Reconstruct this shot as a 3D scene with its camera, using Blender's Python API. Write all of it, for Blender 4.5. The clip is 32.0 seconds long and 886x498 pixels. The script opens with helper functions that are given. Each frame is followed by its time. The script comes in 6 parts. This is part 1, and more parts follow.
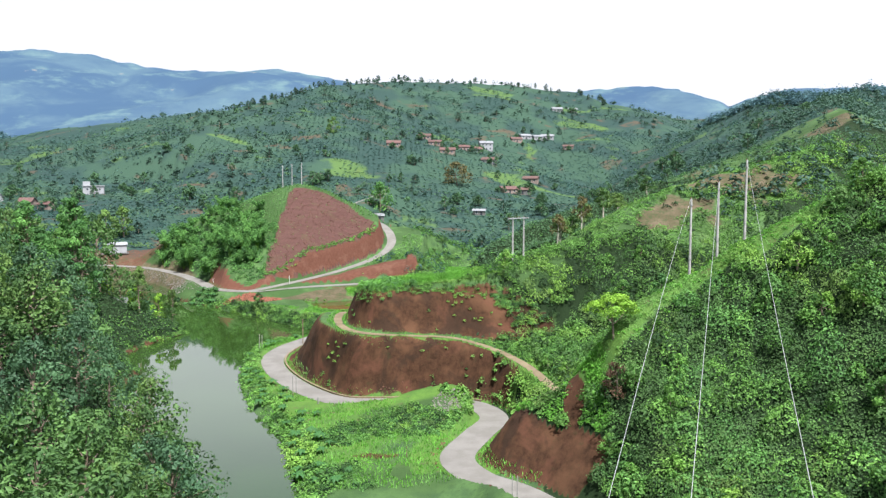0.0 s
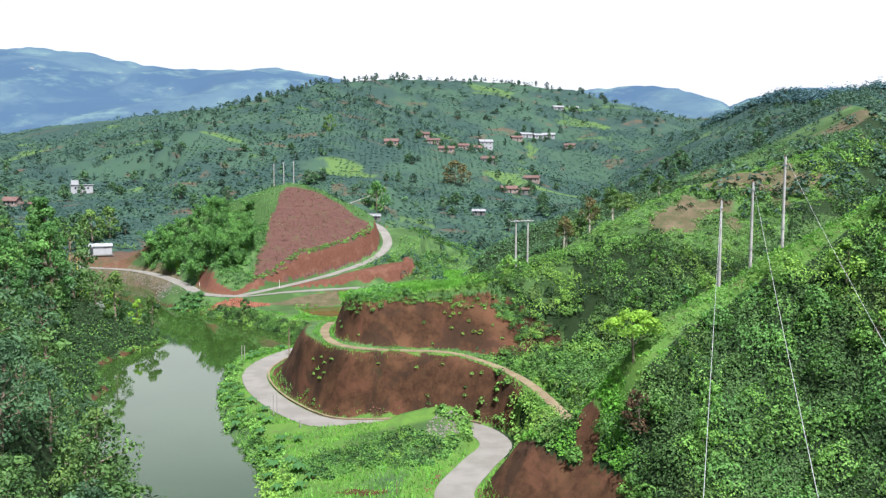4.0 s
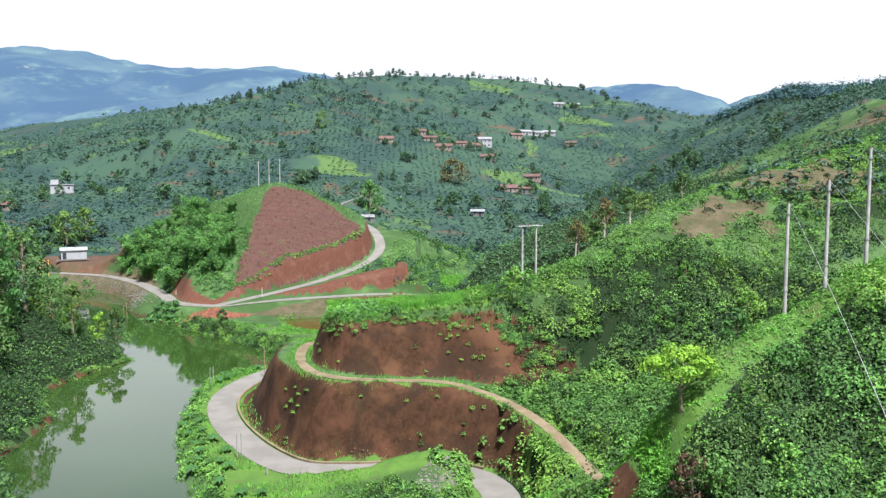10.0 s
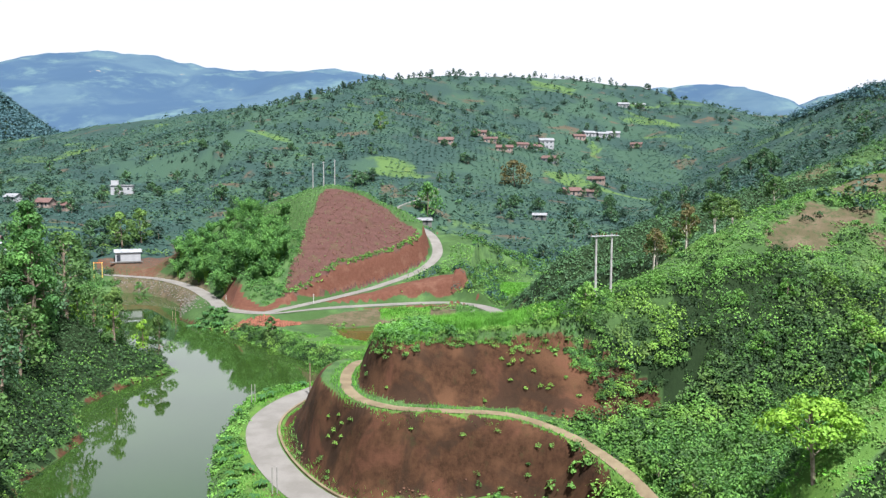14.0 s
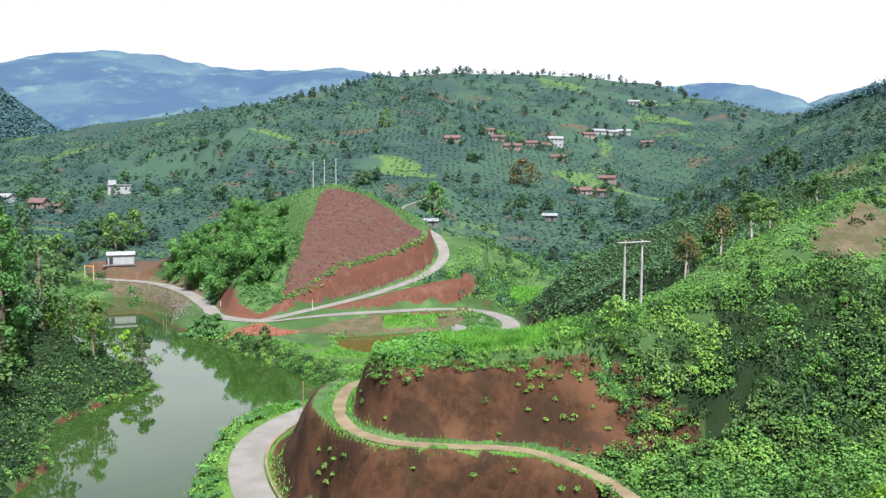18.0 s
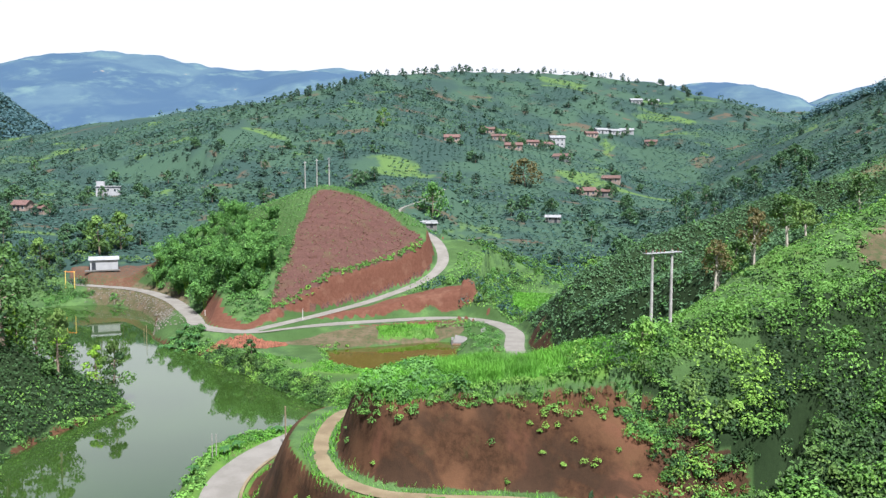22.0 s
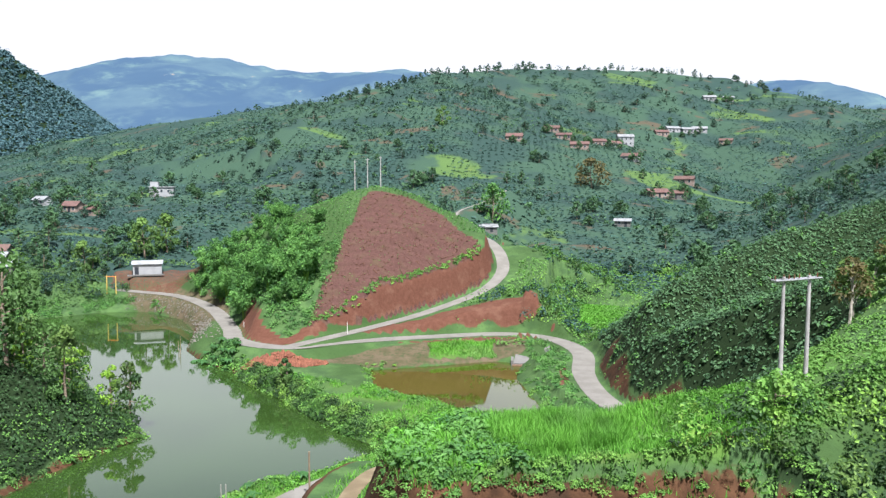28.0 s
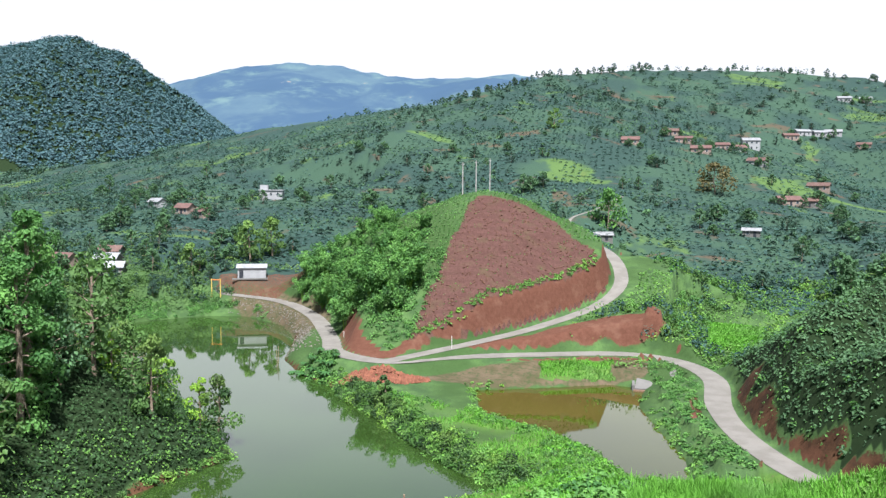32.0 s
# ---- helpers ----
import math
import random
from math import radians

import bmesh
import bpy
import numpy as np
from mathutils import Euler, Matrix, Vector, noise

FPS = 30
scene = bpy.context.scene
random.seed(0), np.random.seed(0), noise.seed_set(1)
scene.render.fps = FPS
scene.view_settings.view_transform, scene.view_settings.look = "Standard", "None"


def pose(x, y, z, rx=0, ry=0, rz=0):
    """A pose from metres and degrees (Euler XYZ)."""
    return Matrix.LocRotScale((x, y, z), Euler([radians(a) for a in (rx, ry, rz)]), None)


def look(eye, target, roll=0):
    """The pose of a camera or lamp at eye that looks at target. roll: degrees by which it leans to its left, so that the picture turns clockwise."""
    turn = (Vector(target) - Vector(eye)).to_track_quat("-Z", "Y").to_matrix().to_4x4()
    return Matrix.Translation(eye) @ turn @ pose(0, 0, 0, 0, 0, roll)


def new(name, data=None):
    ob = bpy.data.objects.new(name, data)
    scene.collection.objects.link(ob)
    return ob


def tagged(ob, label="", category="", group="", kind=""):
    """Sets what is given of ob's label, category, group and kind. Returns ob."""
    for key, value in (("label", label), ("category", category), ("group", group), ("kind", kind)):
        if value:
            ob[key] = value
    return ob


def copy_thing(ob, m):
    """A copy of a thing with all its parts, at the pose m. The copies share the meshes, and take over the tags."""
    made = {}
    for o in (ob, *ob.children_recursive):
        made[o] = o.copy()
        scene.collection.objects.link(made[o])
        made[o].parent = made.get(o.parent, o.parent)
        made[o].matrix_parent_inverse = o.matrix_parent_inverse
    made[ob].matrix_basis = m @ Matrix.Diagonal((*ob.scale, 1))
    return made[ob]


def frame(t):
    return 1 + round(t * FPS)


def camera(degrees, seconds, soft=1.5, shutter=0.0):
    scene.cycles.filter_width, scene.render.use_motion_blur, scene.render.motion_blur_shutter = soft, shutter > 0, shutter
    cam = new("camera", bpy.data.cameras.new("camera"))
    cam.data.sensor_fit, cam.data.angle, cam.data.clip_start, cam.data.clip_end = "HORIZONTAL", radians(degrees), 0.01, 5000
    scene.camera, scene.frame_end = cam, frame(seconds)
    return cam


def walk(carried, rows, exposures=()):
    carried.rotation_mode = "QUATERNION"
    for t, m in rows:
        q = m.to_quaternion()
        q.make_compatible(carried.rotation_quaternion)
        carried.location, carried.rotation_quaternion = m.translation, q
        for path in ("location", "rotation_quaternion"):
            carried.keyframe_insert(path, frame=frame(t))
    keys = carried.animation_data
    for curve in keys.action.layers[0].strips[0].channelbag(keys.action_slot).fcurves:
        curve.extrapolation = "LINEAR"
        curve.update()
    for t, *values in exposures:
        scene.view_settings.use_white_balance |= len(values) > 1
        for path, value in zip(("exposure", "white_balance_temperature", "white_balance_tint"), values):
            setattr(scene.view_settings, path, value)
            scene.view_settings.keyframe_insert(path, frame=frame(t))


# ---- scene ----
cam = camera(57.52, 32.0, soft=1.4)
PATH = [
    (0, (0.000, 0.000, 38.157), (0.1123, 1.9895, 37.9864), 0.08),
    (0.5, (0.161, 1.617, 38.136), (0.2736, 3.6064, 37.9649), 0.05),
    (1, (0.319, 3.228, 38.111), (0.4322, 5.2178, 37.9393), 0.05),
    (1.5, (0.485, 4.827, 38.086), (0.5982, 6.8164, 37.9142), 0.07),
    (2, (0.635, 6.409, 38.065), (0.7478, 8.3982, 37.8928), 0.09),
    (2.5, (0.770, 7.979, 38.057), (0.8832, 9.9682, 37.8849), 0.11),
    (3, (0.896, 9.535, 38.063), (1.0093, 11.5245, 37.8908), 0.13),
    (3.5, (1.041, 11.104, 38.080), (1.1540, 13.0929, 37.9079), 0.17),
    (5.5, (1.562, 17.439, 38.130), (1.6774, 19.4282, 37.9573), 0.16),
    (6, (1.695, 19.044, 38.129), (1.8099, 21.0328, 37.9558), 0.15),
    (6.5, (1.831, 20.667, 38.117), (1.9471, 22.6561, 37.9439), 0.12),
    (7, (1.973, 22.291, 38.110), (2.0895, 24.2801, 37.9367), 0.11),
    (7.5, (2.106, 23.902, 38.111), (2.2225, 25.8913, 37.9364), 0.10),
    (8, (2.221, 25.487, 38.115), (2.3377, 27.4757, 37.9409), 0.07),
    (8.5, (2.334, 27.057, 38.122), (2.4515, 29.0455, 37.9484), 0.08),
    (9, (2.454, 28.629, 38.115), (2.5716, 30.6182, 37.9418), 0.10),
    (9.5, (2.590, 30.231, 38.088), (2.7078, 32.2199, 37.9147), 0.10),
    (10, (2.729, 31.846, 38.059), (2.8474, 33.8344, 37.8841), 0.07),
    (10.5, (2.857, 33.472, 38.033), (2.9750, 35.4605, 37.8586), 0.04),
    (11, (2.971, 35.124, 38.009), (3.0889, 37.1124, 37.8345), 0.04),
    (11.5, (3.074, 36.780, 37.992), (3.1738, 38.7694, 37.8158), 0.05),
    (12, (3.133, 38.424, 37.999), (3.1741, 40.4159, 37.8253), 0.08),
    (12.5, (3.139, 40.039, 38.029), (3.1517, 42.0315, 37.8580), 0.09),
    (13, (3.130, 41.610, 38.088), (3.1228, 43.6031, 37.9185), 0.16),
    (13.5, (3.074, 43.151, 38.159), (3.0545, 45.1432, 37.9896), 0.23),
    (14, (2.970, 44.717, 38.218), (2.9431, 46.7094, 38.0472), 0.29),
    (14.5, (2.883, 46.328, 38.242), (2.8525, 48.3201, 38.0704), 0.32),
    (16.5, (2.804, 52.736, 38.134), (2.7641, 54.7283, 37.9619), 0.28),
    (17, (2.765, 54.329, 38.109), (2.7236, 56.3211, 37.9367), 0.25),
    (17.5, (2.730, 55.947, 38.119), (2.6885, 57.9389, 37.9468), 0.24),
    (18, (2.725, 57.569, 38.136), (2.6820, 59.5614, 37.9635), 0.23),
    (18.5, (2.745, 59.192, 38.156), (2.7024, 61.1840, 37.9831), 0.23),
    (19, (2.730, 60.797, 38.166), (2.6884, 62.7892, 37.9928), 0.21),
    (19.5, (2.653, 62.396, 38.170), (2.6103, 64.3879, 37.9977), 0.17),
    (20, (2.573, 64.009, 38.171), (2.5304, 66.0009, 37.9985), 0.18),
    (20.5, (2.498, 65.622, 38.167), (2.4552, 67.6140, 37.9937), 0.18),
    (21, (2.458, 67.245, 38.171), (2.4162, 69.2376, 37.9980), 0.16),
    (21.5, (2.480, 68.874, 38.179), (2.4374, 70.8657, 38.0065), 0.14),
    (22, (2.571, 70.507, 38.189), (2.5292, 72.4987, 38.0175), 0.12),
    (22.5, (2.702, 72.140, 38.195), (2.6596, 74.1322, 38.0230), 0.12),
    (23, (2.812, 73.770, 38.189), (2.7689, 75.7624, 38.0169), 0.13),
    (23.5, (2.864, 75.393, 38.165), (2.8200, 77.3846, 37.9922), 0.12),
    (24, (2.903, 77.021, 38.130), (2.8589, 79.0128, 37.9563), 0.09),
    (24.5, (2.939, 78.658, 38.095), (2.8937, 80.6503, 37.9206), 0.05),
    (25, (2.956, 80.292, 38.074), (2.9090, 82.2838, 37.8995), 0.01),
    (25.5, (2.956, 81.903, 38.077), (2.9091, 83.8949, 37.9037), 0.00),
    (27.5, (2.853, 88.354, 38.127), (2.8017, 90.3461, 37.9551), 0.11),
    (28, (2.679, 89.998, 38.101), (2.4839, 91.9815, 37.9315), 0.16),
    (28.5, (2.428, 91.700, 38.036), (2.1733, 93.6769, 37.8699), 0.26),
    (29, (2.109, 93.439, 37.944), (1.8107, 95.4096, 37.7805), 0.36),
    (29.5, (1.720, 95.197, 37.847), (1.3484, 97.1557, 37.6843), 0.44),
    (30, (1.282, 96.945, 37.763), (0.8632, 98.8944, 37.6033), 0.50),
    (30.5, (0.871, 98.600, 37.701), (0.4365, 100.5454, 37.5421), 0.51),
    (31, (0.528, 100.152, 37.665), (0.0830, 102.0950, 37.5067), 0.51),
    (31.5, (0.244, 101.617, 37.655), (-0.2068, 103.5595, 37.4967), 0.51),
    (32, (-0.000, 103.040, 37.657), (-0.4553, 104.9809, 37.4997), 0.55),
]
walk(cam, [(t, look(eye, target, roll)) for t, eye, target, roll in PATH], [(0, 0.82, 6150, 14), (32, 0.82, 6150, 14)])

# ---- world, sun, exposure ----
world = bpy.data.worlds.new("world")
scene.world = world
world.use_nodes = True
wn, wl = world.node_tree.nodes, world.node_tree.links
sky = wn.new("ShaderNodeTexSky")
sky.sky_type = "NISHITA"
sky.sun_disc = False
sky.sun_elevation, sky.sun_rotation = radians(62), radians(155)
cloud = wn.new("ShaderNodeTexNoise")
cloud.inputs["Scale"].default_value, cloud.inputs["Detail"].default_value, cloud.inputs["Roughness"].default_value = 2.2, 5, 0.55
ramp = wn.new("ShaderNodeValToRGB")
ramp.color_ramp.elements[0].position, ramp.color_ramp.elements[1].position = 0.56, 0.74
ramp.color_ramp.elements[0].color, ramp.color_ramp.elements[1].color = (0.0, 0.0, 0.0, 1), (1, 1, 1, 1)
wmix = wn.new("ShaderNodeMix")
wmix.data_type = "RGBA"
sky_scale = wn.new("ShaderNodeVectorMath")
sky_scale.operation = "SCALE"
sky_scale.inputs["Scale"].default_value = 0.07
wl.new(sky.outputs[0], sky_scale.inputs[0])
wl.new(cloud.outputs["Fac"], ramp.inputs[0])
direction = wn.new("ShaderNodeTexCoord")
height = wn.new("ShaderNodeSeparateXYZ")
wl.new(direction.outputs["Generated"], height.inputs[0])
low_cloud = wn.new("ShaderNodeMapRange")
low_cloud.interpolation_type = "SMOOTHSTEP"
low_cloud.inputs[1].default_value, low_cloud.inputs[2].default_value = 0.48, 0.22
wl.new(height.outputs["Z"], low_cloud.inputs[0])
cover = wn.new("ShaderNodeMath")
cover.operation = "MAXIMUM"
wl.new(ramp.outputs[0], cover.inputs[0])
wl.new(low_cloud.outputs[0], cover.inputs[1])
wl.new(cover.outputs[0], wmix.inputs["Factor"])
wl.new(sky_scale.outputs[0], wmix.inputs["A"])
wmix.inputs["B"].default_value = (0.95, 0.97, 1.0, 1)
wl.new(wmix.outputs["Result"], wn["Background"].inputs["Color"])
wn["Background"].inputs["Strength"].default_value = 0.62

sun = new("sun", bpy.data.lights.new("sun", "SUN"))
sun.data.energy, sun.data.angle, sun.data.color = 6.6, radians(3.5), (1.0, 0.97, 0.92)
sun.matrix_world = look((20, -44, 90), (0, 0, 0))


# ---- materials ----
class Nodes:
    """A small builder for procedural materials."""

    def __init__(self, name, rough=0.8, spec=0.3):
        self.m = bpy.data.materials.new(name)
        self.m.use_nodes = True
        self.t = self.m.node_tree
        self.b = self.t.nodes["Principled BSDF"]
        self.b.inputs["Roughness"].default_value = rough
        self.b.inputs["Specular IOR Level"].default_value = spec

    def put(self, socket, v):
        if hasattr(v, "links"):
            self.t.links.new(v, socket)
        else:
            socket.default_value = v

    def node(self, kind, out=0, **ins):
        n = self.t.nodes.new(kind)
        for k, v in ins.items():
            self.put(n.inputs[k.replace("_", " ")], v)
        return n.outputs[out]

    def pos(self):
        return self.t.nodes.new("ShaderNodeNewGeometry").outputs["Position"]

    def noise(self, scale, detail=4, rough=0.55, at=None, warp=0.0):
        return self.node("ShaderNodeTexNoise", 0, Vector=at or self.pos(), Scale=scale, Detail=detail, Roughness=rough, Distortion=warp)

    def step(self, v, lo, hi):
        n = self.t.nodes.new("ShaderNodeMapRange")
        n.interpolation_type = "SMOOTHSTEP"
        self.put(n.inputs[0], v)
        n.inputs[1].default_value, n.inputs[2].default_value = lo, hi
        return n.outputs[0]

    def mix(self, f, a, b, how="MIX"):
        n = self.t.nodes.new("ShaderNodeMix")
        n.data_type, n.blend_type = "RGBA", how
        self.put(n.inputs["Factor"], f)
        for s, v in (("A", a), ("B", b)):
            self.put(n.inputs[s], v if hasattr(v, "links") else (*v, 1))
        return n.outputs["Result"]

    def math(self, op, a, b=0.0):
        n = self.t.nodes.new("ShaderNodeMath")
        n.operation = op
        self.put(n.inputs[0], a)
        self.put(n.inputs[1], b)
        return n.outputs[0]

    def attr(self, name):
        n = self.t.nodes.new("ShaderNodeAttribute")
        n.attribute_name = name
        return n.outputs["Fac"]

    def island(self):
        return self.t.nodes.new("ShaderNodeNewGeometry").outputs["Random Per Island"]

    def random(self):
        return self.t.nodes.new("ShaderNodeObjectInfo").outputs["Random"]

    def done(self, color, bump=None, strength=0.3, dist=0.1):
        self.put(self.b.inputs["Base Color"], color if hasattr(color, "links") else (*color, 1))
        if bump is not None:
            n = self.t.nodes.new("ShaderNodeBump")
            self.put(n.inputs["Height"], bump)
            n.inputs["Strength"].default_value, n.inputs["Distance"].default_value = strength, dist
            self.t.links.new(n.outputs[0], self.b.inputs["Normal"])
        return self.m


def ground_material():
    n = Nodes("ground_soil_and_grass", 0.95, 0.15)
    big, mid, fine = n.noise(0.05), n.noise(0.35, 6), n.noise(2.2, 6, 0.65)
    grass = n.mix(n.step(mid, 0.35, 0.65), (0.055, 0.11, 0.042), (0.10, 0.19, 0.06))
    grass = n.mix(n.step(big, 0.4, 0.65), grass, (0.05, 0.10, 0.03))
    grass = n.mix(n.math("MULTIPLY", n.step(fine, 0.5, 0.75), 0.6), grass, (0.03, 0.06, 0.016))
    lush = n.mix(n.step(mid, 0.3, 0.7), (0.115, 0.225, 0.040), (0.070, 0.155, 0.032))
    lush = n.mix(n.math("MULTIPLY", n.step(n.noise(0.7, 5, 0.65), 0.56, 0.68), 0.6), lush, (0.150, 0.120, 0.065))
    lush = n.mix(n.math("MULTIPLY", n.step(fine, 0.45, 0.7), 0.5), lush, (0.055, 0.125, 0.03))
    at = n.node("ShaderNodeMapping", 0, Vector=n.pos(), Scale=(1.0, 1.0, 0.8))
    streak = n.noise(1.3, 8, 0.74, at=at)
    brown = n.mix(n.step(streak, 0.30, 0.72), (0.046, 0.024, 0.013), (0.120, 0.060, 0.031))
    brown = n.mix(n.math("MULTIPLY", n.step(n.noise(0.22, 5), 0.46, 0.66), 0.75), brown, (0.165, 0.084, 0.044))
    brown = n.mix(n.math("MULTIPLY", n.step(n.noise(0.13, 4, 0.6, warp=0.8), 0.50, 0.64), 0.65), brown, (0.175, 0.078, 0.046))
    brown = n.mix(n.math("MULTIPLY", n.step(n.noise(0.09, 5, 0.6, warp=1.2), 0.52, 0.62), 0.75), brown, (0.052, 0.032, 0.020))
    brown = n.mix(n.math("MULTIPLY", n.step(n.noise(0.5, 6, 0.7), 0.58, 0.72), 0.5), brown, (0.060, 0.066, 0.026))
    red = n.mix(n.step(streak, 0.2, 0.85), (0.125, 0.052, 0.032), (0.200, 0.090, 0.060))
    red = n.mix(n.math("MULTIPLY", n.step(n.noise(0.3, 5, 0.6), 0.5, 0.7), 0.6), red, (0.235, 0.125, 0.085))
    furrow = n.node("ShaderNodeTexWave", 1, Vector=n.node("ShaderNodeMapping", 0, Vector=n.pos(), Rotation=(0, 0, 0.25), Scale=(0.02, 1.0, 1.0)), Scale=0.55, Distortion=5.0, Detail=4.0)
    plow = n.mix(n.step(fine, 0.35, 0.65), (0.10, 0.048, 0.040), (0.165, 0.088, 0.074))
    plow = n.mix(n.math("MULTIPLY", n.step(furrow, 0.45, 0.8), 0.35), plow, (0.085, 0.042, 0.034))
    plow = n.mix(n.math("MULTIPLY", n.step(mid, 0.5, 0.72), 0.6), plow, (0.13, 0.10, 0.055))
    dry = n.mix(n.step(mid, 0.35, 0.65), (0.155, 0.120, 0.078), (0.095, 0.085, 0.045))
    dry = n.mix(n.math("MULTIPLY", n.step(n.noise(1.1, 6, 0.7), 0.48, 0.62), 0.75), dry, (0.050, 0.080, 0.028))
    # Far fields: crop and soil patches, with haze painted in as a blue cast.
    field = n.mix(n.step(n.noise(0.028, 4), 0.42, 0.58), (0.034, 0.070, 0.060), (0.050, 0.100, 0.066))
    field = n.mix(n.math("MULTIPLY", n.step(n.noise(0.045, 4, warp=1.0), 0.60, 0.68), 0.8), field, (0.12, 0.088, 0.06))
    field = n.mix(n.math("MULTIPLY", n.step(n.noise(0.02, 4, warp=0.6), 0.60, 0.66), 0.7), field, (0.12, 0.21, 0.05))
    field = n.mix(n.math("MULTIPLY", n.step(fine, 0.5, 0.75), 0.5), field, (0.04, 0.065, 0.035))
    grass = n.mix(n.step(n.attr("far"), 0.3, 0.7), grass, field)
    c = n.mix(n.step(n.attr("lush"), 0.35, 0.65), grass, lush)
    # Ground under plants: humus, darkened to near black to paint their shade.
    c = n.mix(n.step(n.attr("veg_shade"), 0.3, 0.7), c, n.mix(fine, (0.010, 0.022, 0.008), (0.024, 0.048, 0.016)))
    wob = n.math("MULTIPLY", n.math("SUBTRACT", fine, 0.5), 0.7)
    brown, red, plow = (n.mix(1.0, v, (0.84, 0.84, 0.84), "MULTIPLY") for v in (brown, red, plow))
    for key, col in (("plow", plow), ("dry", dry), ("red", red), ("soil", brown)):
        c = n.mix(n.step(n.math("ADD", n.attr(key), wob), 0.4, 0.6), c, col)
    c = n.mix(1.0, c, (0.74, 0.74, 0.74), "MULTIPLY")
    return n.done(c, n.math("ADD", n.math("MULTIPLY", fine, 0.6), streak), 0.25, 0.25)


def leaf_material(name, dark, light, warm=None, spec=0.25):
    dark, light = tuple(v * 0.56 for v in dark), tuple(v * 0.80 for v in light)
    warm = warm and tuple(v * 0.8 for v in warm)
    n = Nodes(name, 0.62, spec)
    leafwise = n.math("ADD", n.math("MULTIPLY", n.island(), 0.25), n.math("MULTIPLY", n.attr("tone"), 0.75))
    c = n.mix(leafwise, dark, light)
    c = n.mix(n.step(n.noise(0.12, 3), 0.40, 0.66), c, n.mix(leafwise, tuple(v * 1.2 for v in dark), tuple(v * 1.25 for v in light)))
    if warm:
        c = n.mix(n.math("MULTIPLY", n.step(n.noise(0.09, 3, warp=0.5), 0.52, 0.66), 0.75), c, warm)
    m = n.done(c)
    # Random dark patches in the leaf colour stand in for shaded gaps.
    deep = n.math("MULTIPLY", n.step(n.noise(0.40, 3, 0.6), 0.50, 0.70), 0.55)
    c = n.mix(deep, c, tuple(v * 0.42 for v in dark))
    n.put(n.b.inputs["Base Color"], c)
    thin = n.t.nodes.new("ShaderNodeBsdfTranslucent")
    n.put(thin.inputs["Color"], n.mix(0.5, c, (light[0] * 1.5, light[1] * 1.6, light[2])))
    both = n.t.nodes.new("ShaderNodeMixShader")
    both.inputs[0].default_value = 0.22
    n.t.links.new(n.b.outputs[0], both.inputs[1])
    n.t.links.new(thin.outputs[0], both.inputs[2])
    n.t.links.new(both.outputs[0], n.t.nodes["Material Output"].inputs["Surface"])
    return m


M_GROUND = ground_material()
M_FOREST = leaf_material("forest_leaves", (0.028, 0.084, 0.030), (0.125, 0.250, 0.066), (0.17, 0.28, 0.065))
# Dark-leaved shrubs, lowered further to paint shaded gaps between bushes.
M_DEEP = leaf_material("shade_dark_shrub_leaves", (0.016, 0.046, 0.018), (0.056, 0.130, 0.040))
# Valley woods, bluer than the leaves: distance haze painted into the colour.
M_WOODS = leaf_material("haze_blue_wood_leaves", (0.034, 0.086, 0.066), (0.084, 0.170, 0.112))
M_SHRUB = leaf_material("shrub_leaves", (0.052, 0.160, 0.040), (0.205, 0.430, 0.085), (0.28, 0.50, 0.08))
M_BRIGHT = leaf_material("fresh_bright_leaves", (0.19, 0.40, 0.05), (0.32, 0.56, 0.06))
M_GRASS = leaf_material("tall_grass_blades", (0.110, 0.33, 0.045), (0.18, 0.47, 0.055), (0.18, 0.36, 0.10))
# Far coffee rows, with extra blue painted in as haze.
M_COFFEE = leaf_material("haze_blue_coffee_leaves", (0.036, 0.096, 0.086), (0.066, 0.150, 0.124))
M_MEADOW = leaf_material("meadow_herbs", (0.120, 0.290, 0.060), (0.175, 0.370, 0.075), (0.19, 0.30, 0.10))
M_GARDEN = leaf_material("garden_leaves", (0.056, 0.130, 0.066), (0.100, 0.215, 0.090))
M_ROW = leaf_material("light_tree_leaves", (0.080, 0.180, 0.050), (0.190, 0.330, 0.080))
M_BAMBOO = leaf_material("bamboo_leaves", (0.058, 0.185, 0.055), (0.165, 0.37, 0.085))
# Far canopy: the blue of hazy air is mixed into the leaf colour.
M_FAR_FOREST = leaf_material("haze_blue_forest_canopy", (0.085, 0.190, 0.225), (0.085, 0.175, 0.190))
M_COFFEE_NEAR = leaf_material("coffee_leaves", (0.050, 0.130, 0.062), (0.118, 0.235, 0.100))


def concrete_material(name, a, b, scale=1.0):
    n = Nodes(name, 0.85, 0.3)
    c = n.mix(n.step(n.noise(0.5 * scale, 5), 0.35, 0.65), a, b)
    fine = n.noise(6 * scale, 6, 0.7)
    c = n.mix(n.math("MULTIPLY", n.step(fine, 0.5, 0.8), 0.5), c, tuple(v * 0.6 for v in a))
    return n.done(c, fine, 0.25, 0.05)


M_ROAD = concrete_material("pale_dusty_concrete_road", (0.150, 0.143, 0.126), (0.190, 0.182, 0.164), 0.7)
M_DIRT = concrete_material("trodden_earth_path", (0.140, 0.108, 0.064), (0.195, 0.158, 0.096))
M_POLE = concrete_material("spun_concrete_pole", (0.30, 0.29, 0.28), (0.40, 0.39, 0.38), 3)


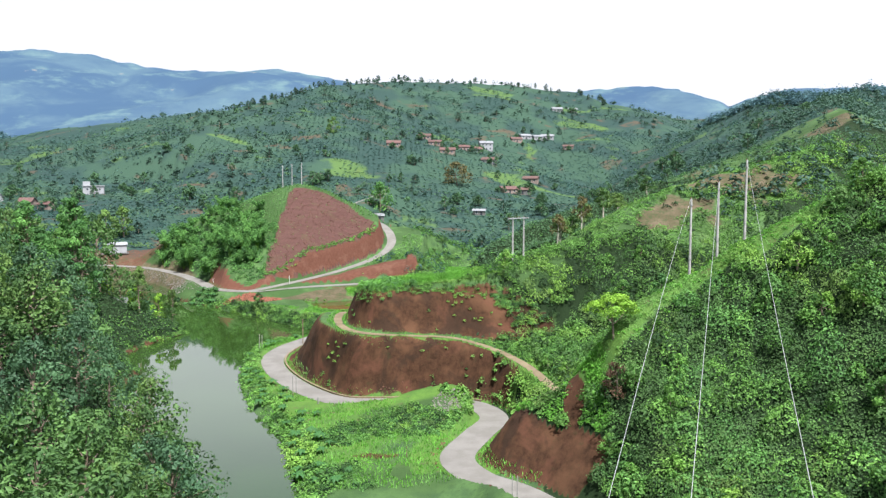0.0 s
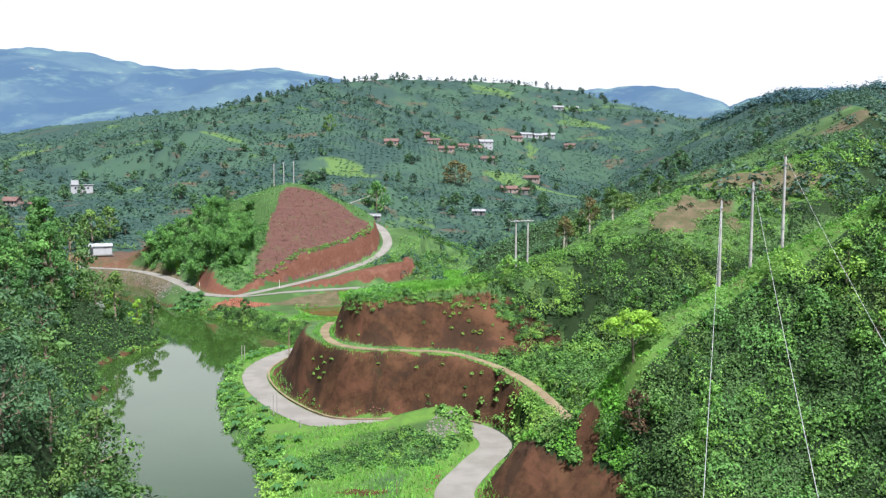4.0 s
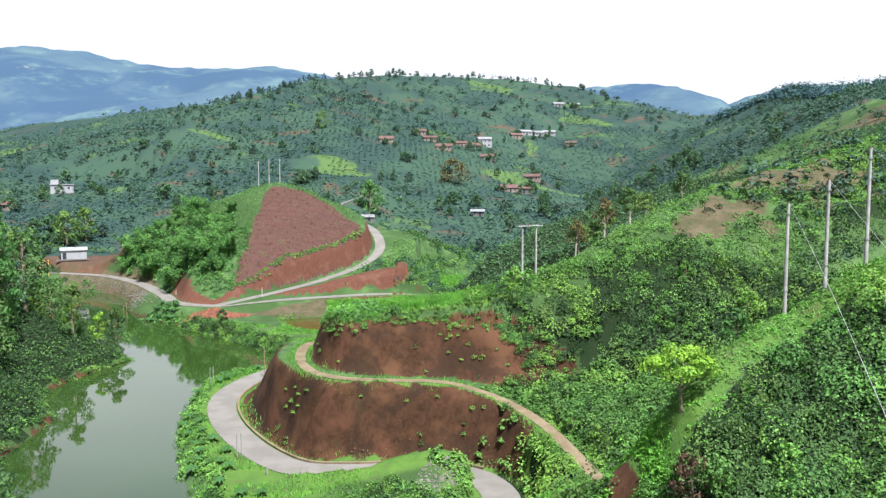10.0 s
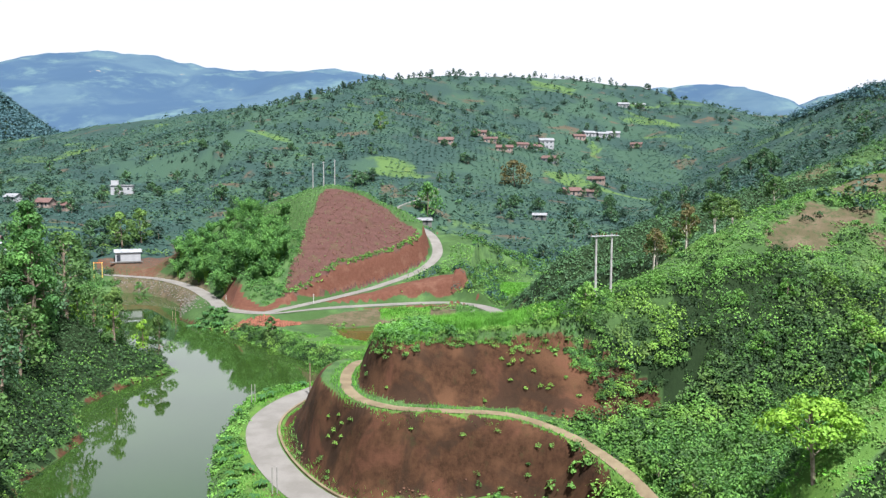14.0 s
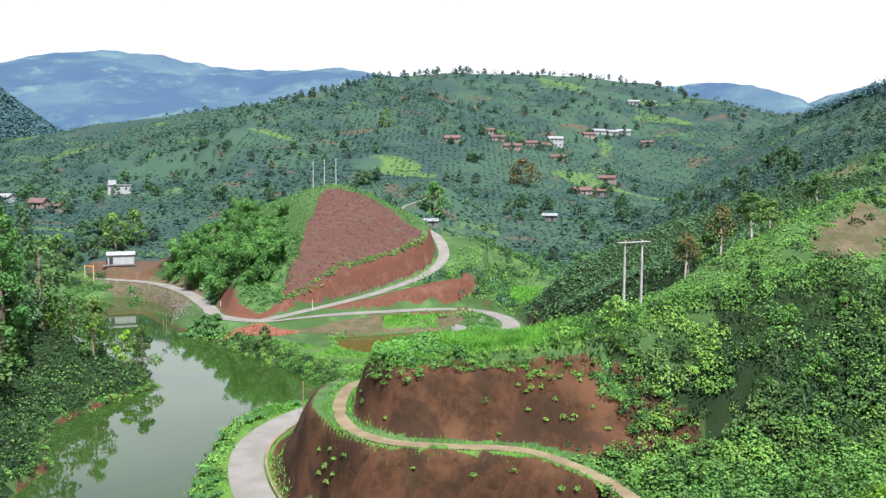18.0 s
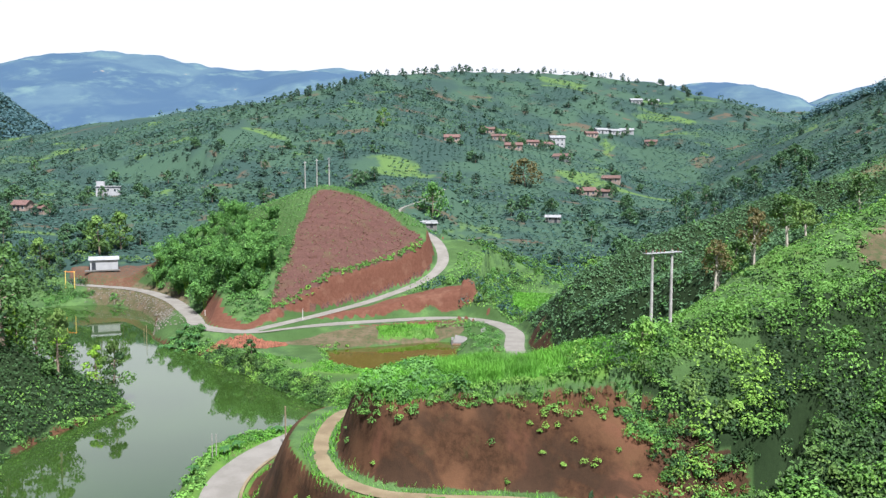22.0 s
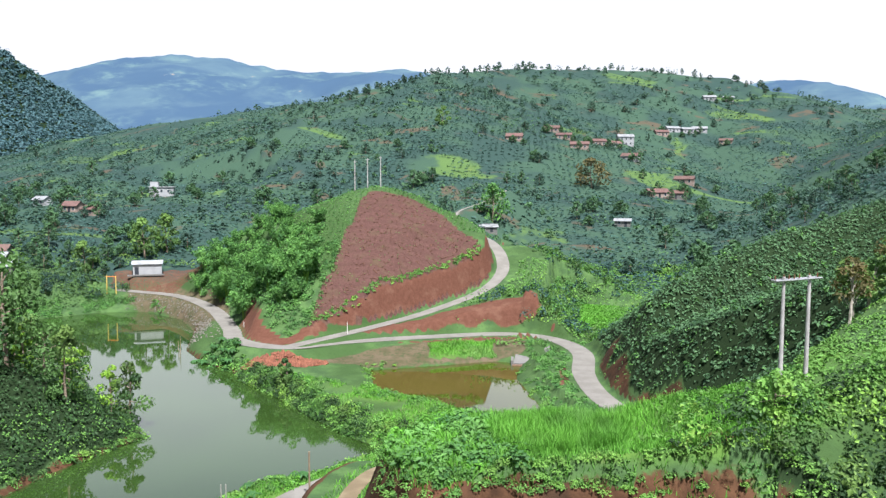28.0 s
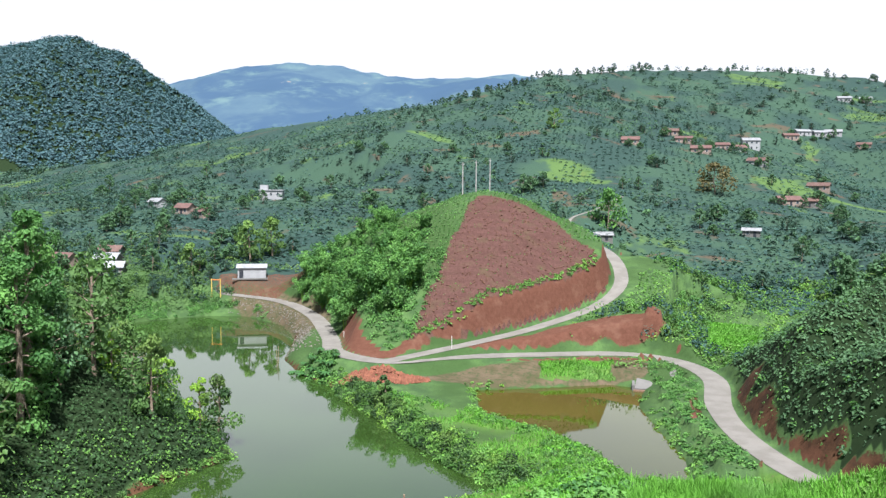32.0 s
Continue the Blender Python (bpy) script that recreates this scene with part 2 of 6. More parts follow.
def water_material(name, color, ior=2.1):
    n = Nodes(name, 0.025, 0.8)
    n.b.inputs["IOR"].default_value = ior
    r = n.noise(0.9, 3, 0.5)
    c = n.mix(n.step(n.noise(0.04, 3), 0.35, 0.65), color, tuple(v * 1.25 for v in color))
    return n.done(c, r, 0.05, 0.05)


M_WATER = water_material("green_lake_water", (0.022, 0.046, 0.010))
M_POND = water_material("shallow_pond_water", (0.040, 0.046, 0.004))


# ---- the lie of the land ----
def smooth(a, b, v):
    u = np.clip((v - a) / (b - a), 0, 1)
    return u * u * (3 - 2 * u)


def smax(a, b, k):
    h = np.clip(0.5 + 0.5 * (a - b) / k, 0, 1)
    return b + (a - b) * h + k * h * (1 - h)


def along(X, Y, line):
    """The distance of every point from a polyline and the line's height there."""
    best, high = np.full(X.shape, 1e9), np.zeros(X.shape)
    for (ax, ay, az), (bx, by, bz) in zip(line, line[1:]):
        ux, uy = bx - ax, by - ay
        u = np.clip(((X - ax) * ux + (Y - ay) * uy) / (ux * ux + uy * uy), 0, 1)
        d = np.hypot(X - ax - u * ux, Y - ay - u * uy)
        near = d < best
        best, high = np.where(near, d, best), np.where(near, az + u * (bz - az), high)
    return best, high


def ridge(X, Y, line, soft=12.0):
    """As along, with heights that blend from stretch to stretch."""
    ds, hs = [], []
    for a, b in zip(line, line[1:]):
        d, h = along(X, Y, [a, b])
        ds.append(d)
        hs.append(h)
    ds, hs = np.array(ds), np.array(hs)
    best = ds.min(0)
    w = np.exp(-(ds - best) / (soft * 0.3 + 0.25 * best))
    return best, (hs * w).sum(0) / w.sum(0)


def shore(X, Y, poly):
    """The distance from a closed outline, negative inside."""
    inside = np.zeros(X.shape, bool)
    for (ax, ay), (bx, by) in zip(poly, poly[1:] + poly[:1]):
        if ay != by:
            inside ^= ((ay > Y) != (by > Y)) & (X < (bx - ax) * (Y - ay) / (by - ay) + ax)
    d = along(X, Y, [(x, y, 0) for x, y in poly + poly[:1]])[0]
    return np.where(inside, -d, d)


def curve(line, n=6):
    """A line of few points rounded into many (Catmull-Rom)."""
    p = [np.array(q, float) for q in line]
    p = [2 * p[0] - p[1], *p, 2 * p[-1] - p[-2]]
    out = []
    for a, b, c, d in zip(p, p[1:], p[2:], p[3:]):
        for i in range(n):
            t = i / n
            out.append(tuple(0.5 * (2 * b + (c - a) * t + (2 * a - 5 * b + 4 * c - d) * t * t + (3 * b - a - 3 * c + d) * t ** 3)))
    return out + [tuple(p[-2])]


def lattice(ix, iy, seed):
    h = (ix * 374761393 + iy * 668265263 + seed * 974711) & 0x7FFFFFFF
    h = ((h ^ (h >> 13)) * 1274126177) & 0x7FFFFFFF
    return ((h ^ (h >> 16)) & 0xFFFF) / 65535.0


def bumps(X, Y, size, octaves=3, seed=0):
    """Soft value noise, about -1 to 1."""
    total, amp, norm = np.zeros(np.shape(X)), 1.0, 0.0
    for o in range(octaves):
        x, y = np.asarray(X) / size, np.asarray(Y) / size
        ix, iy = np.floor(x).astype(np.int64), np.floor(y).astype(np.int64)
        fx, fy = x - ix, y - iy
        fx, fy = fx * fx * (3 - 2 * fx), fy * fy * (3 - 2 * fy)
        a, b = lattice(ix, iy, seed + o), lattice(ix + 1, iy, seed + o)
        c, d = lattice(ix, iy + 1, seed + o), lattice(ix + 1, iy + 1, seed + o)
        total += amp * ((a + (b - a) * fx) * (1 - fy) + (c + (d - c) * fx) * fy - 0.5) * 2
        norm += amp
        amp, size = amp * 0.5, size * 0.5
    return total / norm


LAKE = [(-10, 72), (-12, 97), (-15, 107), (-17, 117), (-25, 135), (-31, 158), (-33, 178), (-30, 184), (-24, 187), (-19, 194), (-14, 199),
        (-22, 205), (-32, 216), (-40, 226), (-50, 236), (-54, 243), (-63, 250), (-72, 262), (-79, 284), (-90, 301), (-106, 312), (-119, 308),
        (-130, 294), (-121, 274), (-101, 252), (-81, 232), (-64, 214), (-53, 202), (-58, 187), (-60, 175), (-51, 159), (-51, 141), (-40, 120), (-29, 104), (-22, 92), (-17, 72)]
POND = [(-27, 243), (-16, 248), (-3, 254), (3, 252), (2, 240), (6, 222), (8, 214), (8, 203), (3, 200), (-4, 213), (-10, 220), (-23, 229)]
NEAR_ROAD = curve([(22, 74, 2.4), (14.5, 88.9, 2.2), (9.6, 95, 2.1), (7.7, 102.5, 2), (11.2, 111.7, 2), (14.6, 119.7, 2), (12, 127, 2), (5, 129.6, 2), (-2.3, 129.2, 2),
                   (-9.7, 130.6, 2), (-15.8, 137.5, 2), (-21.5, 148.3, 2), (-24.8, 159, 2), (-25, 168, 2), (-22, 177, 2.2), (-15, 184, 3), (-4, 190, 3.6), (8, 194, 4), (16, 196, 4.2)])
PATH_WAY = curve([(25, 100, 7.4), (23.4, 108, 7.7), (22.2, 116, 8.1), (20.5, 124, 8.8), (17.8, 130.5, 9.4), (14.2, 134.4, 10.2), (9, 136.2, 11.2), (1.2, 135.4, 11.8), (-4.4, 136, 12),
                  (-8.8, 140.4, 12), (-11, 147.7, 12.2), (-11, 156, 12.2), (-9.4, 162.5, 11.4), (-6, 168, 9.2), (0, 174, 5.6)])
BRANCH = [(17.2, 132.0, 9.5), (22.6, 135.1, 10.0), (27.6, 136.2, 10.8), (33, 139.5, 11.8)]
PATH_UP = curve(BRANCH[:0:-1], 4) + PATH_WAY[28:]
DAM_ROAD = curve([(-150, 338, 6), (-119, 321, 5), (-97, 314, 4.4), (-79, 295, 4), (-64, 268, 4), (-57, 254, 4), (-45, 248.5, 4), (-34, 255.5, 4), (-18, 262.6, 4), (-1, 268, 4),
                  (9.5, 263, 4), (14.6, 250, 4), (13.8, 232, 4), (15.2, 217.6, 4), (19, 204, 4.3), (24, 194, 4.6), (27, 188, 4.8)])
HILL_ROAD = curve([(-45, 248.5, 4), (-38, 256.8, 4.6), (-30, 264.5, 5.6), (-19.5, 275, 7.3), (-8.1, 287, 10.4), (-2.9, 296, 13.7), (-2.6, 305, 17.1), (-6, 322, 20), (-14, 345, 22), (-19, 366, 23), (-21, 388, 26.4), (-13, 402, 29.5), (-4, 418, 34)])
TOP_EDGE = curve([(29, 137.6, 13.0), (26, 138.4, 14.6), (22, 139.8, 16.4), (17, 140.9, 17.8), (12.5, 140.8, 18.5), (7.5, 141.2, 18.8), (2, 140.8, 18.9), (-3, 139.8, 18.9), (-6, 143.5, 18.7), (-7, 150, 18.2), (-6, 157, 16), (-2.5, 163, 13)])

BACK_RIDGE = [(24, 158, 17.5), (31, 165, 22.5), (38.6, 170.6, 26), (45, 173, 29.5), (52, 175, 33), (65, 180, 37), (79, 184, 40), (105, 197, 46)]
RICE = [(14, 270), (19, 310), (32, 306), (24, 270)]
FIELDS = ([(50, 165), (64, 166), (86, 172), (92, 184), (72, 180), (54, 173)], [(108, 232), (150, 258), (165, 290), (135, 275), (112, 252)])


def land(X, Y):
    """The height of the ground and what covers it."""
    # valley floor and far slopes
    z = 2.2 + 20 * smooth(275, 440, Y) + 6 * smooth(-90, -160, X) * smooth(260, 330, Y)
    d, h = ridge(X, Y, [(-800, 830, 44), (-560, 760, 48), (-420, 720, 58), (-330, 685, 71), (-250, 645, 79), (-130, 620, 90), (-80, 640, 104), (-58, 700, 119), (10, 790, 133), (90, 820, 135), (180, 830, 129), (218, 800, 112), (300, 850, 103), (480, 900, 110)], 60)
    z = smax(z, h - 0.36 * d + 5 * bumps(X, Y, 90, 3, 5) * smooth(10, 80, d), 14)
    d, h = ridge(X, Y, [(79, 184, 40), (105, 197, 46), (150, 260, 60), (215, 400, 78), (300, 500, 96), (292, 560, 99), (288, 600, 101), (281, 640, 98), (271, 668, 92), (262, 700, 68)], 30)
    z = smax(z, h - 0.45 * d + 3 * bumps(X, Y, 50, 3, 9) - 0.9 * np.maximum(165 - Y, 0), 6)
    # the coffee hill by the dam road
    d, h = ridge(X, Y, [(17, 222, 9.5), (21, 225, 14.5), (29, 230, 20.5), (42, 240, 25), (56, 250, 29), (83, 262, 36), (120, 270, 48)], 6)
    z = smax(z, h - 0.62 * np.maximum(d - 1.5, 0) + 0.8 * bumps(X, Y, 12, 3, 15), 2.5)
    d, h = ridge(X, Y, [(-1700, 1050, 230), (-1050, 1180, 240), (-850, 1200, 262), (-775, 1220, 240), (-705, 1260, 185), (-655, 1300, 140), (-590, 1340, 80)], 60)
    z = smax(z, h - 0.62 * d + 18 * bumps(X, Y, 140, 3, 12) * smooth(0, 60, d), 20)
    z = z * (1 - 0.6 * smooth(1500, 2600, Y))
    z = np.minimum(z, 27.8 + 0.3 * np.maximum(np.hypot(X + 171, Y - 458) - 17, 0) + 400 * (np.hypot(X + 171, Y - 458) > 60))
    # the cone with the ploughed face
    d, h = ridge(X, Y, [(-62, 312, 27), (-52.6, 311, 31.3), (-43, 311, 34.4), (-38, 311.5, 35.6), (-33, 311.5, 35.0), (-27, 311.5, 33.2), (-19, 310.5, 29.2), (-12, 308, 24.2)], 6)
    cone = h + 0.6 - np.where(X < -60, 0.68, 0.585) * (np.sqrt(d * d + 49) - 7) + 0.5 * bumps(X, Y, 14, 2, 3)
    z = smax(z, cone, 2.0)
    # the hill with the double pole, over the near road
    low_poly = shore(X, Y, [(p[0], p[1]) for p in NEAR_ROAD[18:]] + [(120, 190), (120, 112), (24, 108)])
    d, h = ridge(X, Y, [(-2, 150, 19.2), (8, 150, 19.6), (21.6, 151, 22.2), (30, 150, 25.4), (37, 150, 27.4), (43, 151, 28.3), (52, 147, 24.5), (60, 143, 22.5), (74, 140, 25)])
    side = np.where(Y > 150, 0.74, np.where(X > 10, 0.5 + 0.45 * smooth(16, 26, X), 0.5))
    nat = h - side * np.maximum(d - np.where(Y > 150, 3, 9 - 6.5 * smooth(16, 26, X)), 0) + 0.7 * bumps(X, Y, 9, 3, 21)
    floor = 7.7 + 0.2 * np.maximum(X - 20, 0) + 0.3 * bumps(X, Y, 6, 2, 23) - 3.0 * np.maximum(19 - X, 0)
    nat = np.where((Y > 106) & (Y < 150), smax(nat, floor, 1.5), nat) - 7.0 * np.maximum(low_poly, 0)
    z = smax(z, nat, 3.0)
    # the grassy ridge behind it
    d, h = ridge(X, Y, BACK_RIDGE, 8)
    back = h - np.where(Y < np.interp(X, [p[0] for p in BACK_RIDGE], [p[1] for p in BACK_RIDGE]), 0.46, np.where(X < 40, 1.05, 0.62)) * np.maximum(d - 2.0, 0) + 0.6 * bumps(X, Y, 9, 3, 22)
    z = smax(z, back + 0.7 * np.abs((back / 2.6) % 1.0 - 0.5), 2.0)
    # the spur with the three poles
    d, h = ridge(X, Y, [(17, 105, 7.2), (20.5, 99.5, 10), (23.5, 96.5, 15.6), (26.3, 96, 20.6), (31, 98, 23.4), (37.6, 101, 25.9), (44, 100, 30.8), (60, 96, 40), (95, 90, 58)], 6)
    spur = h - np.where(Y < 99, 0.72, 0.85) * np.maximum(d - 1.2, 0) + 0.8 * bumps(X, Y, 8, 3, 31)
    z = smax(z, spur, 1.5)
    # the wooded left bank
    lake = shore(X, Y, LAKE)
    west = smooth(-20, -34, X + 0.0 * Y) * smooth(330, 250, Y)
    left = (X < -16 - np.clip((Y - 72) * 0.36, 0, 36)) & (Y < 285)
    slope = 0.68 + 0.62 * smooth(165, 115, Y)
    bank = np.where(left, 1.0 + slope * np.maximum(lake - 1.5, 0), 0)
    bank = np.minimum(bank, 27 + 0.1 * lake + 2.5 * bumps(X, Y, 18, 3, 41)) * smooth(250, 200, Y) * smooth(30, 80, Y)
    z = np.where(left, np.maximum(z, bank), z)
    # benches for path and roads
    dp, hp = along(X, Y, PATH_WAY)
    de, he = along(X, Y, TOP_EDGE)
    dn, hn = along(X, Y, NEAR_ROAD)
    gate = smooth(98, 106, Y) * smooth(172, 160, Y)
    up_poly = shore(X, Y, [(p[0], p[1]) for p in PATH_WAY] + [(30, 171), (60, 150), (60, 100)])
    top_poly = shore(X, Y, [(p[0], p[1]) for p in TOP_EDGE] + [(30, 165), (60, 150)])
    du, hu = along(X, Y, PATH_UP)
    above = shore(X, Y, [(p[0], p[1]) for p in PATH_UP] + [(30, 171), (60, 150)])
    rough = 0.22 * bumps(X, Y, 5.5, 2, 51)
    f = np.clip((du - 1.0) / np.maximum(du + de - 1.0, 0.3), 0, 1)
    wall = hu + (he - hu) * smooth(0, 1, f + rough * 0.5 * smooth(0, 0.2, f) * smooth(1, 0.8, f))
    cutzone = (above < 0) & (top_poly > 0) & (de < 16) & (Y > 112) & (Y < 163)
    z = np.where(cutzone, np.minimum(z, wall), z)
    bench = 1.0 + 2.2 * smooth(138, 150, Y)
    f = np.clip((dn - 2.7) / np.maximum(dn - 2.7 + np.maximum(dp - bench, 0), 0.3), 0, 1)
    wall = hn + (hp - hn) * smooth(0.0, 1.0, f + rough * 0.5 * smooth(0, 0.2, f) * smooth(1, 0.8, f))
    lowzone = (low_poly < 0) & (up_poly > 0) & (Y > 105) & (Y < 182) & (X < np.where(Y > 160, 10, 26))
    fade = smooth(180, 164, Y)
    z = np.where(lowzone, wall * fade + np.minimum(z, wall) * (1 - fade), z)
    z = np.where((dp < 1.2) & (Y > 104), hp + 0.05 * rough, z)
    db, hb = along(X, Y, BRANCH)
    z = np.where((up_poly < 0) & (above > 0) & (Y > 108) & (X < 34), np.minimum(z, hp + 0.4 * np.maximum(dp - 1, 0) + 2.2 * np.maximum(X - 27, 0)), z)
    z = np.where(db < 0.9, hb, z)
    # the near cut at the foot of the spur
    z = np.where((dn < 18) & (Y < 110), np.minimum(z, hn + 1.4 * np.maximum(dn - 3.0, 0) + 0.5 * np.maximum(dn - 8.5, 0) + rough), z)
    z = np.where((Y > 164) & (Y < 203) & (X > 2) & (X < 40), np.minimum(z, 13 - 0.3 * (Y - 164) + 1.3 * np.maximum(X - 21, 0)), z)
    z = np.where((Y > 196) & (Y < 226) & (X > 6) & (X < 15.5), np.minimum(z, 4.0), z)
    masks = {}
    steep_near = smooth(0.03, 0.10, f) * smooth(1.0, 0.94, f) * lowzone
    fu = np.clip((du - 1.0) / np.maximum(du + de - 1.0, 0.3), 0, 1)
    masks["soil"] = np.maximum(steep_near * smooth(20, 16, X + 2.5 * bumps(X, z, 3, 2, 57)), cutzone * smooth(0.08, 0.2, fu) * smooth(1.0, 0.93, fu) * smooth(29, 22, X + 5 * bumps(X, z, 4, 2, 58)))
    nearcut = (dn < 8.2) & (dn > 3.2) & (Y > 86) & (Y < 108) & (X > 10) & (z > 2.4) & (z < 8.3 + 1.5 * bumps(X, Y, 4, 2, 53))
    masks["soil"] = np.maximum(masks["soil"], nearcut * 1.0)
    masks["soil"] = np.maximum(masks["soil"], 0.9 * smooth(1.15, 0.75, np.hypot((X - 21.4) / 1.2, (Y - 95.2) / 2.6) + 0.3 * bumps(X, Y, 2.5, 2, 56)))
    masks["soil"] = np.maximum(masks["soil"], 0.7 * smooth(1.2, 0.6, np.minimum(np.hypot((X + 3.1) / 3.2, (Y - 103) / 1.3), np.hypot((X + 8.0) / 2.2, (Y - 108) / 1.6)) + 0.5 * bumps(X, Y, 2.0, 2, 59)))
    masks["soil"] = np.maximum(masks["soil"], 0.75 * smooth(1.25, 0.7, np.hypot((X - 14.5) / 3.4, (Y - 143) / 1.7) + 0.3 * bumps(X, Y, 2.5, 2, 54)))
    masks["red"] = np.zeros(X.shape)
    # Beyond this distance the ground takes the haze-blue field colours.
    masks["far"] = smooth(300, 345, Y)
    for line, wide, cut, fill in ((NEAR_ROAD, 2.9, 9, 0.55), (DAM_ROAD, 2.7, 1.7, 0.75), (HILL_ROAD, 2.2, 3.0, 0.8)):
        d, h = along(X, Y, line)
        outer = (X > np.minimum(-19.5 + 0.79 * (Y - 275), -2.9)) & (Y > 252) & (Y < 322)
        cut = np.where(outer, 0.02, cut) if line is HILL_ROAD else cut
        rise = cut * np.maximum(d - wide, 0)
        if line is HILL_ROAD:
            rise = np.minimum(rise, 7.5 + 0.65 * np.maximum(d - wide - 2.5, 0))
        over = (z > h + rise) & ((d < 16) | (line is not HILL_ROAD))
        under = z < h - fill * np.maximum(d - wide, 0)
        if line is not NEAR_ROAD:
            side_off = (X > np.minimum(-19.5 + 0.79 * (Y - 275), -2.4)) & (Y > 266) & (z > 8.5 + 2 * bumps(X, Y, 5, 2, 67))
            masks["red"] = np.maximum(masks["red"], (over & ~side_off & ((d < wide + 2.8 + 0.6 * bumps(X, Y, 4, 2, 68)) | (line is DAM_ROAD)) & (d > wide + 0.5) & (Y < 345) & ((X > -46) | ((X > -63) & (z < h + 6))) & ((X < 10) | ((bumps(X, Y, 7, 2, 66) > 0.0) & (Y < 236) & (z < h + 7)))) * np.where(X < 10, 1.0, 0.0))
            if line is DAM_ROAD:
                masks["soil"] = np.maximum(masks["soil"], (over & (d > wide + 0.3) & (X > 10) & (Y < 240) & (z > h)) * smooth(6.5, 4.0, d + 2.0 * bumps(X, Y, 5, 2, 66)) * 0.8)
        z = np.where(over, h + rise, np.where(under, h - fill * np.maximum(d - wide, 0), z))
    dh = along(X, Y, HILL_ROAD)[0]
    dd = along(X, Y, DAM_ROAD)[0]
    z = z + 0.16 * bumps(X, Y, 3.0, 3, 61) * smooth(2.8, 5, np.minimum(np.minimum(dn, dd), dh))
    # water
    pond = shore(X, Y, POND)
    dam = along(X, Y, DAM_ROAD)[1] - 0.9 * np.maximum(dd - 2.6, 0)
    z = np.where(lake < 9, np.minimum(z, np.maximum(dam, 0.2 + np.where(left, 0.9, 0.55) * np.maximum(lake, 0))), z)
    masks["soil"] = np.maximum(masks["soil"], 0.7 * left * (lake > -1) * smooth(0.9, 0.3, lake + 0.5 * bumps(X, Y, 3, 2, 43)))
    z = np.where(lake < 0, np.maximum(-2.5, 0.7 * lake) - 0.05, z)
    z = np.where(pond < 3, np.minimum(z, 1.3 + 0.45 * np.maximum(pond, 0)), z)
    z = np.where(pond < 0, np.maximum(-0.5, 1.0 + 0.6 * pond) - 0.05, z)
    rice_d = shore(X, Y, RICE)
    z = np.where(rice_d < 8, np.minimum(z, 4.5 + 0.7 * np.maximum(rice_d, 0)), z)
    bank_side = shore(X, Y, [(-50, 240), (-45, 246), (-34, 253), (-18, 260), (-1, 265.5), (7.5, 261), (12, 250), (12, 210), (2, 190), (-30, 225)])
    z = np.where(bank_side < 0, np.minimum(z, 3.95 - 0.12 * np.minimum(-bank_side, 8)), z)
    crest = along(X, Y, [(23.5, 96.5, 0), (26.3, 96, 0), (31, 98, 0), (37.6, 101, 0), (44, 100, 0), (52, 98, 0)])[0] < 2.8 + bumps(X, Y, 4, 2, 65)
    # covers
    wobble = 1.5 * bumps(X, Y, 4.5, 2, 87)
    face = (X > -43.6 + 0.085 * (Y - 262) + 0.9 * bumps(X, Y, 5, 2, 79)) & (X < np.minimum(-19.5 + 0.79 * (Y - 275), -3.0)) & (Y < np.minimum(306.5, 306.5 - 0.85 * (X + 19)) + 0.8 * bumps(X, Y, 4, 2, 81)) & (z > 6.5) & (np.minimum(dh, dd) > 2.4) & (cone > 7)
    masks["plow"] = face * 1.0
    masks["dry"] = np.maximum(smooth(9, 4, dd) * smooth(2.2, 0.8, np.abs(X + 92) / 14) * smooth(12, 8, lake), 0.85 * smooth(1.5, -1.5, wobble + shore(X, Y, [(-42, 244), (-30, 252), (-16, 259.5), (-3, 265.5), (5, 262), (3, 254.5), (-6, 252.5), (-16, 247.8), (-28, 242.5)])))
    plateau = (top_poly < 0) & (X < 16) & (Y < 168)
    spit = shore(X, Y, [(-44, 236), (-24, 226), (-6, 212), (4, 196), (8, 176), (-12, 180), (-16, 199), (-34, 219)]) < 0
    verge = smooth(9, 5, dn) * (Y > 96) * (lake > 0)
    rice = rice_d < 0
    ricep = shore(X, Y, [(-16, 250), (-3, 255), (-4, 262), (-16, 258)]) < 0
    terrace = shore(X, Y, [(2, 318), (4, 352), (12, 346), (13, 322)]) < 0
    meadow = (shore(X, Y, [(-14, 98), (6, 96), (6, 108), (10, 120), (2, 127), (-10, 127), (-22, 145), (-28, 158), (-24, 138), (-17, 120)]) < 0) * (0.5 + 0.45 * bumps(X, Y, 7, 3, 77))
    masks["lush"] = np.maximum.reduce([meadow, plateau * (0.55 + 0.4 * bumps(X, Y, 5, 2, 89)), spit * (0.6 + 0.4 * bumps(X, Y, 6, 2, 91)), verge * 0.7, rice * 1.0, ricep * 1.0, terrace * 1.0, crest * 0.6])
    masks["dry"] = np.where(ricep, 0, masks["dry"])
    between = shore(X, Y, [(-30, 262.5), (-18, 266.5), (-5, 271), (6, 271.5), (8, 275), (3, 279), (-5, 280), (-14, 275), (-24, 267)])
    masks["red"] = np.maximum(masks["red"], 0.95 * smooth(0.8, -0.8, between + 1.2 * bumps(X, Y, 4, 2, 69)) * (np.minimum(dd, dh) > 2.2))
    foot = (dd > 2.4) & (dd < 6.5 + 1.5 * bumps(X, Y, 4, 2, 70)) & (dh > 2.2) & (X > -63) & (X < -40) & (Y > 251) & (bank_side > 0) & (lake > 9)
    masks["red"] = np.maximum(masks["red"], 0.95 * foot)
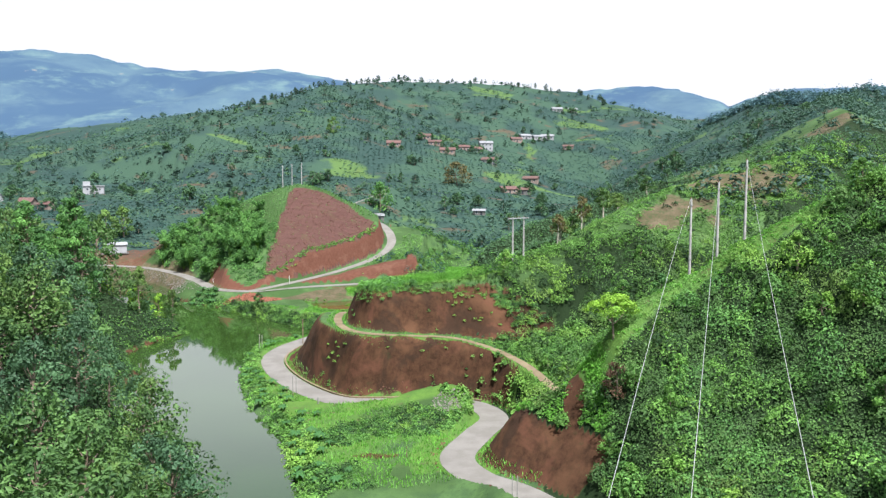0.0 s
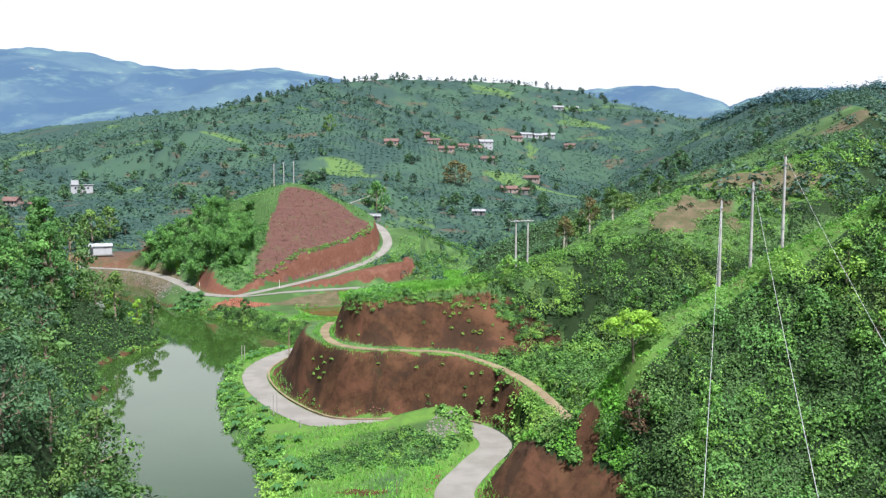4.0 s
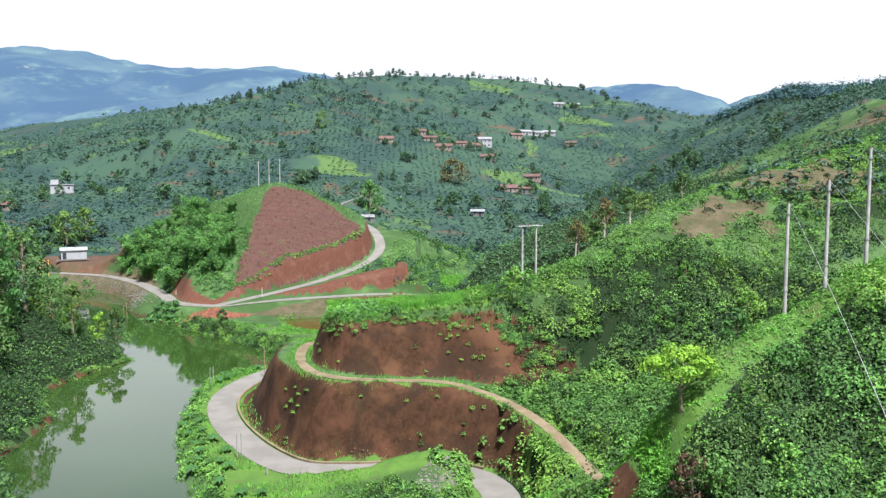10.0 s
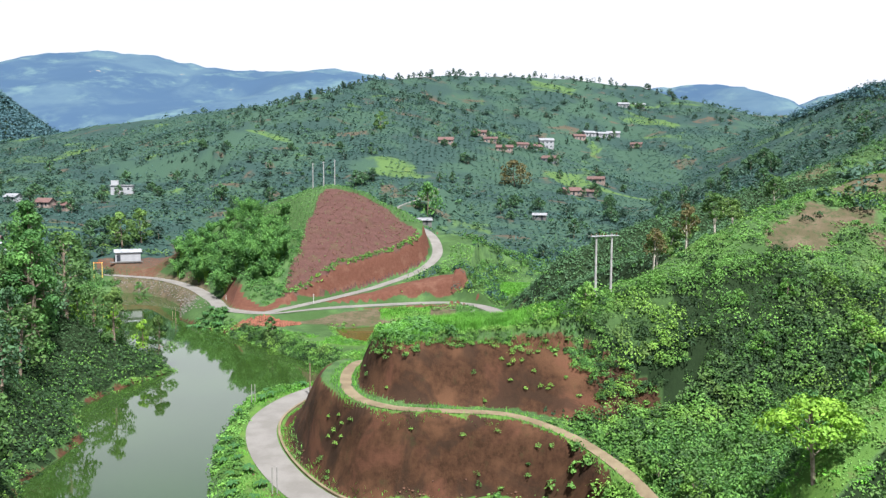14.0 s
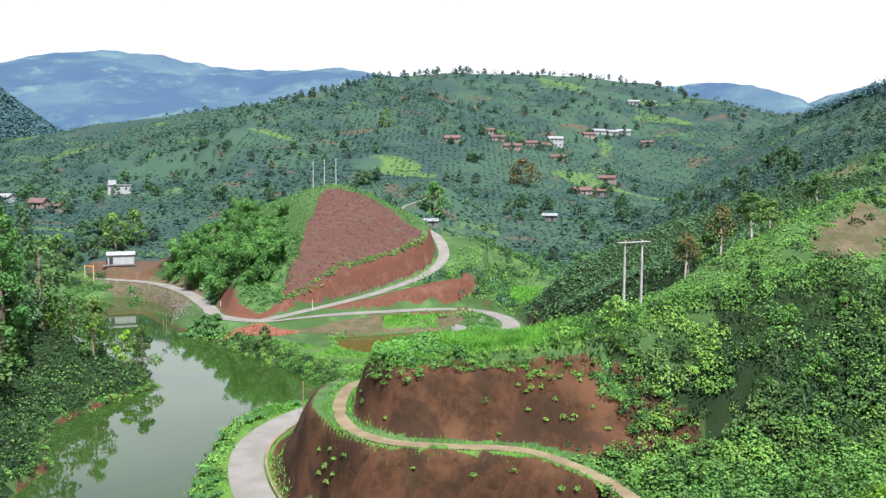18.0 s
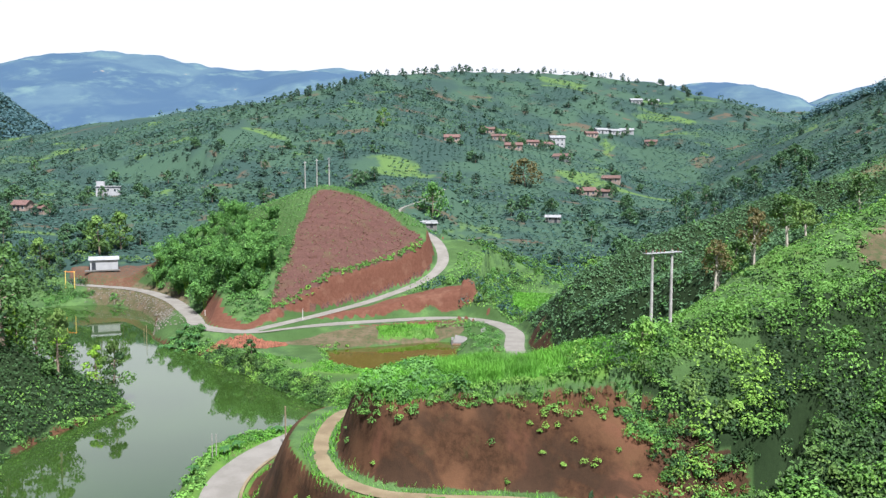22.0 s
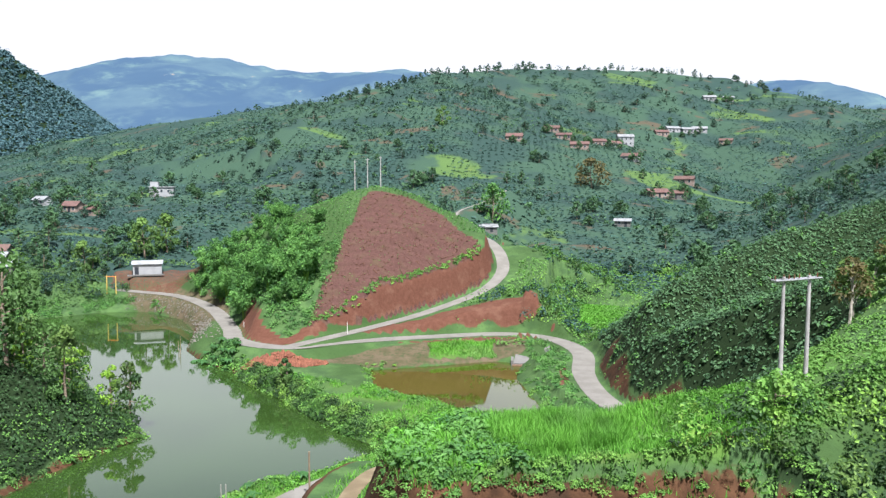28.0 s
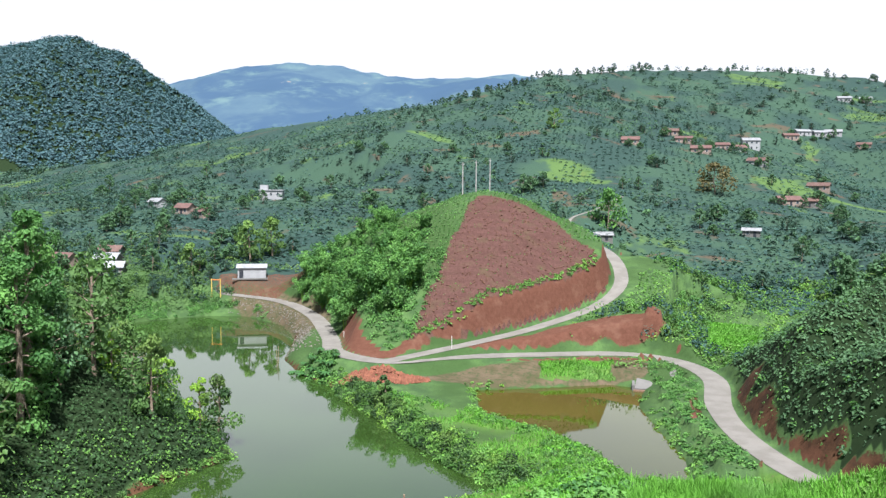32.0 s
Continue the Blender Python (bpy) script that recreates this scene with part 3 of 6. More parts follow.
    pad = shore(X, Y, [(-126, 321), (-100, 318), (-88, 320), (-86, 335), (-94, 346), (-106, 336), (-126, 330)])
    masks["dry"] = np.maximum(masks["dry"], 0.5 * (pad + 2 < 0))
    masks["red"] = np.maximum(masks["red"], 0.52 * (pad + 2.0 * bumps(X, Y, 5, 2, 83) < 0))
    scar = (X > 50) & (X < 190) & (Y > 165) & (Y < 330) & (z > 28) & (bumps(X, Y, 30, 3, 85) > 0.24)
    masks["dry"] = np.maximum(masks["dry"], scar * 0.55)
    for poly in FIELDS:
        masks["dry"] = np.maximum(masks["dry"], 0.5 + 0.5 * np.clip(-(shore(X, Y, poly) / 6 + 1.6 * bumps(X, Y, 6, 3, 86)), -1, 1))
    on_back = (X > 16) & (X < 100) & (Y > np.interp(X, [16, 30, 46, 60, 100], [142, 147, 150, 156, 180])) & (Y < np.interp(X, [24, 38, 52, 79, 105], [165, 175, 180, 189, 202]))
    masks["lush"] = np.maximum(masks["lush"], on_back * (0.45 + 0.35 * bumps(X, Y, 7, 2, 88)))
    # Where the ground carries the painted shade of shrubs and trees.
    masks["veg_shade"] = np.maximum.reduce([left * smooth(250, 235, Y) * (Y > 38 + 22 * bumps(X, Y, 26, 3, 187)), (Y < 98.5) & (X > 17) & (Y > 38 + 22 * bumps(X, Y, 26, 3, 188)), (X > 15) & (Y < 141) & (Y > 98.5) & (nat > 6) & (dp > 1.8), (X > 30) & (Y < 150), (X > 16) & (Y > 165) & (Y < 262) & (z > 5.5) & (dd > 4)]) * (masks["soil"] < 0.3) * ~crest * ~on_back * 1.0
    masks["veg_shade"] = np.maximum(masks["veg_shade"], 1.0 * ((Y > 880) & (X < -380) & (z > 24)))
    return z, masks


def ladder(stops):
    """Grid lines with a step that changes from stretch to stretch."""
    out = []
    for (a, step), (b, _) in zip(stops, stops[1:]):
        out += list(np.linspace(a, b, max(1, int(round((b - a) / step))), endpoint=False))
    return np.array(out + [stops[-1][0]])


def grid_mesh(name, xs, ys, Z, masks):
    nx, ny = len(xs), len(ys)
    X, Y = np.meshgrid(xs, ys)
    v = np.stack([X, Y, Z], -1).reshape(-1, 3).astype(np.float32)
    i = (np.arange(ny - 1)[:, None] * nx + np.arange(nx - 1)[None, :]).ravel()
    quads = np.stack([i, i + 1, i + nx + 1, i + nx], 1).astype(np.int32)
    return mesh_of(name, v, quads, masks, True)


def mesh_of(name, v, faces, masks=None, shade=False):
    """A mesh from arrays: corners and faces of one size."""
    me = bpy.data.meshes.new(name)
    k = faces.shape[1]
    me.vertices.add(len(v))
    me.vertices.foreach_set("co", np.ascontiguousarray(v, np.float32).ravel())
    me.loops.add(faces.size)
    me.loops.foreach_set("vertex_index", np.ascontiguousarray(faces, np.int32).ravel())
    me.polygons.add(len(faces))
    me.polygons.foreach_set("loop_start", np.arange(0, faces.size, k, dtype=np.int32))
    me.polygons.foreach_set("use_smooth", np.full(len(faces), shade))
    me.update(calc_edges=True)
    for key, m in (masks or {}).items():
        a = me.attributes.new(key, "FLOAT", "POINT")
        a.data.foreach_set("value", np.ascontiguousarray(m, np.float32).ravel())
    return me


XS = ladder([(-4600, 110), (-1400, 30), (-420, 8), (-160, 2.6), (-92, 1.3), (-32, 0.45), (27, 1.0), (66, 2.6), (160, 7), (420, 30), (1200, 110), (4600, 1)])
YS = ladder([(-400, 25), (0, 4), (70, 1.1), (88, 0.45), (168, 1.0), (330, 3), (470, 7), (900, 25), (1800, 100), (4600, 1)])
GX, GY = np.meshgrid(XS, YS)
GZ, COVER = land(GX, GY)


def ground_at(x, y):
    """Heights of the built ground at the points given."""
    x, y = np.atleast_1d(np.asarray(x, float)), np.atleast_1d(np.asarray(y, float))
    i = np.clip(np.searchsorted(XS, x) - 1, 0, len(XS) - 2)
    j = np.clip(np.searchsorted(YS, y) - 1, 0, len(YS) - 2)
    u, w = (x - XS[i]) / (XS[i + 1] - XS[i]), (y - YS[j]) / (YS[j + 1] - YS[j])
    return (GZ[j, i] * (1 - u) + GZ[j, i + 1] * u) * (1 - w) + (GZ[j + 1, i] * (1 - u) + GZ[j + 1, i + 1] * u) * w


def cover_at(key, x, y):
    i = np.clip(np.searchsorted(XS, x) - 1, 0, len(XS) - 2)
    j = np.clip(np.searchsorted(YS, y) - 1, 0, len(YS) - 2)
    return COVER[key][j, i]


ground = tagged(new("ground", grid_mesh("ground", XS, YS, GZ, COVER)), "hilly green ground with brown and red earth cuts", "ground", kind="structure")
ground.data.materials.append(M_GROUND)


def flat_outline(name, poly, grow, z, mat, label):
    bm = bmesh.new()
    cx, cy = sum(p[0] for p in poly) / len(poly), sum(p[1] for p in poly) / len(poly)
    pts = []
    n = len(poly)
    for i, (x, y) in enumerate(poly):
        (ax, ay), (bx, by) = poly[i - 1], poly[(i + 1) % n]
        tx, ty = bx - ax, by - ay
        k = grow / max(math.hypot(tx, ty), 1e-6)
        pts.append(bm.verts.new((x + ty * k, y - tx * k, z)))
    bm.faces.new(pts)
    bmesh.ops.triangulate(bm, faces=bm.faces[:])
    me = bpy.data.meshes.new(name)
    bm.to_mesh(me)
    bm.free()
    me.materials.append(mat)
    ob = tagged(new(name, me), label, "water", kind="structure")
    return ob


def area_sign(poly):
    return sum(a[0] * b[1] - b[0] * a[1] for a, b in zip(poly, poly[1:] + poly[:1]))


flat_outline("water", LAKE if area_sign(LAKE) > 0 else LAKE[::-1], 2.2, 0.0, M_WATER, "still green lake water reflecting banks and sky")
flat_outline("pond_water", POND if area_sign(POND) > 0 else POND[::-1], 1.0, 1.0, M_POND, "shallow olive green pond water beside the road")


def ribbon(name, line, width, mat, label, lift=0.07, cat="road"):
    p = np.array(line)
    t = np.gradient(p[:, :2], axis=0)
    t /= np.linalg.norm(t, axis=1)[:, None]
    nrm = np.stack([-t[:, 1], t[:, 0]], 1)
    offs = np.linspace(-0.5, 0.5, 7)
    wob = (1 + 0.05 * bumps(p[:, 0], p[:, 1], 14.0, 1, 71))
    v = np.concatenate([np.stack([p[:, 0] + nrm[:, 0] * o * width * wob, p[:, 1] + nrm[:, 1] * o * width * wob,
                                  p[:, 2] + lift + 0.10 * (0.25 - o * o)], 1) for o in offs])
    n = len(p)
    f = [(k * n + i, k * n + i + 1, (k + 1) * n + i + 1, (k + 1) * n + i) for k in range(6) for i in range(n - 1)]
    me = mesh_of(name, v, np.array(f)[:, ::-1], None, True)
    me.materials.append(mat)
    return tagged(new(name, me), label, cat, kind="structure")


ribbon("road", curve(NEAR_ROAD, 3), 4.5, M_ROAD, "pale dusty concrete road winding round the cut hill")
def kerb(name, line, off, width, high, mat, label):
    """A low raised edge along one side of a road."""
    p = np.array(line)
    t = np.gradient(p[:, :2], axis=0)
    t /= np.linalg.norm(t, axis=1)[:, None]
    nrm = np.stack([t[:, 1], -t[:, 0]], 1)
    v = np.concatenate([np.stack([p[:, 0] + nrm[:, 0] * o, p[:, 1] + nrm[:, 1] * o, p[:, 2] + h], 1) for o, h in ((off, -0.2), (off, high), (off + width, high), (off + width, -0.2))])
    n = len(p)
    f = [(k * n + i, k * n + i + 1, (k + 1) * n + i + 1, (k + 1) * n + i) for k in range(3) for i in range(n - 1)]
    me = mesh_of(name, v, np.array(f), None, False)
    me.materials.append(mat)
    return tagged(new(name, me), label, "kerb", kind="structure")


kerb("kerb", curve([p for p in NEAR_ROAD[36:] if p[1] < 176], 3), 2.35, 0.35, 0.28, M_DIRT, "low ochre kerb at the foot of the earth cut")
ribbon("dam_road", curve(DAM_ROAD, 3), 4.0, M_ROAD, "pale concrete road along the dam")
ribbon("hill_track", curve([p for p in HILL_ROAD if p[1] > 338], 3), 1.3, M_ROAD, "narrow pale track up the far slope", 0.09)
ribbon("hill_road", curve([p for p in HILL_ROAD if p[1] < 342], 3), 3.2, M_ROAD, "pale concrete road climbing round the ploughed hill", 0.09)
ribbon("side_path", curve(BRANCH, 5), 0.7, M_DIRT, "narrow trodden branch of the earth path", 0.05, "path")
ribbon("footpath", curve(PATH_WAY, 3), 1.6, M_DIRT, "narrow trodden earth path on the terrace", 0.06, "path")


# ---- plants ----
RNG = np.random.default_rng(7)


def unit(v):
    return v / np.maximum(np.linalg.norm(v, axis=-1, keepdims=True), 1e-9)


def leaf_quads(at, size, out=None, up=0.5, narrow=0.6, rng=RNG):
    """Corners and faces of one folded leaf clump at every point: rhombs turned at random, leaning outwards and up."""
    n = len(at)
    d = rng.normal(size=(n, 3))
    if out is not None:
        d = d * 0.45 + out * 1.1
    d[:, 2] += up
    nrm = unit(d)
    a = unit(np.cross(nrm, rng.normal(size=(n, 3))))
    b = np.cross(nrm, a)
    s = np.broadcast_to(size, (n,))[:, None] * rng.uniform(0.65, 1.35, (n, 1))
    v = np.stack([at - a * s * 0.5, at + b * s * 0.5 * narrow + nrm * s * 0.07, at + a * s * 0.5 - nrm * s * 0.12, at - b * s * 0.5 * narrow + nrm * s * 0.05], 1).reshape(-1, 3)
    f = np.arange(n * 4, dtype=np.int32).reshape(-1, 4)
    return v, f, nrm


def leaf_mesh(name, at, size, mat, out=None, up=0.5, narrow=0.6, rng=RNG, tone=None):
    v, f, nrm = leaf_quads(at, size, out, up, narrow, rng)
    tone = rng.uniform(0.3, 0.7, len(at)) if tone is None else tone
    me = mesh_of(name, v, f, {"tone": np.repeat(tone, 4)})
    if out is not None:
        soft = unit(unit(out) + 0.35 * nrm)
        me.attributes.new("custom_normal", "FLOAT_VECTOR", "POINT").data.foreach_set("vector", np.repeat(soft, 4, 0).astype(np.float32).ravel())
    me.materials.append(mat)
    return me


def ball_points(n, center, radii, shell=0.55, low=-0.5, rng=RNG):
    d = unit(rng.normal(size=(n * 2, 3)))
    d = d[d[:, 2] > low][:n]
    r = rng.uniform(shell, 1.0, (len(d), 1)) ** 0.6
    return np.array(center) + d * r * np.array(radii), d


def limb(bm, a, b, r0, r1, sides=6):
    a, b = Vector(a), Vector(b)
    q = (b - a).to_track_quat("Z", "Y")
    rings = []
    for p, r in ((a, r0), (b, r1)):
        rings.append([bm.verts.new(p + q @ Vector((math.cos(k * 2 * math.pi / sides) * r, math.sin(k * 2 * math.pi / sides) * r, 0))) for k in range(sides)])
    for k in range(sides):
        bm.faces.new((rings[0][k], rings[0][(k + 1) % sides], rings[1][(k + 1) % sides], rings[1][k]))
    bm.faces.new(rings[1])


def mesh_from(name, bm, mat, shade=False):
    me = bpy.data.meshes.new(name)
    bm.normal_update()
    bm.to_mesh(me)
    bm.free()
    me.materials.append(mat)
    if shade:
        me.polygons.foreach_set("use_smooth", np.ones(len(me.polygons), bool))
    return me


def part(name, bm, mat, parent, label=""):
    ob = new(name, mesh_from(name, bm, mat) if isinstance(bm, bmesh.types.BMesh) else bm)
    ob.parent = parent
    if label:
        ob["label"] = label
    return ob


def bark_material(name, a, b):
    n = Nodes(name, 0.9, 0.2)
    return n.done(n.mix(n.step(n.noise(3.0, 5), 0.35, 0.65), a, b), n.noise(9, 5), 0.4, 0.05)


M_BARK = bark_material("grey_brown_bark", (0.13, 0.10, 0.07), (0.25, 0.21, 0.16))
M_PALE_BARK = bark_material("pale_bark", (0.30, 0.27, 0.22), (0.42, 0.39, 0.33))


def tree_thing(name, label, height, spread, lobes, leaves, leaf, mat, bare=0.35, seed=1, bark=M_BARK, flat=0.75, lean=0.05):
    """One tree: a tapered trunk with limbs, and a crown of leaf clumps on uneven lobes."""
    rng = np.random.default_rng(seed)
    root = tagged(new(name), label, "tree")
    bm = bmesh.new()
    top = np.array([rng.normal() * lean * height, rng.normal() * lean * height, height * 0.8])
    r = 0.018 * height + 0.05
    knee = top * (0.5, 0.5, 0.5) + rng.normal(size=3) * 0.02 * height
    limb(bm, (0, 0, -0.6), knee, r, r * 0.7)
    limb(bm, knee, top, r * 0.7, r * 0.25)
    pts, outs, tones = [], [], []
    share = rng.uniform(0.5, 1.5, lobes)
    share = share / share.sum()
    for i in range(lobes):
        ang = i * 2.4 + rng.uniform(-0.5, 0.5)
        u = (i + 0.5) / lobes
        zc = height * (bare + (0.94 - bare) * u) - height * 0.08
        reach = spread * (0.72 * math.sin(math.pi * min(1, 0.25 + 0.72 * u)) + rng.uniform(-0.12, 0.12))
        c = np.array([math.cos(ang) * reach, math.sin(ang) * reach, zc]) + top * (u, u, 0)
        rad = spread * rng.uniform(0.36, 0.6) * (1.15 - 0.45 * u)
        s = 0.25 + 0.6 * u
        limb(bm, knee * (s / 0.5) if s < 0.5 else knee + (top - knee) * (s - 0.5) / 0.5, c, r * 0.35, r * 0.08, 4)
        p, o = ball_points(max(6, int(leaves * share[i])), c, (rad, rad, rad * flat), 0.35, -0.75, rng)
        pts.append(p)
        outs.append(o)
        tones.append(np.full(len(p), rng.uniform()))
    part("trunk", bm, bark, root)
    part("crown", leaf_mesh("crown", np.concatenate(pts), leaf, mat, np.concatenate(outs), 0.25, 0.62, rng, np.concatenate(tones)), mat, root)
    return root


def bamboo_thing(seed, height):
    """A clump of bamboo: arching culms with drooping leaf sprays."""
    rng = np.random.default_rng(seed)
    root = tagged(new("bamboo_clump"), "dense feathery bright green bamboo clump on the slope", "bamboo", "bamboo on the cone hill")
    pts, outs, tones = [], [], []
    for i in range(9):
        bm = bmesh.new()
        ang, lean = rng.uniform(0, 6.28), rng.uniform(0.15, 0.45)
        h = height * rng.uniform(0.7, 1.05)
        d = np.array([math.cos(ang), math.sin(ang), 0])
        prev = d * 0.3
        for k in range(1, 5):
            u = k / 4
            q = d * (0.3 + h * lean * u * u) + np.array([0, 0, h * (u - 0.18 * u ** 3)])
            limb(bm, prev - np.array([0, 0, 0.4 if k == 1 else 0]), q, 0.07 * (1.2 - u), 0.07 * (1.0 - u) + 0.012, 4)
            prev = q
            if k > 1:
                o = unit(rng.normal(size=(46, 3))) * rng.uniform(0.55, 1.0, (46, 1)) * np.array([1.15, 1.15, 1.0])
                pts.append(q + o - np.array([0, 0, 0.3]))
                outs.append(o + np.array([0, 0, 0.35]))
                tones.append(np.full(46, rng.uniform()))
        part("cane", bm, M_BRIGHT, root)
    part("crown", leaf_mesh("crown", np.concatenate(pts), 0.62, M_BAMBOO, np.concatenate(outs), 0.1, 0.5, rng, np.concatenate(tones)), M_BAMBOO, root)
    return root


def stuff(name, me, label, cat):
    return tagged(new(name, me), label, cat, kind="stuff")


def scatter(n, box, keep, rng=RNG):
    """Random places in a box of the plan for which keep(x, y) holds."""
    x, y = rng.uniform(box[0], box[1], n), rng.uniform(box[2], box[3], n)
    k = keep(x, y)
    return x[k], y[k]


def bushes(x, y, radius, per, leaf, mat, name, label, cat="shrubs", tall=0.8, up=0.5, rng=RNG, lift=0.0, shell=0.5):
    """Rounded shrubs at the places given, each a dome of leaf clumps; one object."""
    n = len(x)
    r = np.broadcast_to(radius, (n,)) * rng.uniform(0.6, 1.4, n)
    d = unit(rng.normal(size=(n, per, 3)))
    d[..., 2] = np.abs(d[..., 2]) * 1.0 - 0.12
    q = rng.uniform(shell, 1.0, (n, per, 1))
    knob = rng.normal(size=(n, 1, 3)) * 2.2
    q = q * (1 + 0.22 * np.sin((d * knob).sum(-1, keepdims=True) * 2.2 + knob[..., :1]))
    tone = np.repeat(rng.uniform(0, 1, n), per)
    tallness = tall * rng.uniform(0.7, 1.5, (n, 1))
    c = np.stack([x, y, ground_at(x, y) + lift], -1)
    p = c[:, None] + d * q * r[:, None, None] * np.stack([np.ones((n, per)), np.ones((n, per)), np.broadcast_to(tallness, (n, per))], -1)
    return stuff(name, leaf_mesh(name, p.reshape(-1, 3), leaf, mat, d.reshape(-1, 3) + np.array([0, 0, 0.7 * up]), up, 0.62, rng, tone), label, cat)


def spread(n, box_, keep, gap):
    """Random places that keep a distance from one another."""
    x, y = scatter(n, box_, keep)
    cell = {}
    out = []
    for i in range(len(x)):
        a, b = int(x[i] // gap), int(y[i] // gap)
        near = [j for u in (a - 1, a, a + 1) for v in (b - 1, b, b + 1) for j in cell.get((u, v), ())]
        if all((x[i] - x[j]) ** 2 + (y[i] - y[j]) ** 2 > gap * gap for j in near):
            cell.setdefault((a, b), []).append(i)
            out.append(i)
    return x[out], y[out]


def mixed_bushes(x, y, radius, per, leaf, mats, name, label, cat="shrubs", tall=0.9, lift=0.2, rng=RNG):
    """Shrubs of several kinds side by side, one object for each kind."""
    pick = rng.integers(len(mats), size=len(x))
    for i, (mat, word) in enumerate(mats):
        k = pick == i
        bushes(x[k], y[k], radius, per, leaf, mat, name, word + " " + label, cat, tall, 0.1, rng, lift, 0.75)


def carpet(n, area, keep, low, high, leaf, mat, name, label, cat="shrubs", lump=2.6, seed=0, rng=RNG):
    """A closed cover of leaf clumps over the ground, swelling into rounded lumps; one object."""
    x, y = scatter(n, area, keep)

    def canopy(a, b):
        w = 0.5 + 0.5 * bumps(a, b, lump, 2, 200 + seed)
        v = 0.5 + 0.5 * bumps(a, b, lump * 3.1, 2, 230 + seed)
        return ground_at(a, b) + low + (high - low) * np.clip(1.6 * np.abs(w - 0.5) ** 0.7 * (0.45 + 0.9 * v), 0, 1.15)

    z = canopy(x, y)
    e = 0.35
    gx, gy = (canopy(x + e, y) - canopy(x - e, y)) / (2 * e), (canopy(x, y + e) - canopy(x, y - e)) / (2 * e)
    out = unit(np.stack([-gx, -gy, np.ones_like(gx)], -1))
    p = np.stack([x, y, z], -1) - out * rng.uniform(0, 0.45, (len(x), 1)) * leaf
    return stuff(name, leaf_mesh(name, p, leaf, mat, out * 0.9, 0.2, 0.6, rng, 0.5 + 0.5 * bumps(x, y, 2.2, 2, 250 + seed)), label, cat)


def blades(x, y, height, width, mat, name, label, rng=RNG, lean=0.35):
    """Grass blades: narrow bent triangles; one object."""
    n = len(x)
    z = ground_at(x, y)
    h = height * rng.uniform(0.5, 1.3, n)
    a = rng.uniform(0, 6.283, n)
    w = width * rng.uniform(0.7, 1.3, n)
    base = np.stack([x, y, z - 0.05], -1)
    side = np.stack([np.cos(a), np.sin(a), 0 * a], -1) * w[:, None]
    tip = base + np.stack([-np.sin(a) * h * lean + rng.normal(size=n) * h * 0.25, np.cos(a) * h * lean + rng.normal(size=n) * h * 0.25, h], -1)
    v = np.stack([base - side, base + side, tip], 1).reshape(-1, 3)
    me = mesh_of(name, v, np.arange(n * 3, dtype=np.int32).reshape(-1, 3), {"tone": np.repeat(np.clip(0.6 + 0.5 * bumps(x, y, 3.0, 2, 260), 0, 1), 3)})
    soft = unit(np.stack([0.35 * rng.normal(size=n), -0.25 + 0.35 * rng.normal(size=n), np.ones(n)], -1))
    me.attributes.new("custom_normal", "FLOAT_VECTOR", "POINT").data.foreach_set("vector", np.repeat(soft, 3, 0).astype(np.float32).ravel())
    me.materials.append(mat)
    return stuff(name, me, label, "grass")


def d_to(line, x, y):
    return along(x, y, line)[0]


def lake_d(x, y):
    return shore(x, y, LAKE)


def clear_of_ways(x, y, gap=3.2):
    return (d_to(NEAR_ROAD, x, y) > gap) & (d_to(DAM_ROAD, x, y) > gap) & (d_to(HILL_ROAD, x, y) > gap) & (d_to(PATH_WAY, x, y) > gap * 0.45)


def bare(x, y):
    return (cover_at("soil", x, y) > 0.35) | (cover_at("red", x, y) > 0.35)


# wooded left bank
broad = [tree_thing("broadleaf_tree", "leafy dark green broadleaf tree on the lake bank", h, s, 16, n, q, m, 0.28, 10 + i)
         for i, (h, s, n, q, m) in enumerate(((9.5, 3.4, 1700, 0.38, M_FOREST), (11.5, 3.8, 1700, 0.38, M_GARDEN), (8.0, 3.3, 1700, 0.38, M_FOREST), (9.5, 3.4, 850, 0.6, M_FOREST), (11.5, 3.8, 900, 0.6, M_GARDEN), (12.5, 4.0, 900, 0.62, M_FOREST)))]
for b in broad:
    b["group"] = "trees on the wooded bank"


def plant(kinds, x, y, lo=0.8, hi=1.2, sink=0.3, rng=RNG):
    """The first of each kind stands at the first places, copies at the rest."""
    z = ground_at(x, y) - sink
    used = set()
    for i in range(len(x)):
        k = kinds[rng.integers(len(kinds))]
        s = rng.uniform(lo, hi)
        m = pose(x[i], y[i], z[i], 0, 0, rng.uniform(0, 360)) @ Matrix.Diagonal((s * rng.uniform(0.9, 1.1), s, s * rng.uniform(0.9, 1.15), 1))
        if k.name in used or k.get("placed"):
            copy_thing(k, m)
        else:
            k.matrix_basis = m
            k["placed"] = 1
            used.add(k.name)


def left_bank(x, y):
    return (lake_d(x, y) > 0.8) & (x < -16 - np.clip((y - 72) * 0.36, 0, 36)) & (y < 240)


x, y = scatter(2600, (-120, -14, 40, 240), lambda a, b: left_bank(a, b) & (lake_d(a, b) < 62) & (lake_d(a, b) > 3.0) & (b > 48))


def spaced(x, y, gap, most):
    """Thins places out so that none is closer to another than gap."""
    keep = []
    for i in range(len(x)):
        if all((x[i] - x[j]) ** 2 + (y[i] - y[j]) ** 2 > gap * gap for j in keep):
            keep.append(i)
            if len(keep) >= most:
                break
    return x[keep], y[keep]


x, y = spaced(x, y, 4.3, 300)
k = (lake_d(x, y) > 8) | (y < 150)
near = y < 122
plant(broad[:3], x[k & near], y[k & near], 0.75, 1.25)
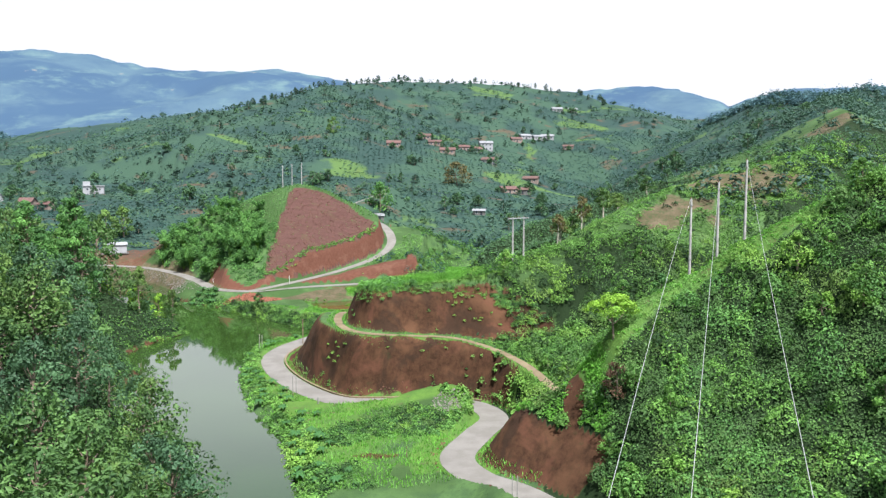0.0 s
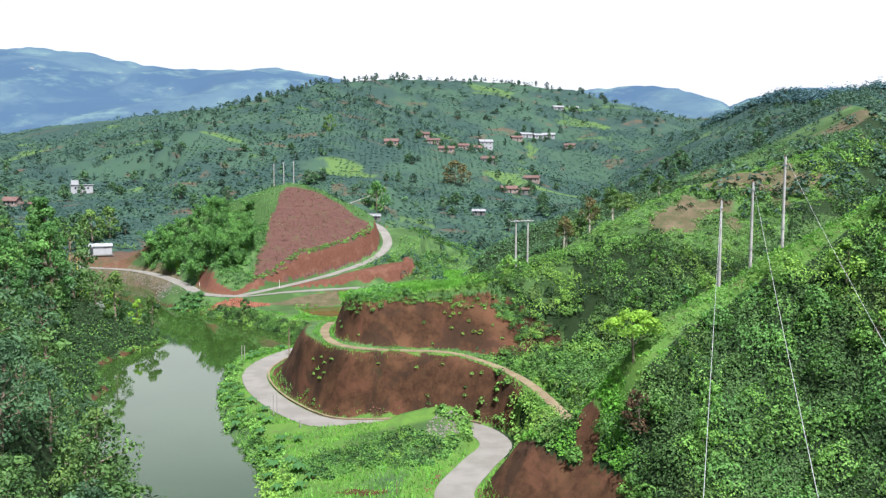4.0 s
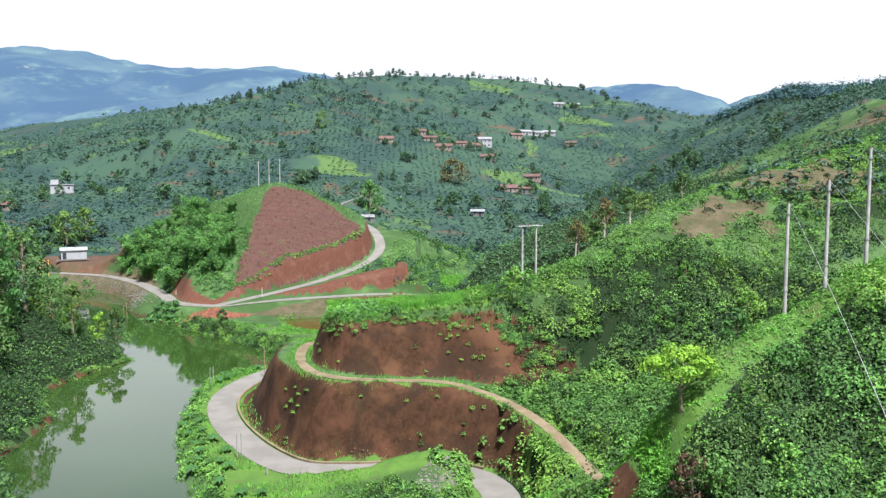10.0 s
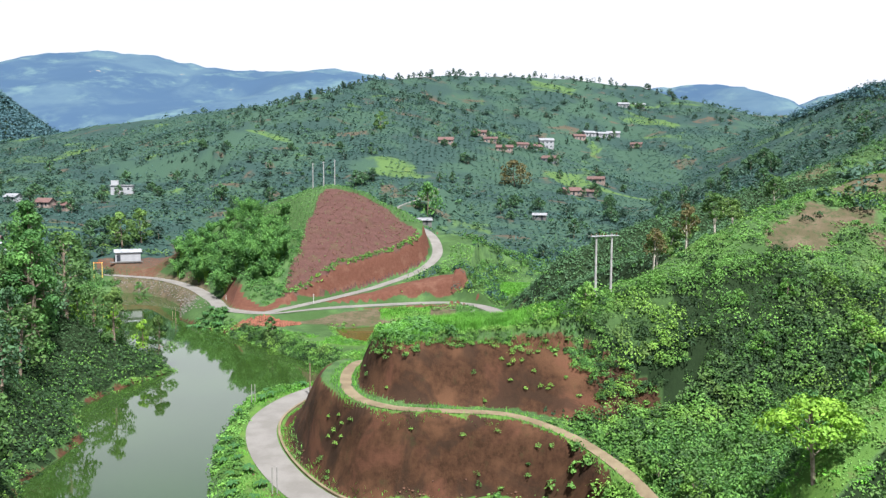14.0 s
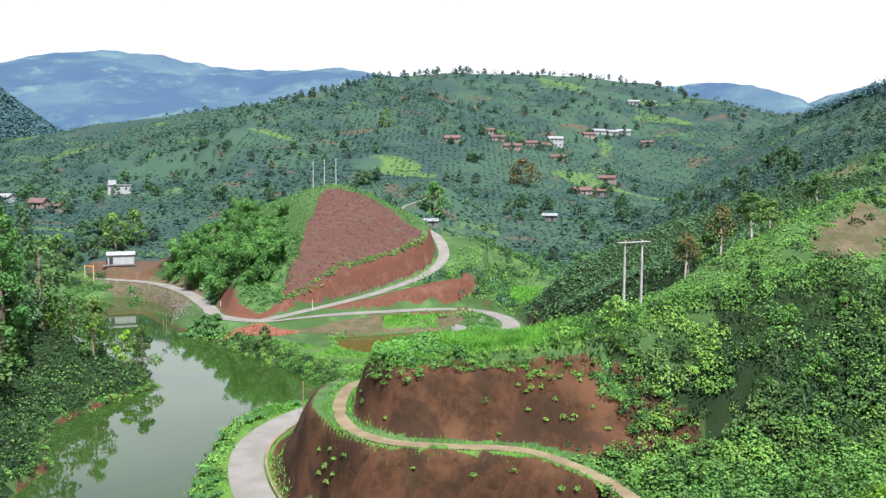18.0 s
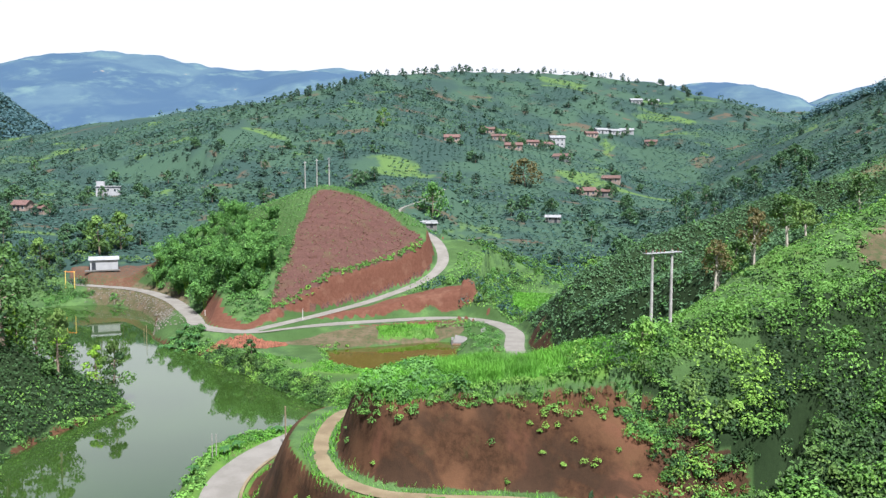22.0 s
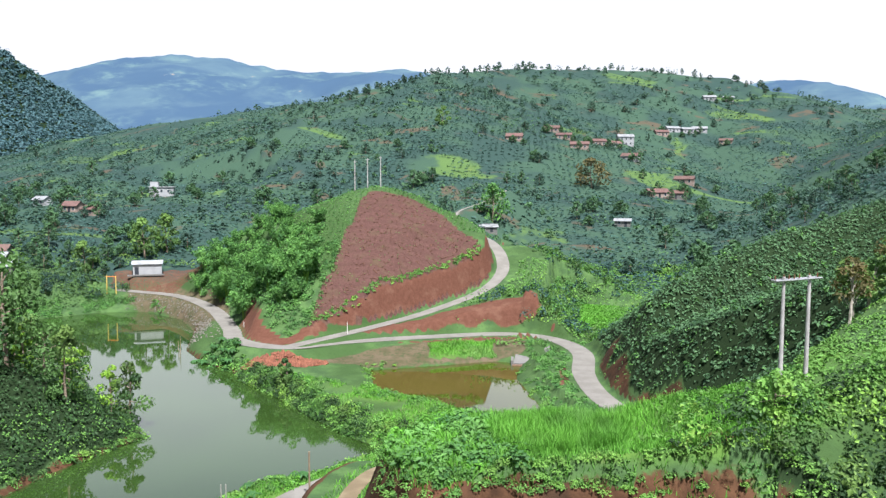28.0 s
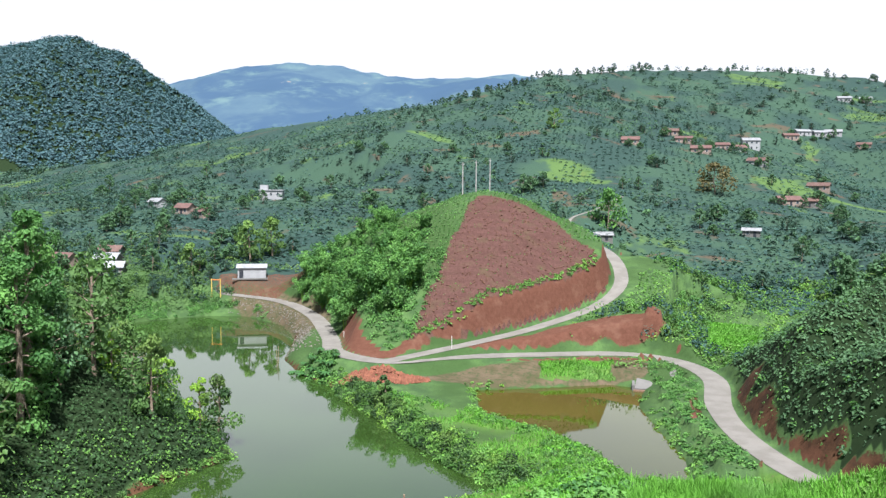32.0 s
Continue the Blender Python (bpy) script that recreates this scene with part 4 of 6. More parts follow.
plant(broad[3:], x[k & ~near], y[k & ~near], 0.75, 1.25)
# The shade-dark leaf colour paints the gaps between the bank trees.
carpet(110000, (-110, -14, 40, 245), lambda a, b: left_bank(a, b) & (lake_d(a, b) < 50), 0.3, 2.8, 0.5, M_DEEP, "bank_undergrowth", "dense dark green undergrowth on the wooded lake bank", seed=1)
carpet(30000, (-75, -14, 60, 225), lambda a, b: left_bank(a, b) & (lake_d(a, b) < 9), 0.2, 1.5, 0.42, M_SHRUB, "shore_creepers", "low green creepers hanging to the waterline", "creepers", 1.6, 2)

# a few lighter trees on the tip of the left bank
light = tree_thing("shore_tree", "yellowish green feathery tree at the water's edge", 8.5, 2.4, 9, 900, 0.45, M_BRIGHT, 0.2, 31)
plant([light], np.array([-61.0, -66.0, -69.0, -72.0]), np.array([208.0, 205.0, 212.0, 203.0]), 0.9, 1.15)
dark = tree_thing("dark_shore_tree", "dark round evergreen tree leaning over the lake", 10.5, 3.2, 11, 1500, 0.5, M_FOREST, 0.15, 32)
plant([dark], np.array([-57.5, -63.0]), np.array([206.5, 199.0]), 0.95, 1.05)
tall = tree_thing("tall_bank_tree", "tall light green tree towering over the wooded bank", 17.5, 3.0, 20, 3400, 0.42, M_BAMBOO, 0.08, 33)
plant([tall], np.array([-74.0, -80.0, -70.5, -73.5, -76.0, -71.0, -78.0]), np.array([171.0, 178.0, 163.0, 188.5, 191.0, 184.0, 195.0]), 1.0, 1.25)

# bamboo on the cone
clumps = [bamboo_thing(50 + i, h) for i, h in enumerate((8.0, 9.5, 7.0))]


def cone_left(a, b):
    return (a < -45.5 - 0.10 * np.maximum(b - 275, 0)) & (a > -92) & (b > 262) & (b < 318) & (ground_at(a, b) > 4.2) & (ground_at(a, b) < 27) & (d_to(DAM_ROAD, a, b) > 3.4) & (cover_at("red", a, b) < 0.4) & (lake_d(a, b) > 9)


x, y = spaced(*scatter(1500, (-96, -34, 258, 318), cone_left), 3.5, 130)
high = ground_at(x, y) > 17
plant(clumps, x[~high], y[~high], 0.8, 1.2)
plant(clumps, x[high], y[high], 0.5, 0.8)
x, y = scatter(1100, (-92, -30, 258, 330), lambda a, b: cone_left(a, b) | ((ground_at(a, b) > 12) & (ground_at(a, b) < 27) & (b > 312) & clear_of_ways(a, b, 5)))
bushes(x, y, 1.5, 40, 0.6, M_BAMBOO, "cone_undergrowth", "green thicket covering the shoulder of the cone hill", tall=1.1)

x, y = scatter(2500, (-66, -40, 252, 285), lambda a, b: (cover_at("red", a, b) < 0.4) & (cover_at("plow", a, b) < 0.5) & (d_to(DAM_ROAD, a, b) > 4) & (d_to(HILL_ROAD, a, b) > 3) & (lake_d(a, b) > 9) & (ground_at(a, b) > 4.2))
bushes(x[:260], y[:260], 1.0, 44, 0.4, M_BAMBOO, "cone_foot_bushes", "green bushes at the foot of the cone hill", tall=1.1)
x, y = scatter(4000, (-150, -88, 286, 322), lambda a, b: (lake_d(a, b) > 0.3) & (lake_d(a, b) < 9) & (d_to(DAM_ROAD, a, b) > 4) & (bumps(a, b, 6, 2, 196) > -0.2) & (a < -98))
bushes(x[:420], y[:420], 0.75, 30, 0.4, M_BAMBOO, "lake_head_shrubs", "low green shrubs and grass at the head of the lake", tall=0.8)

# the great shrub slope on the spur
def crest_y(a):
    return np.interp(a, [17, 20.5, 23.5, 26, 31, 37.6, 44, 60, 95], [105, 99.5, 96.5, 96, 98, 101, 100, 96, 90])


def spur_face(a, b):
    return (ground_at(a, b) > 3.0) & (b < crest_y(a) - np.where((a > 23) & (a < 52), 4.2, 2.0) + 1.3 * bumps(a, b, 5, 2, 190)) & (d_to(NEAR_ROAD, a, b) > 4.5) & ~bare(a, b) & (a > 17)


carpet(150000, (15, 80, 44, 101), spur_face, 0.05, 1.3, 0.30, M_FOREST, "slope_shrubs", "dense mixed green shrubs covering the steep slope", lump=3.8, seed=3)
KINDS = [(M_SHRUB, "mid green"), (M_SHRUB, "leafy green"), (M_FOREST, "darker green"), (M_BAMBOO, "fresh green")]
x, y = spread(9000, (15, 82, 44, 101), spur_face, 2.3)
mixed_bushes(x, y, 1.75, 270, 0.29, KINDS, "slope_bushes", "bushes rising from the steep slope", tall=1.35, lift=0.3)
carpet(50000, (15, 80, 44, 100), lambda a, b: spur_face(a, b) & (bumps(a, b, 7, 3, 240) > 0.3), 0.5, 2.2, 0.32, M_BAMBOO, "slope_creepers", "patches of fresh bright creepers on the steep slope", "creepers", 2.0, 4)
x, y = scatter(16000, (17, 56, 86, 108), lambda a, b: (ground_at(a, b) > 6) & (d_to([(23.5, 96.5, 0), (26.3, 96, 0), (31, 98, 0), (37.6, 101, 0), (44, 100, 0), (52, 98, 0)], a, b) < 5) & (d_to(PATH_WAY, a, b) > 1.5) & ~bare(a, b) & (d_to(NEAR_ROAD, a, b) > 4))
mixed_bushes(x[:700], y[:700], 0.4, 26, 0.2, [(M_GRASS, "pale green"), (M_SHRUB, "leafy green")], "crest_herbs", "herbs along the crest", "herbs", 0.7, 0.0)
carpet(30000, (16, 66, 86, 108), lambda a, b: (ground_at(a, b) > 6) & (np.abs(b - crest_y(a)) < 4.6 + 0.8 * bumps(a, b, 4, 2, 186)) & (d_to(PATH_WAY, a, b) > 1.5) & ~bare(a, b) & (d_to(NEAR_ROAD, a, b) > 4), 0.0, 0.45, 0.22, M_MEADOW, "crest_grass", "pale yellow green grass along the crest of the spur", "grass", 1.6, 17)

x, y = scatter(3200, (14, 24.5, 89, 107), lambda a, b: (ground_at(a, b) > 6.5) & ~bare(a, b) & (d_to(PATH_WAY, a, b) > 1.2) & (d_to(NEAR_ROAD, a, b) > 5.5))
bushes(x[:900], y[:900], 0.5, 22, 0.26, M_GRASS, "brow_grass", "bright grass tufts on the brow of the road cut", "grass", tall=0.9)

x, y = scatter(40000, (13, 25, 92, 110), lambda a, b: (ground_at(a, b) > 5.5) & ~bare(a, b) & (d_to(PATH_WAY, a, b) > 1.1) & (d_to(NEAR_ROAD, a, b) > 4.5) & ~spur_face(a, b))
blades(x[:9000], y[:9000], 0.6, 0.05, M_GRASS, "brow_blades", "tall yellow green grass on the brow of the road cut")
# hill behind, with the double pole
def back_hill(a, b):
    return (a > 12) & (ground_at(a, b) > np.where(a > 22, 1.0, 9.5)) & ~bare(a, b) & (d_to(PATH_WAY, a, b) > 1.8) & (d_to(BRANCH, a, b) > 1.7) & (b < 148 + 2 * bumps(a, b, 5, 2, 97)) & (b > 99 + 0.1 * a) & ((a > 22.5) | (b > 118))


x, y = spread(16000, (12, 78, 104, 152), lambda a, b: back_hill(a, b) & ((a > 17) | (b < 142)) & (b < 148.5) & (d_to(PATH_WAY, a, b) > 2.6), 1.75)
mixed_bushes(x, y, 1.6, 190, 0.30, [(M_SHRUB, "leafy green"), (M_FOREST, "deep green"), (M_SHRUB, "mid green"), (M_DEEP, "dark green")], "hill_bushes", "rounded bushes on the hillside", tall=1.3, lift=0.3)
# Carpet in shade-dark leaves, painting dark gaps between the hill bushes.
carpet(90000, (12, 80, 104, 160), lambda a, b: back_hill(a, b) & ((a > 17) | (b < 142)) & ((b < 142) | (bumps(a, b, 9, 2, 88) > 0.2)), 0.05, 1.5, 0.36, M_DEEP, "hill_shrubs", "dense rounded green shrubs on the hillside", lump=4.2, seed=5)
carpet(36000, (17, 84, 104, 160), lambda a, b: back_hill(a, b) & (bumps(a, b, 11, 2, 90) > 0.12), 0.6, 3.0, 0.45, M_FOREST, "dark_hill_shrubs", "darker green shrubs in the hollows of the hill", seed=6)
x, y = scatter(9000, (8, 100, 128, 200), lambda a, b: (ground_at(a, b) > 8) & (shore(a, b, [(14, 144), (30, 145), (46, 148), (60, 152), (100, 178), (104, 200), (60, 186), (30, 172), (10, 174)]) < 0) & ~bare(a, b) & (cover_at("dry", a, b) < 0.6))
bushes(x[:3600], y[:3600], 0.5, 16, 0.3, M_MEADOW, "ridge_grass", "yellow green tufted grass on the ridge behind the double pole", "grass", tall=0.7)

carpet(60000, (10, 104, 142, 202), lambda a, b: (shore(a, b, [(10, 144), (20, 142.6), (30, 147), (46, 149.5), (60, 154), (100, 179), (105, 201), (79, 189), (52, 180), (38, 175), (24, 164)]) < 0) & (cover_at("dry", a, b) < 0.55) & (bumps(a, b, 6, 2, 98) > -0.5), 0.0, 0.9, 0.36, M_MEADOW, "ridge_meadow", "yellow green grass and low herbs on the terraced ridge", "grass", 2.4, 16)
x, y = spread(1500, (22, 104, 150, 200), lambda a, b: (b > np.interp(a, [22, 46, 60, 100], [152, 152, 156, 180])) & (b < np.interp(a, [24, 52, 79, 105], [163, 179, 188, 200])) & (bumps(a, b, 8, 2, 183) > -0.15), 2.2)
mixed_bushes(x, y, 1.0, 70, 0.34, [(M_SHRUB, "leafy green"), (M_DEEP, "dark green"), (M_BAMBOO, "fresh green")], "ridge_bushes", "low bushes on the terraced ridge", tall=0.9, lift=0.1)
hill_bush = tree_thing("hillside_bush", "large rounded dark green bush on the hillside", 4.2, 2.2, 9, 700, 0.42, M_SHRUB, 0.05, 91)
hill_bush["group"] = "large bushes on the hillside"
x, y = spaced(*scatter(700, (19, 80, 104, 150), lambda a, b: back_hill(a, b) & (bumps(a, b, 13, 2, 180) > 0.0) & (b < 146)), 3.6, 46)
plant([hill_bush], x, y, 0.6, 1.25)
x, y = spaced(*scatter(700, (19, 88, 48, 97), lambda a, b: spur_face(a, b) & (bumps(a, b, 13, 2, 181) > 0.05)), 4.0, 40)
plant([hill_bush], x, y, 0.5, 1.1)
# big bush mass by the path, in the gully
x, y = spread(900, (22, 48, 120, 140), lambda a, b: (np.hypot((a - 34.5) / 10.5, (b - 129.5) / 5.5) < 1) & (d_to(PATH_WAY, a, b) > 3.4) & (d_to(BRANCH, a, b) > 2.6), 1.9)
bushes(x, y, 2.0, 230, 0.36, M_SHRUB, "gully_bushes", "heap of dark green bushes beside the footpath", tall=1.25, lift=0.6)
x, y = scatter(260, (17, 26, 112, 138), lambda a, b: ~bare(a, b) & (d_to(PATH_WAY, a, b) > 1.6) & (d_to(NEAR_ROAD, a, b) > 5))
bushes(x, y, 0.9, 50, 0.32, M_SHRUB, "bank_bushes", "green bushes on the bank beside the footpath", tall=0.9)
x, y = scatter(300, (5, 20, 108, 131), lambda a, b: (d_to(NEAR_ROAD, a, b) > 3.2) & (d_to(NEAR_ROAD, a, b) < 6.0) & (ground_at(a, b) > 2.4) & (d_to(PATH_WAY, a, b) > 1.2) & (a > 6))
bushes(x, y, 0.8, 40, 0.4, M_SHRUB, "foot_bushes", "dark green bushes at the foot of the earth cut", tall=1.0)

x, y = scatter(330, (23.5, 42, 112, 129), lambda a, b: (d_to(PATH_WAY, a, b) > 2.4) & (d_to(BRANCH, a, b) > 3) & (ground_at(a, b) > 6))
mixed_bushes(x, y, 1.4, 110, 0.34, KINDS, "hollow_bushes", "bushes filling the hollow behind the spur", tall=1.1, lift=0.5)
x, y = spread(400, (27, 34, 137, 142), lambda a, b: d_to(BRANCH, a, b) > 1.4, 1.3)
bushes(x, y, 1.1, 120, 0.28, M_SHRUB, "corner_bushes", "leafy green bushes at the end of the earth cut", tall=1.0, lift=0.3)
x, y = spread(500, (45, 84, 144, 166), lambda a, b: np.abs(b - np.interp(a, [45, 60, 84], [148, 152, 163])) < 2.6, 2.4)
mixed_bushes(x, y, 2.0, 220, 0.36, [(M_DEEP, "deep green"), (M_FOREST, "dark green")], "hedge_row", "tall bushes in a row below the dry field", tall=1.3, lift=0.5)
x, y = scatter(9000, (-75, -14, 74, 225), lambda a, b: (lake_d(a, b) > -0.5) & (lake_d(a, b) < 1.7) & (a < -15 - np.clip((b - 72) * 0.36, 0, 36)))
mixed_bushes(x[:520], y[:520], 0.75, 60, 0.26, [(M_SHRUB, "leafy green"), (M_DEEP, "dark green"), (M_FOREST, "dense green")], "shore_bushes", "bushes overhanging the lake's edge", tall=0.9, lift=0.1)
# scattered plants that hang on the cuts
x, y = scatter(900, (-14, 20, 128, 146), lambda a, b: (cover_at("soil", a, b) > 0.4) & (bumps(a, b, 5, 2, 93) > 0.15))
bushes(x[:60], y[:60], 0.42, 70, 0.15, M_SHRUB, "cut_weeds", "green weeds clinging to the bare earth cut", "weeds", tall=0.9)
x, y = scatter(5000, (-12, 22, 120, 168), lambda a, b: d_to(TOP_EDGE, a, b) < 1.0)
bushes(x[:420], y[:420], 0.5, 70, 0.17, M_SHRUB, "edge_creepers", "green creepers spilling over the lip of the cut", "creepers", tall=0.7)

x, y = scatter(2600, (9, 31, 133, 143), lambda a, b: (shore(a, b, [(p[0], p[1]) for p in TOP_EDGE] + [(14, 172), (22, 160)]) > 0) & (d_to(BRANCH, a, b) > 1.0) & (d_to(PATH_WAY, a, b) > 1.4) & ((a - 9) / 22 + 0.75 * bumps(a, b, 3.5, 2, 99) - 0.15 * d_to(TOP_EDGE, a, b) > 0.34))
mixed_bushes(x[:130], y[:130], 0.7, 90, 0.22, [(M_SHRUB, "leafy green"), (M_DEEP, "dark green"), (M_BAMBOO, "fresh green")], "cut_creepers", "creepers hanging over the upper earth cut", "creepers", 0.8, 0.0)
carpet(16000, (12, 25, 100, 136), lambda a, b: ~bare(a, b) & (d_to(PATH_WAY, a, b) > 0.9) & (d_to(BRANCH, a, b) > 0.8) & (d_to(NEAR_ROAD, a, b) > 3.0) & (ground_at(a, b) > 2.3) & (b > 109), 0.1, 0.8, 0.3, M_SHRUB, "gully_creepers", "fresh green creepers on the banks of the gully", "creepers", 1.8, 12)
carpet(9000, (10, 90, 200, 262), lambda a, b: (d_to(DAM_ROAD, a, b) > 2.8) & (d_to(DAM_ROAD, a, b) < 11) & (a > 12) & (bumps(a, b, 5, 2, 173) > -0.1), 0.1, 1.2, 0.4, M_BAMBOO, "roadbank_creepers", "green creepers over the red road bank", "creepers", 2.0, 13)
# tall grass
x, y = scatter(90000, (-8, 20, 134, 172), lambda a, b: (shore(a, b, [(p[0], p[1]) for p in TOP_EDGE] + [(14, 172), (22, 160)]) < 0.4) & (ground_at(a, b) > 9))
blades(x[:34000], y[:34000], 0.6, 0.05, M_GRASS, "plateau_grass", "tall bright green grass on the flat hilltop")
x, y = scatter(30000, (0, 12, 141.5, 154), lambda a, b: np.hypot((a - 5.5) / 5.2, (b - 147.5) / 5) + 0.3 * bumps(a, b, 2.5, 2, 184) < 0.95)
blades(x[:16000], y[:16000], 1.0, 0.045, M_GRASS, "tall_grass", "stand of tall vivid green grass on the flat hilltop")
x, y = scatter(2600, (-8, 20, 136, 170), lambda a, b: (shore(a, b, [(p[0], p[1]) for p in TOP_EDGE] + [(14, 172), (22, 160)]) < 0) & (ground_at(a, b) > 9) & (bumps(a, b, 6, 2, 192) > 0.0) & ~bare(a, b))
mixed_bushes(x[:640], y[:640], 0.55, 34, 0.26, [(M_GRASS, "pale green"), (M_BAMBOO, "grey green"), (M_SHRUB, "mid green")], "hilltop_tussocks", "tussocks and creepers on the flat hilltop", "grass", 0.7, 0.0)
x, y = scatter(600, (-8, 4, 136, 170), lambda a, b: (d_to(TOP_EDGE, a, b) < 7) & (shore(a, b, [(p[0], p[1]) for p in TOP_EDGE] + [(14, 172), (22, 160)]) < -0.3))
bushes(x[:170], y[:170], 0.8, 60, 0.42, M_BAMBOO, "grass_tussocks", "grey green tussocks at the rim of the hilltop", "grass", tall=0.9)
x, y = scatter(60000, (-50, 14, 172, 246), lambda a, b: (cover_at("lush", a, b) > 0.5) & (lake_d(a, b) > 0.3) & (shore(a, b, POND) > 0.3) & clear_of_ways(a, b, 2.6))
blades(x[:22000], y[:22000], 0.5, 0.07, M_GRASS, "spit_grass", "bright green grass on the strip between lake and pond")
x, y = scatter(5000, (-50, 14, 172, 246), lambda a, b: (cover_at("lush", a, b) > 0.2) & (lake_d(a, b) > 0.3) & (shore(a, b, POND) > 0.3) & clear_of_ways(a, b, 2.8) & (bumps(a, b, 7, 2, 193) > -0.05))
mixed_bushes(x[:560], y[:560], 0.8, 34, 0.34, [(M_GRASS, "pale green"), (M_BAMBOO, "fresh green"), (M_SHRUB, "mid green")], "spit_bushes", "low bushes on the strip between lake and pond", "shrubs", 0.75, 0.0)
x, y = scatter(60000, (-34, 18, 92, 188), lambda a, b: (lake_d(a, b) > 0.2) & (d_to(NEAR_ROAD, a, b) > 2.5) & (d_to(NEAR_ROAD, a, b) < 22) & (ground_at(a, b) < 3.6) & (bumps(a, b, 6, 2, 95) > -0.25))
blades(x[:24000], y[:24000], 0.42, 0.075, M_GRASS, "meadow_grass", "fresh green meadow grass between road and lake")
x, y = scatter(26000, (12, 36, 258, 314), lambda a, b: shore(a, b, RICE) < 0)
blades(x[:9000], y[:9000], 0.45, 0.2, M_GRASS, "rice_plants", "vivid green young rice in a small paddy")
x, y = scatter(9000, (-18, -1, 248, 264), lambda a, b: shore(a, b, [(-16, 250), (-3, 255), (-4, 262), (-16, 258)]) + 1.6 * bumps(a, b, 3, 2, 195) < 0)
blades(x[:2600], y[:2600], 0.55, 0.1, M_GRASS, "pond_reeds", "vivid green reeds on the pond's embankment")
x, y = scatter(60000, (-14, 26, 100, 172), lambda a, b: (d_to(PATH_WAY, a, b) > 0.75) & (d_to(PATH_WAY, a, b) < 1.7 + 0.7 * bumps(a, b, 4, 2, 96)))
blades(x[:9000], y[:9000], 0.38, 0.055, M_GRASS, "path_grass", "short yellow green grass along the footpath")

# shrubs round the water
x, y = scatter(9000, (-58, 14, 88, 246), lambda a, b: (lake_d(a, b) > -0.3) & (lake_d(a, b) < 3.4) & ~left_bank(a, b) & (a > -36 - (b > 185) * 25))
bushes(x[:620], y[:620], 0.85, 36, 0.42, M_SHRUB, "waterside_shrubs", "low green shrubs along the lake shore", tall=0.8)
x, y = scatter(4000, (-52, -10, 196, 240), lambda a, b: (lake_d(a, b) > 0.2) & (lake_d(a, b) < 3.6) & (shore(a, b, POND) > 4) & (bumps(a, b, 6, 2, 185) > -0.3))
mixed_bushes(x[:150], y[:150], 1.25, 110, 0.34, [(M_SHRUB, "leafy green"), (M_DEEP, "dark green"), (M_FOREST, "dense green")], "spit_hedge", "bushes overhanging the lake along the grassy strip", tall=1.0, lift=0.2)
x, y = scatter(3000, (-26, 12, 92, 130), lambda a, b: (lake_d(a, b) > 1) & (d_to(NEAR_ROAD, a, b) > 4) & (ground_at(a, b) < 3.6) & (bumps(a, b, 8, 2, 97) > 0.05))
mixed_bushes(x[:460], y[:460], 0.75, 60, 0.26, KINDS + [(M_DEEP, "dark green")], "meadow_shrubs", "weeds in the meadow", "weeds", 0.8, 0.0)
bushes(x[420:600], y[420:600], 0.6, 30, 0.3, M_BAMBOO, "meadow_weeds", "knee high green weeds in the meadow", "weeds", tall=0.9)
x, y = scatter(2500, (-50, 12, 196, 246), lambda a, b: (np.abs(shore(a, b, POND)) < 1.6))
bushes(x[:200], y[:200], 0.7, 26, 0.4, M_SHRUB, "pond_edge_shrubs", "green shrubs along the pond edge", tall=0.6)
x, y = scatter(2500, (4, 24, 196, 262), lambda a, b: (shore(a, b, POND) > 0.6) & (d_to(DAM_ROAD, a, b) > 2.6) & (d_to(DAM_ROAD, a, b) < 9) & (a < 16))
bushes(x[:260], y[:260], 0.7, 30, 0.42, M_BAMBOO, "roadside_weeds", "fresh green weeds between pond and road", "weeds", tall=0.8)

# young coffee on the hill by the dam road
def coffee_near(a, b):
    return (a > 16) & (b > 168) & (b < 330) & (ground_at(a, b) > 4.6) & ((b < 258) | (a > 0.32 * b - 50)) & clear_of_ways(a, b, 4) & ~bare(a, b) & (a + 0.75 * b > 148) & (ground_at(a, b) < 52) & (cover_at("plow", a, b) < 0.5) & ((a > 104) | (b > np.interp(a, [16, 24, 38, 52, 79, 105], [160, 164, 175, 180, 189, 202])))


u, w = np.meshgrid(np.arange(14, 150, 1.75), np.arange(165, 330, 1.9))
u, w = u.ravel() + RNG.normal(size=u.size) * 0.3, w.ravel() + RNG.normal(size=w.size) * 0.3
k = coffee_near(u, w)
carpet(60000, (14, 110, 168, 300), coffee_near, 0.1, 1.0, 0.55, M_COFFEE_NEAR, "coffee_ground_cover", "low dark green growth between the coffee bushes", "coffee bushes", 2.2, 15)
bushes(u[k], w[k], 1.0, 15, 0.55, M_COFFEE_NEAR, "coffee_bushes", "rows of dark green coffee bushes on the steep hill", "coffee bushes", tall=1.15)
k2 = RNG.uniform(size=k.sum()) < 0.16
bushes(u[k][k2], w[k][k2], 0.7, 18, 0.55, M_BAMBOO, "coffee_weeds", "lighter shrubs among the coffee rows", tall=1.5)

def visible_far(a, b):
    return (a > 90 - 0.98 * b) & (a < 0.58 * b + 30) & clear_of_ways(a, b, 5) & (ground_at(a, b) < 128) & (shore(a, b, [(-105, 318), (-60, 336), (-10, 330), (4, 300), (-60, 250), (-100, 300)]) > 0) & (np.hypot(a + 113, b - 330) > 11) & ~((np.abs(a + 168) < 10) & (b > 436) & (b < 476))


# far plantations in rows, over the valley and its slopes
u, w = np.meshgrid(np.arange(-620, 330, 3.4), np.arange(326, 860, 4.0))
